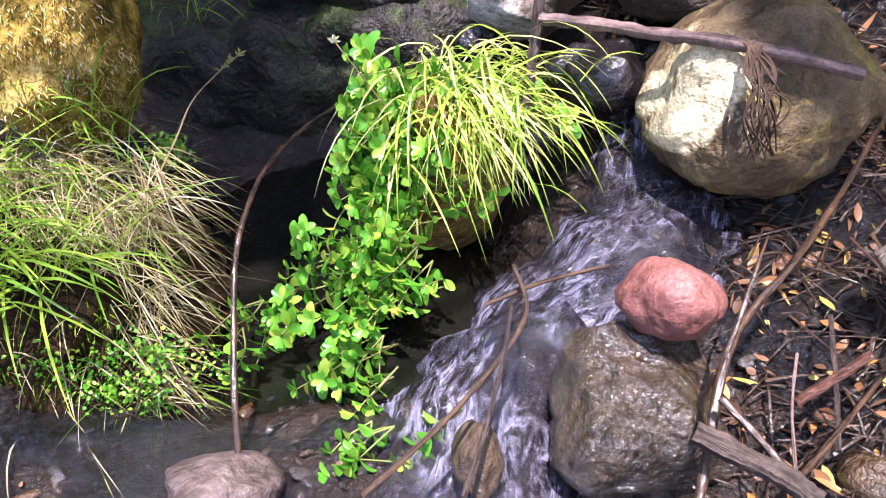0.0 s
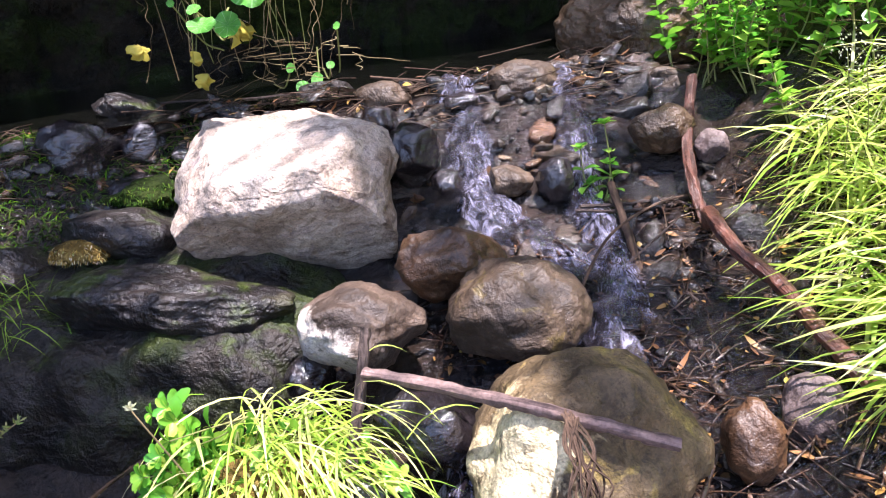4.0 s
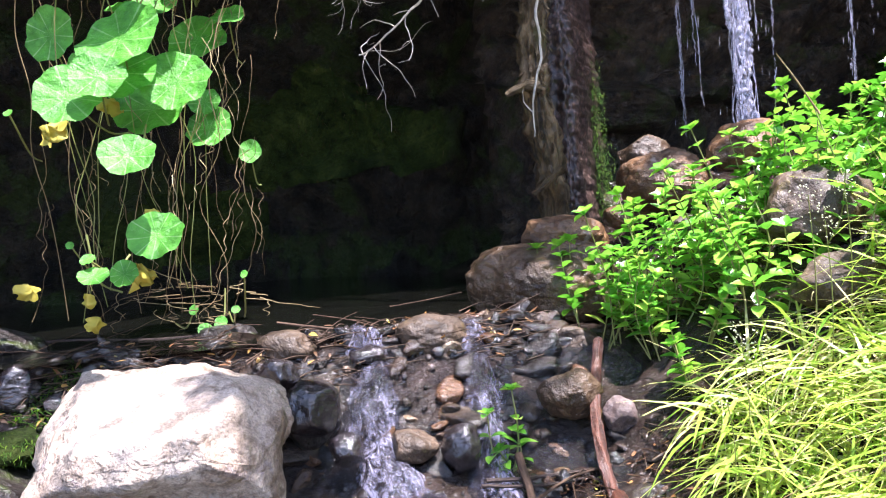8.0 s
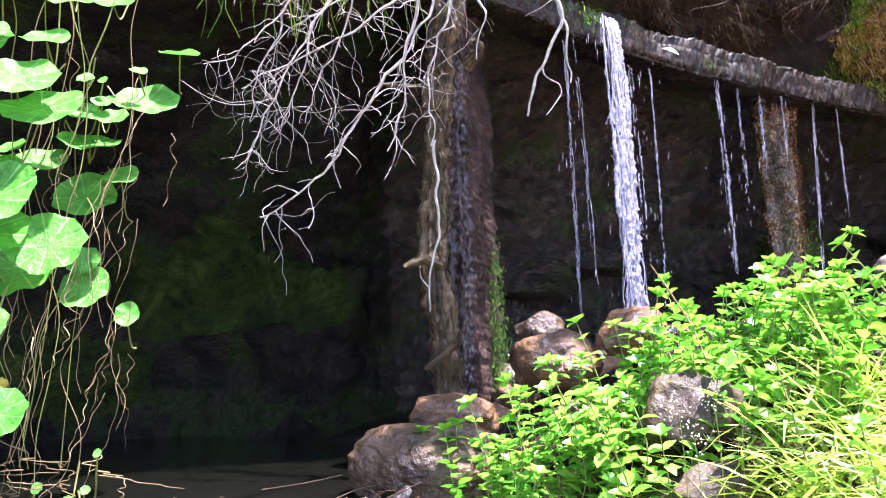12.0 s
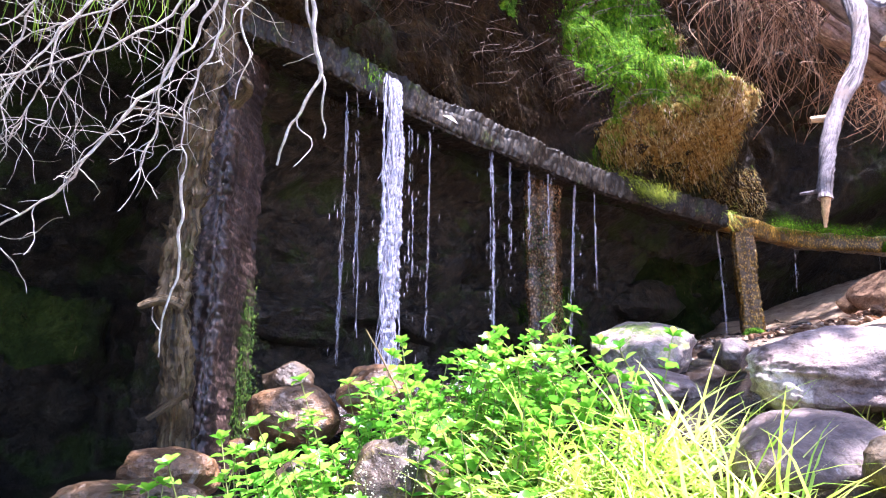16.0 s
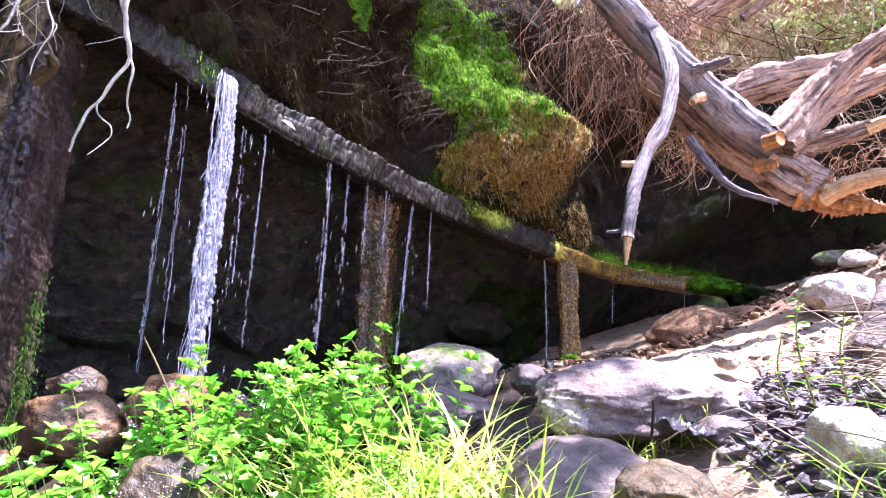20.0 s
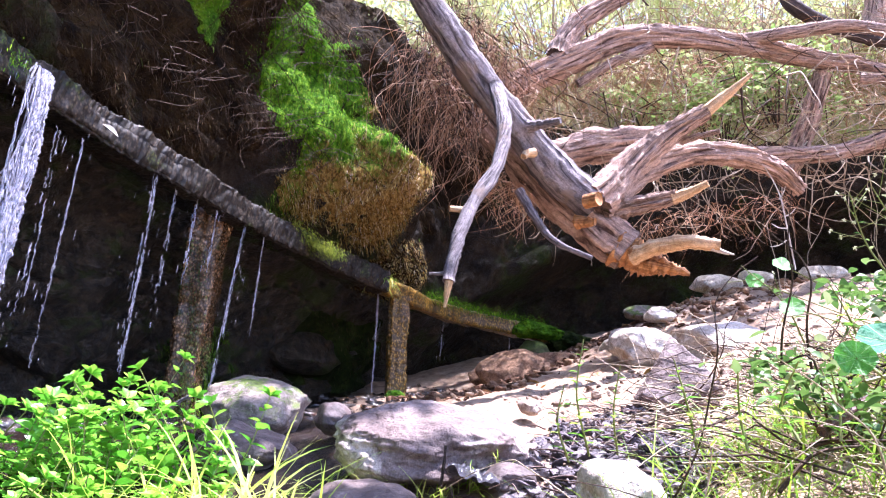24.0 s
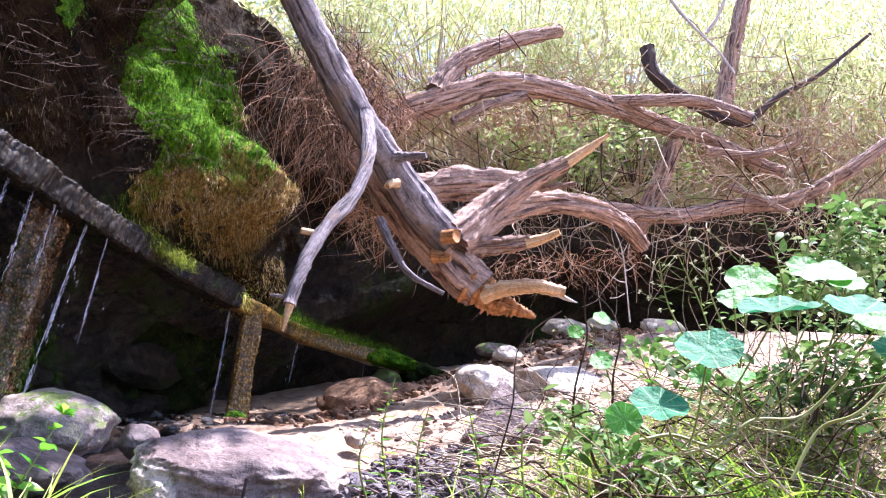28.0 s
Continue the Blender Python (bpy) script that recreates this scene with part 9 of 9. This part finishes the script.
# unseen tree added for dappled shade over the stream, stones and post
shade = thing("unseen_shade_tree", (-2.2, -1.2, 0.2), "unseen leafy willow added to shade the stream, stones and post", "tree")
FORK = Vector((-1.5, -0.3, 3.6))
sh = Sheet()
tube(sh, [(-2.2, -1.2, 0.0), (-2.1, -1.0, 1.3), (-1.8, -0.6, 2.6), FORK], 0.17, 0.10, 16, 8, 0.25, 3)
sh.put("trunk", BARK_BROWN, shade)
# spots to be shaded; each crown hangs sunward of its spot
for k, (x, y, z, rad, n) in enumerate(((0.58, 1.5, 0.5, (0.24, 0.36, 0.3), 90), (0.85, 1.95, 0.6, (0.2, 0.2, 0.3), 60), (-0.62, 1.75, 0.4, (0.22, 0.3, 0.3), 720), (-0.56, 1.36, 0.1, (0.15, 0.2, 0.3), 720), (0.1, 1.9, 0.6, (0.05, 0.14, 0.2), 50), (-0.7, 2.3, 0.6, (0.25, 0.2, 0.3), 220), (-0.58, 1.5, 0.1, (0.18, 0.2, 0.3), 540),
                                       (0.46, 1.07, 0.45, (0.09, 0.14, 0.2), 520), (0.20, 1.95, 0.65, (0.07, 0.14, 0.2), 230), (0.36, 1.5, 0.5, (0.18, 0.14, 0.2), 170), (2.42, 1.20, 1.55, (0.12, 0.10, 0.2), 420), (2.72, 1.85, 1.55, (0.15, 0.12, 0.2), 240), (2.38, 1.6, 1.42, (0.14, 0.12, 0.2), 220), (2.05, 0.9, 1.3, (0.18, 0.16, 0.2), 130), (1.45, 3.0, 2.1, (0.22, 0.2, 0.3), 420), (1.4, 2.8, 1.3, (0.22, 0.2, 0.3), 360), (1.1, 2.45, 1.0, (0.2, 0.16, 0.2), 280), (1.75, 2.65, 1.3, (0.2, 0.14, 0.2), 150))):
    c = Vector((x, y, z)) + sun_dir * (4.2 / sun_dir.z)
    rr = random.Random(140 + k)
    sh, sl = Sheet(), Sheet()
    tube(sh, [FORK, FORK.lerp(c, 0.5) + Vector((0, 0, 0.35)), c], 0.018, 0.005, 8, 8, 0.2, k)
    spots = [Vector((rr.gauss(0, 0.45) * rad[0], rr.gauss(0, 0.45) * rad[1], rr.gauss(0, 0.45) * rad[2])) for j in range(9)]
    for j in range(n):
        p = c + rr.choice(spots) + Vector((rr.gauss(0, 0.16) * rad[0], rr.gauss(0, 0.16) * rad[1], rr.gauss(0, 0.2) * rad[2]))
        leaf(sl, p, (rr.gauss(0, 1), rr.gauss(0, 1), rr.uniform(-0.8, 0.4)), (rr.gauss(0, 0.5), rr.gauss(0, 0.5), 1), 0.11 * rr.uniform(0.6, 1.3), 0.033, 0.12, 0.3)
    bough = sh.put("bough", BARK_BROWN, shade)
    sl.put("crown", WILLOW, bough, kind="stuff")
for k, (x, y, z, r, n) in enumerate(((5.6, 4.2, 5.9, (0.7, 0.5, 0.6), 700), (6.6, 4.2, 5.8, (0.8, 0.6, 0.7), 900), (7.6, 3.8, 6.0, (0.9, 0.7, 0.8), 1000), (8.4, 3.2, 6.6, (0.9, 0.9, 0.9), 1000), (6.0, 4.8, 6.8, (1.2, 0.8, 0.9), 1000), (7.4, 4.6, 7.2, (1.3, 1.0, 1.0), 1100))):
    bush("cliff_bush", "sunlit shrub growing on the cliff's top", WILLOW, (x, y, z), r, n, 0.12, 160 + k, 0.3)
bush("bank_bush", "small-leaved green herb at the mossy bank's foot", CRESS_LEAF, (-0.65, 0.775, 0.205), (0.16, 0.06, 0.085), 1300, 0.009, 125, 0.7)
bush("bank_bush", "tiny fern-like herb in the bank's shade", MINT, (-0.620, 1.161, 0.401), (0.06, 0.05, 0.06), 260, 0.012, 126, 0.6)
for k, (x, y, d, r, n) in enumerate(((700, 0, 15, (2.6, 2.6, 2.2), 2200), (950, 0, 16, (2.8, 2.8, 2.4), 2400), (1200, 20, 16, (2.8, 2.8, 2.4), 2400), (1450, 60, 15, (2.8, 2.8, 2.6), 2400), (1650, 120, 13, (2.4, 2.4, 2.4), 1800), (560, -120, 14, (2.4, 2.4, 2.2), 1800))):
    bush("far_tree", "pale sunlit trees on the valley side", WILLOW, tuple(at_pixel(EYE_D, SIDE_D, RISE_D, DEEP_D, x, y, d)), r, int(n * 1.7), 0.22, 180 + k, 0.25, (-2.0, 0.4), "tree")
bush("bank_bush", "low green weeds crowding the near bank", WEED, (2.963, -0.604, 2.332), (0.35, 0.35, 0.16), 900, 0.045, 120, 0.5)
bush("bank_bush", "pale low weeds over the dry stems", WEED, (2.499, -0.388, 1.898), (0.4, 0.4, 0.14), 900, 0.04, 121, 0.5)
bush("bank_bush", "low leafy weeds at the slope's foot", WEED, (2.262, -0.018, 1.612), (0.3, 0.3, 0.09), 500, 0.035, 122, 0.45)
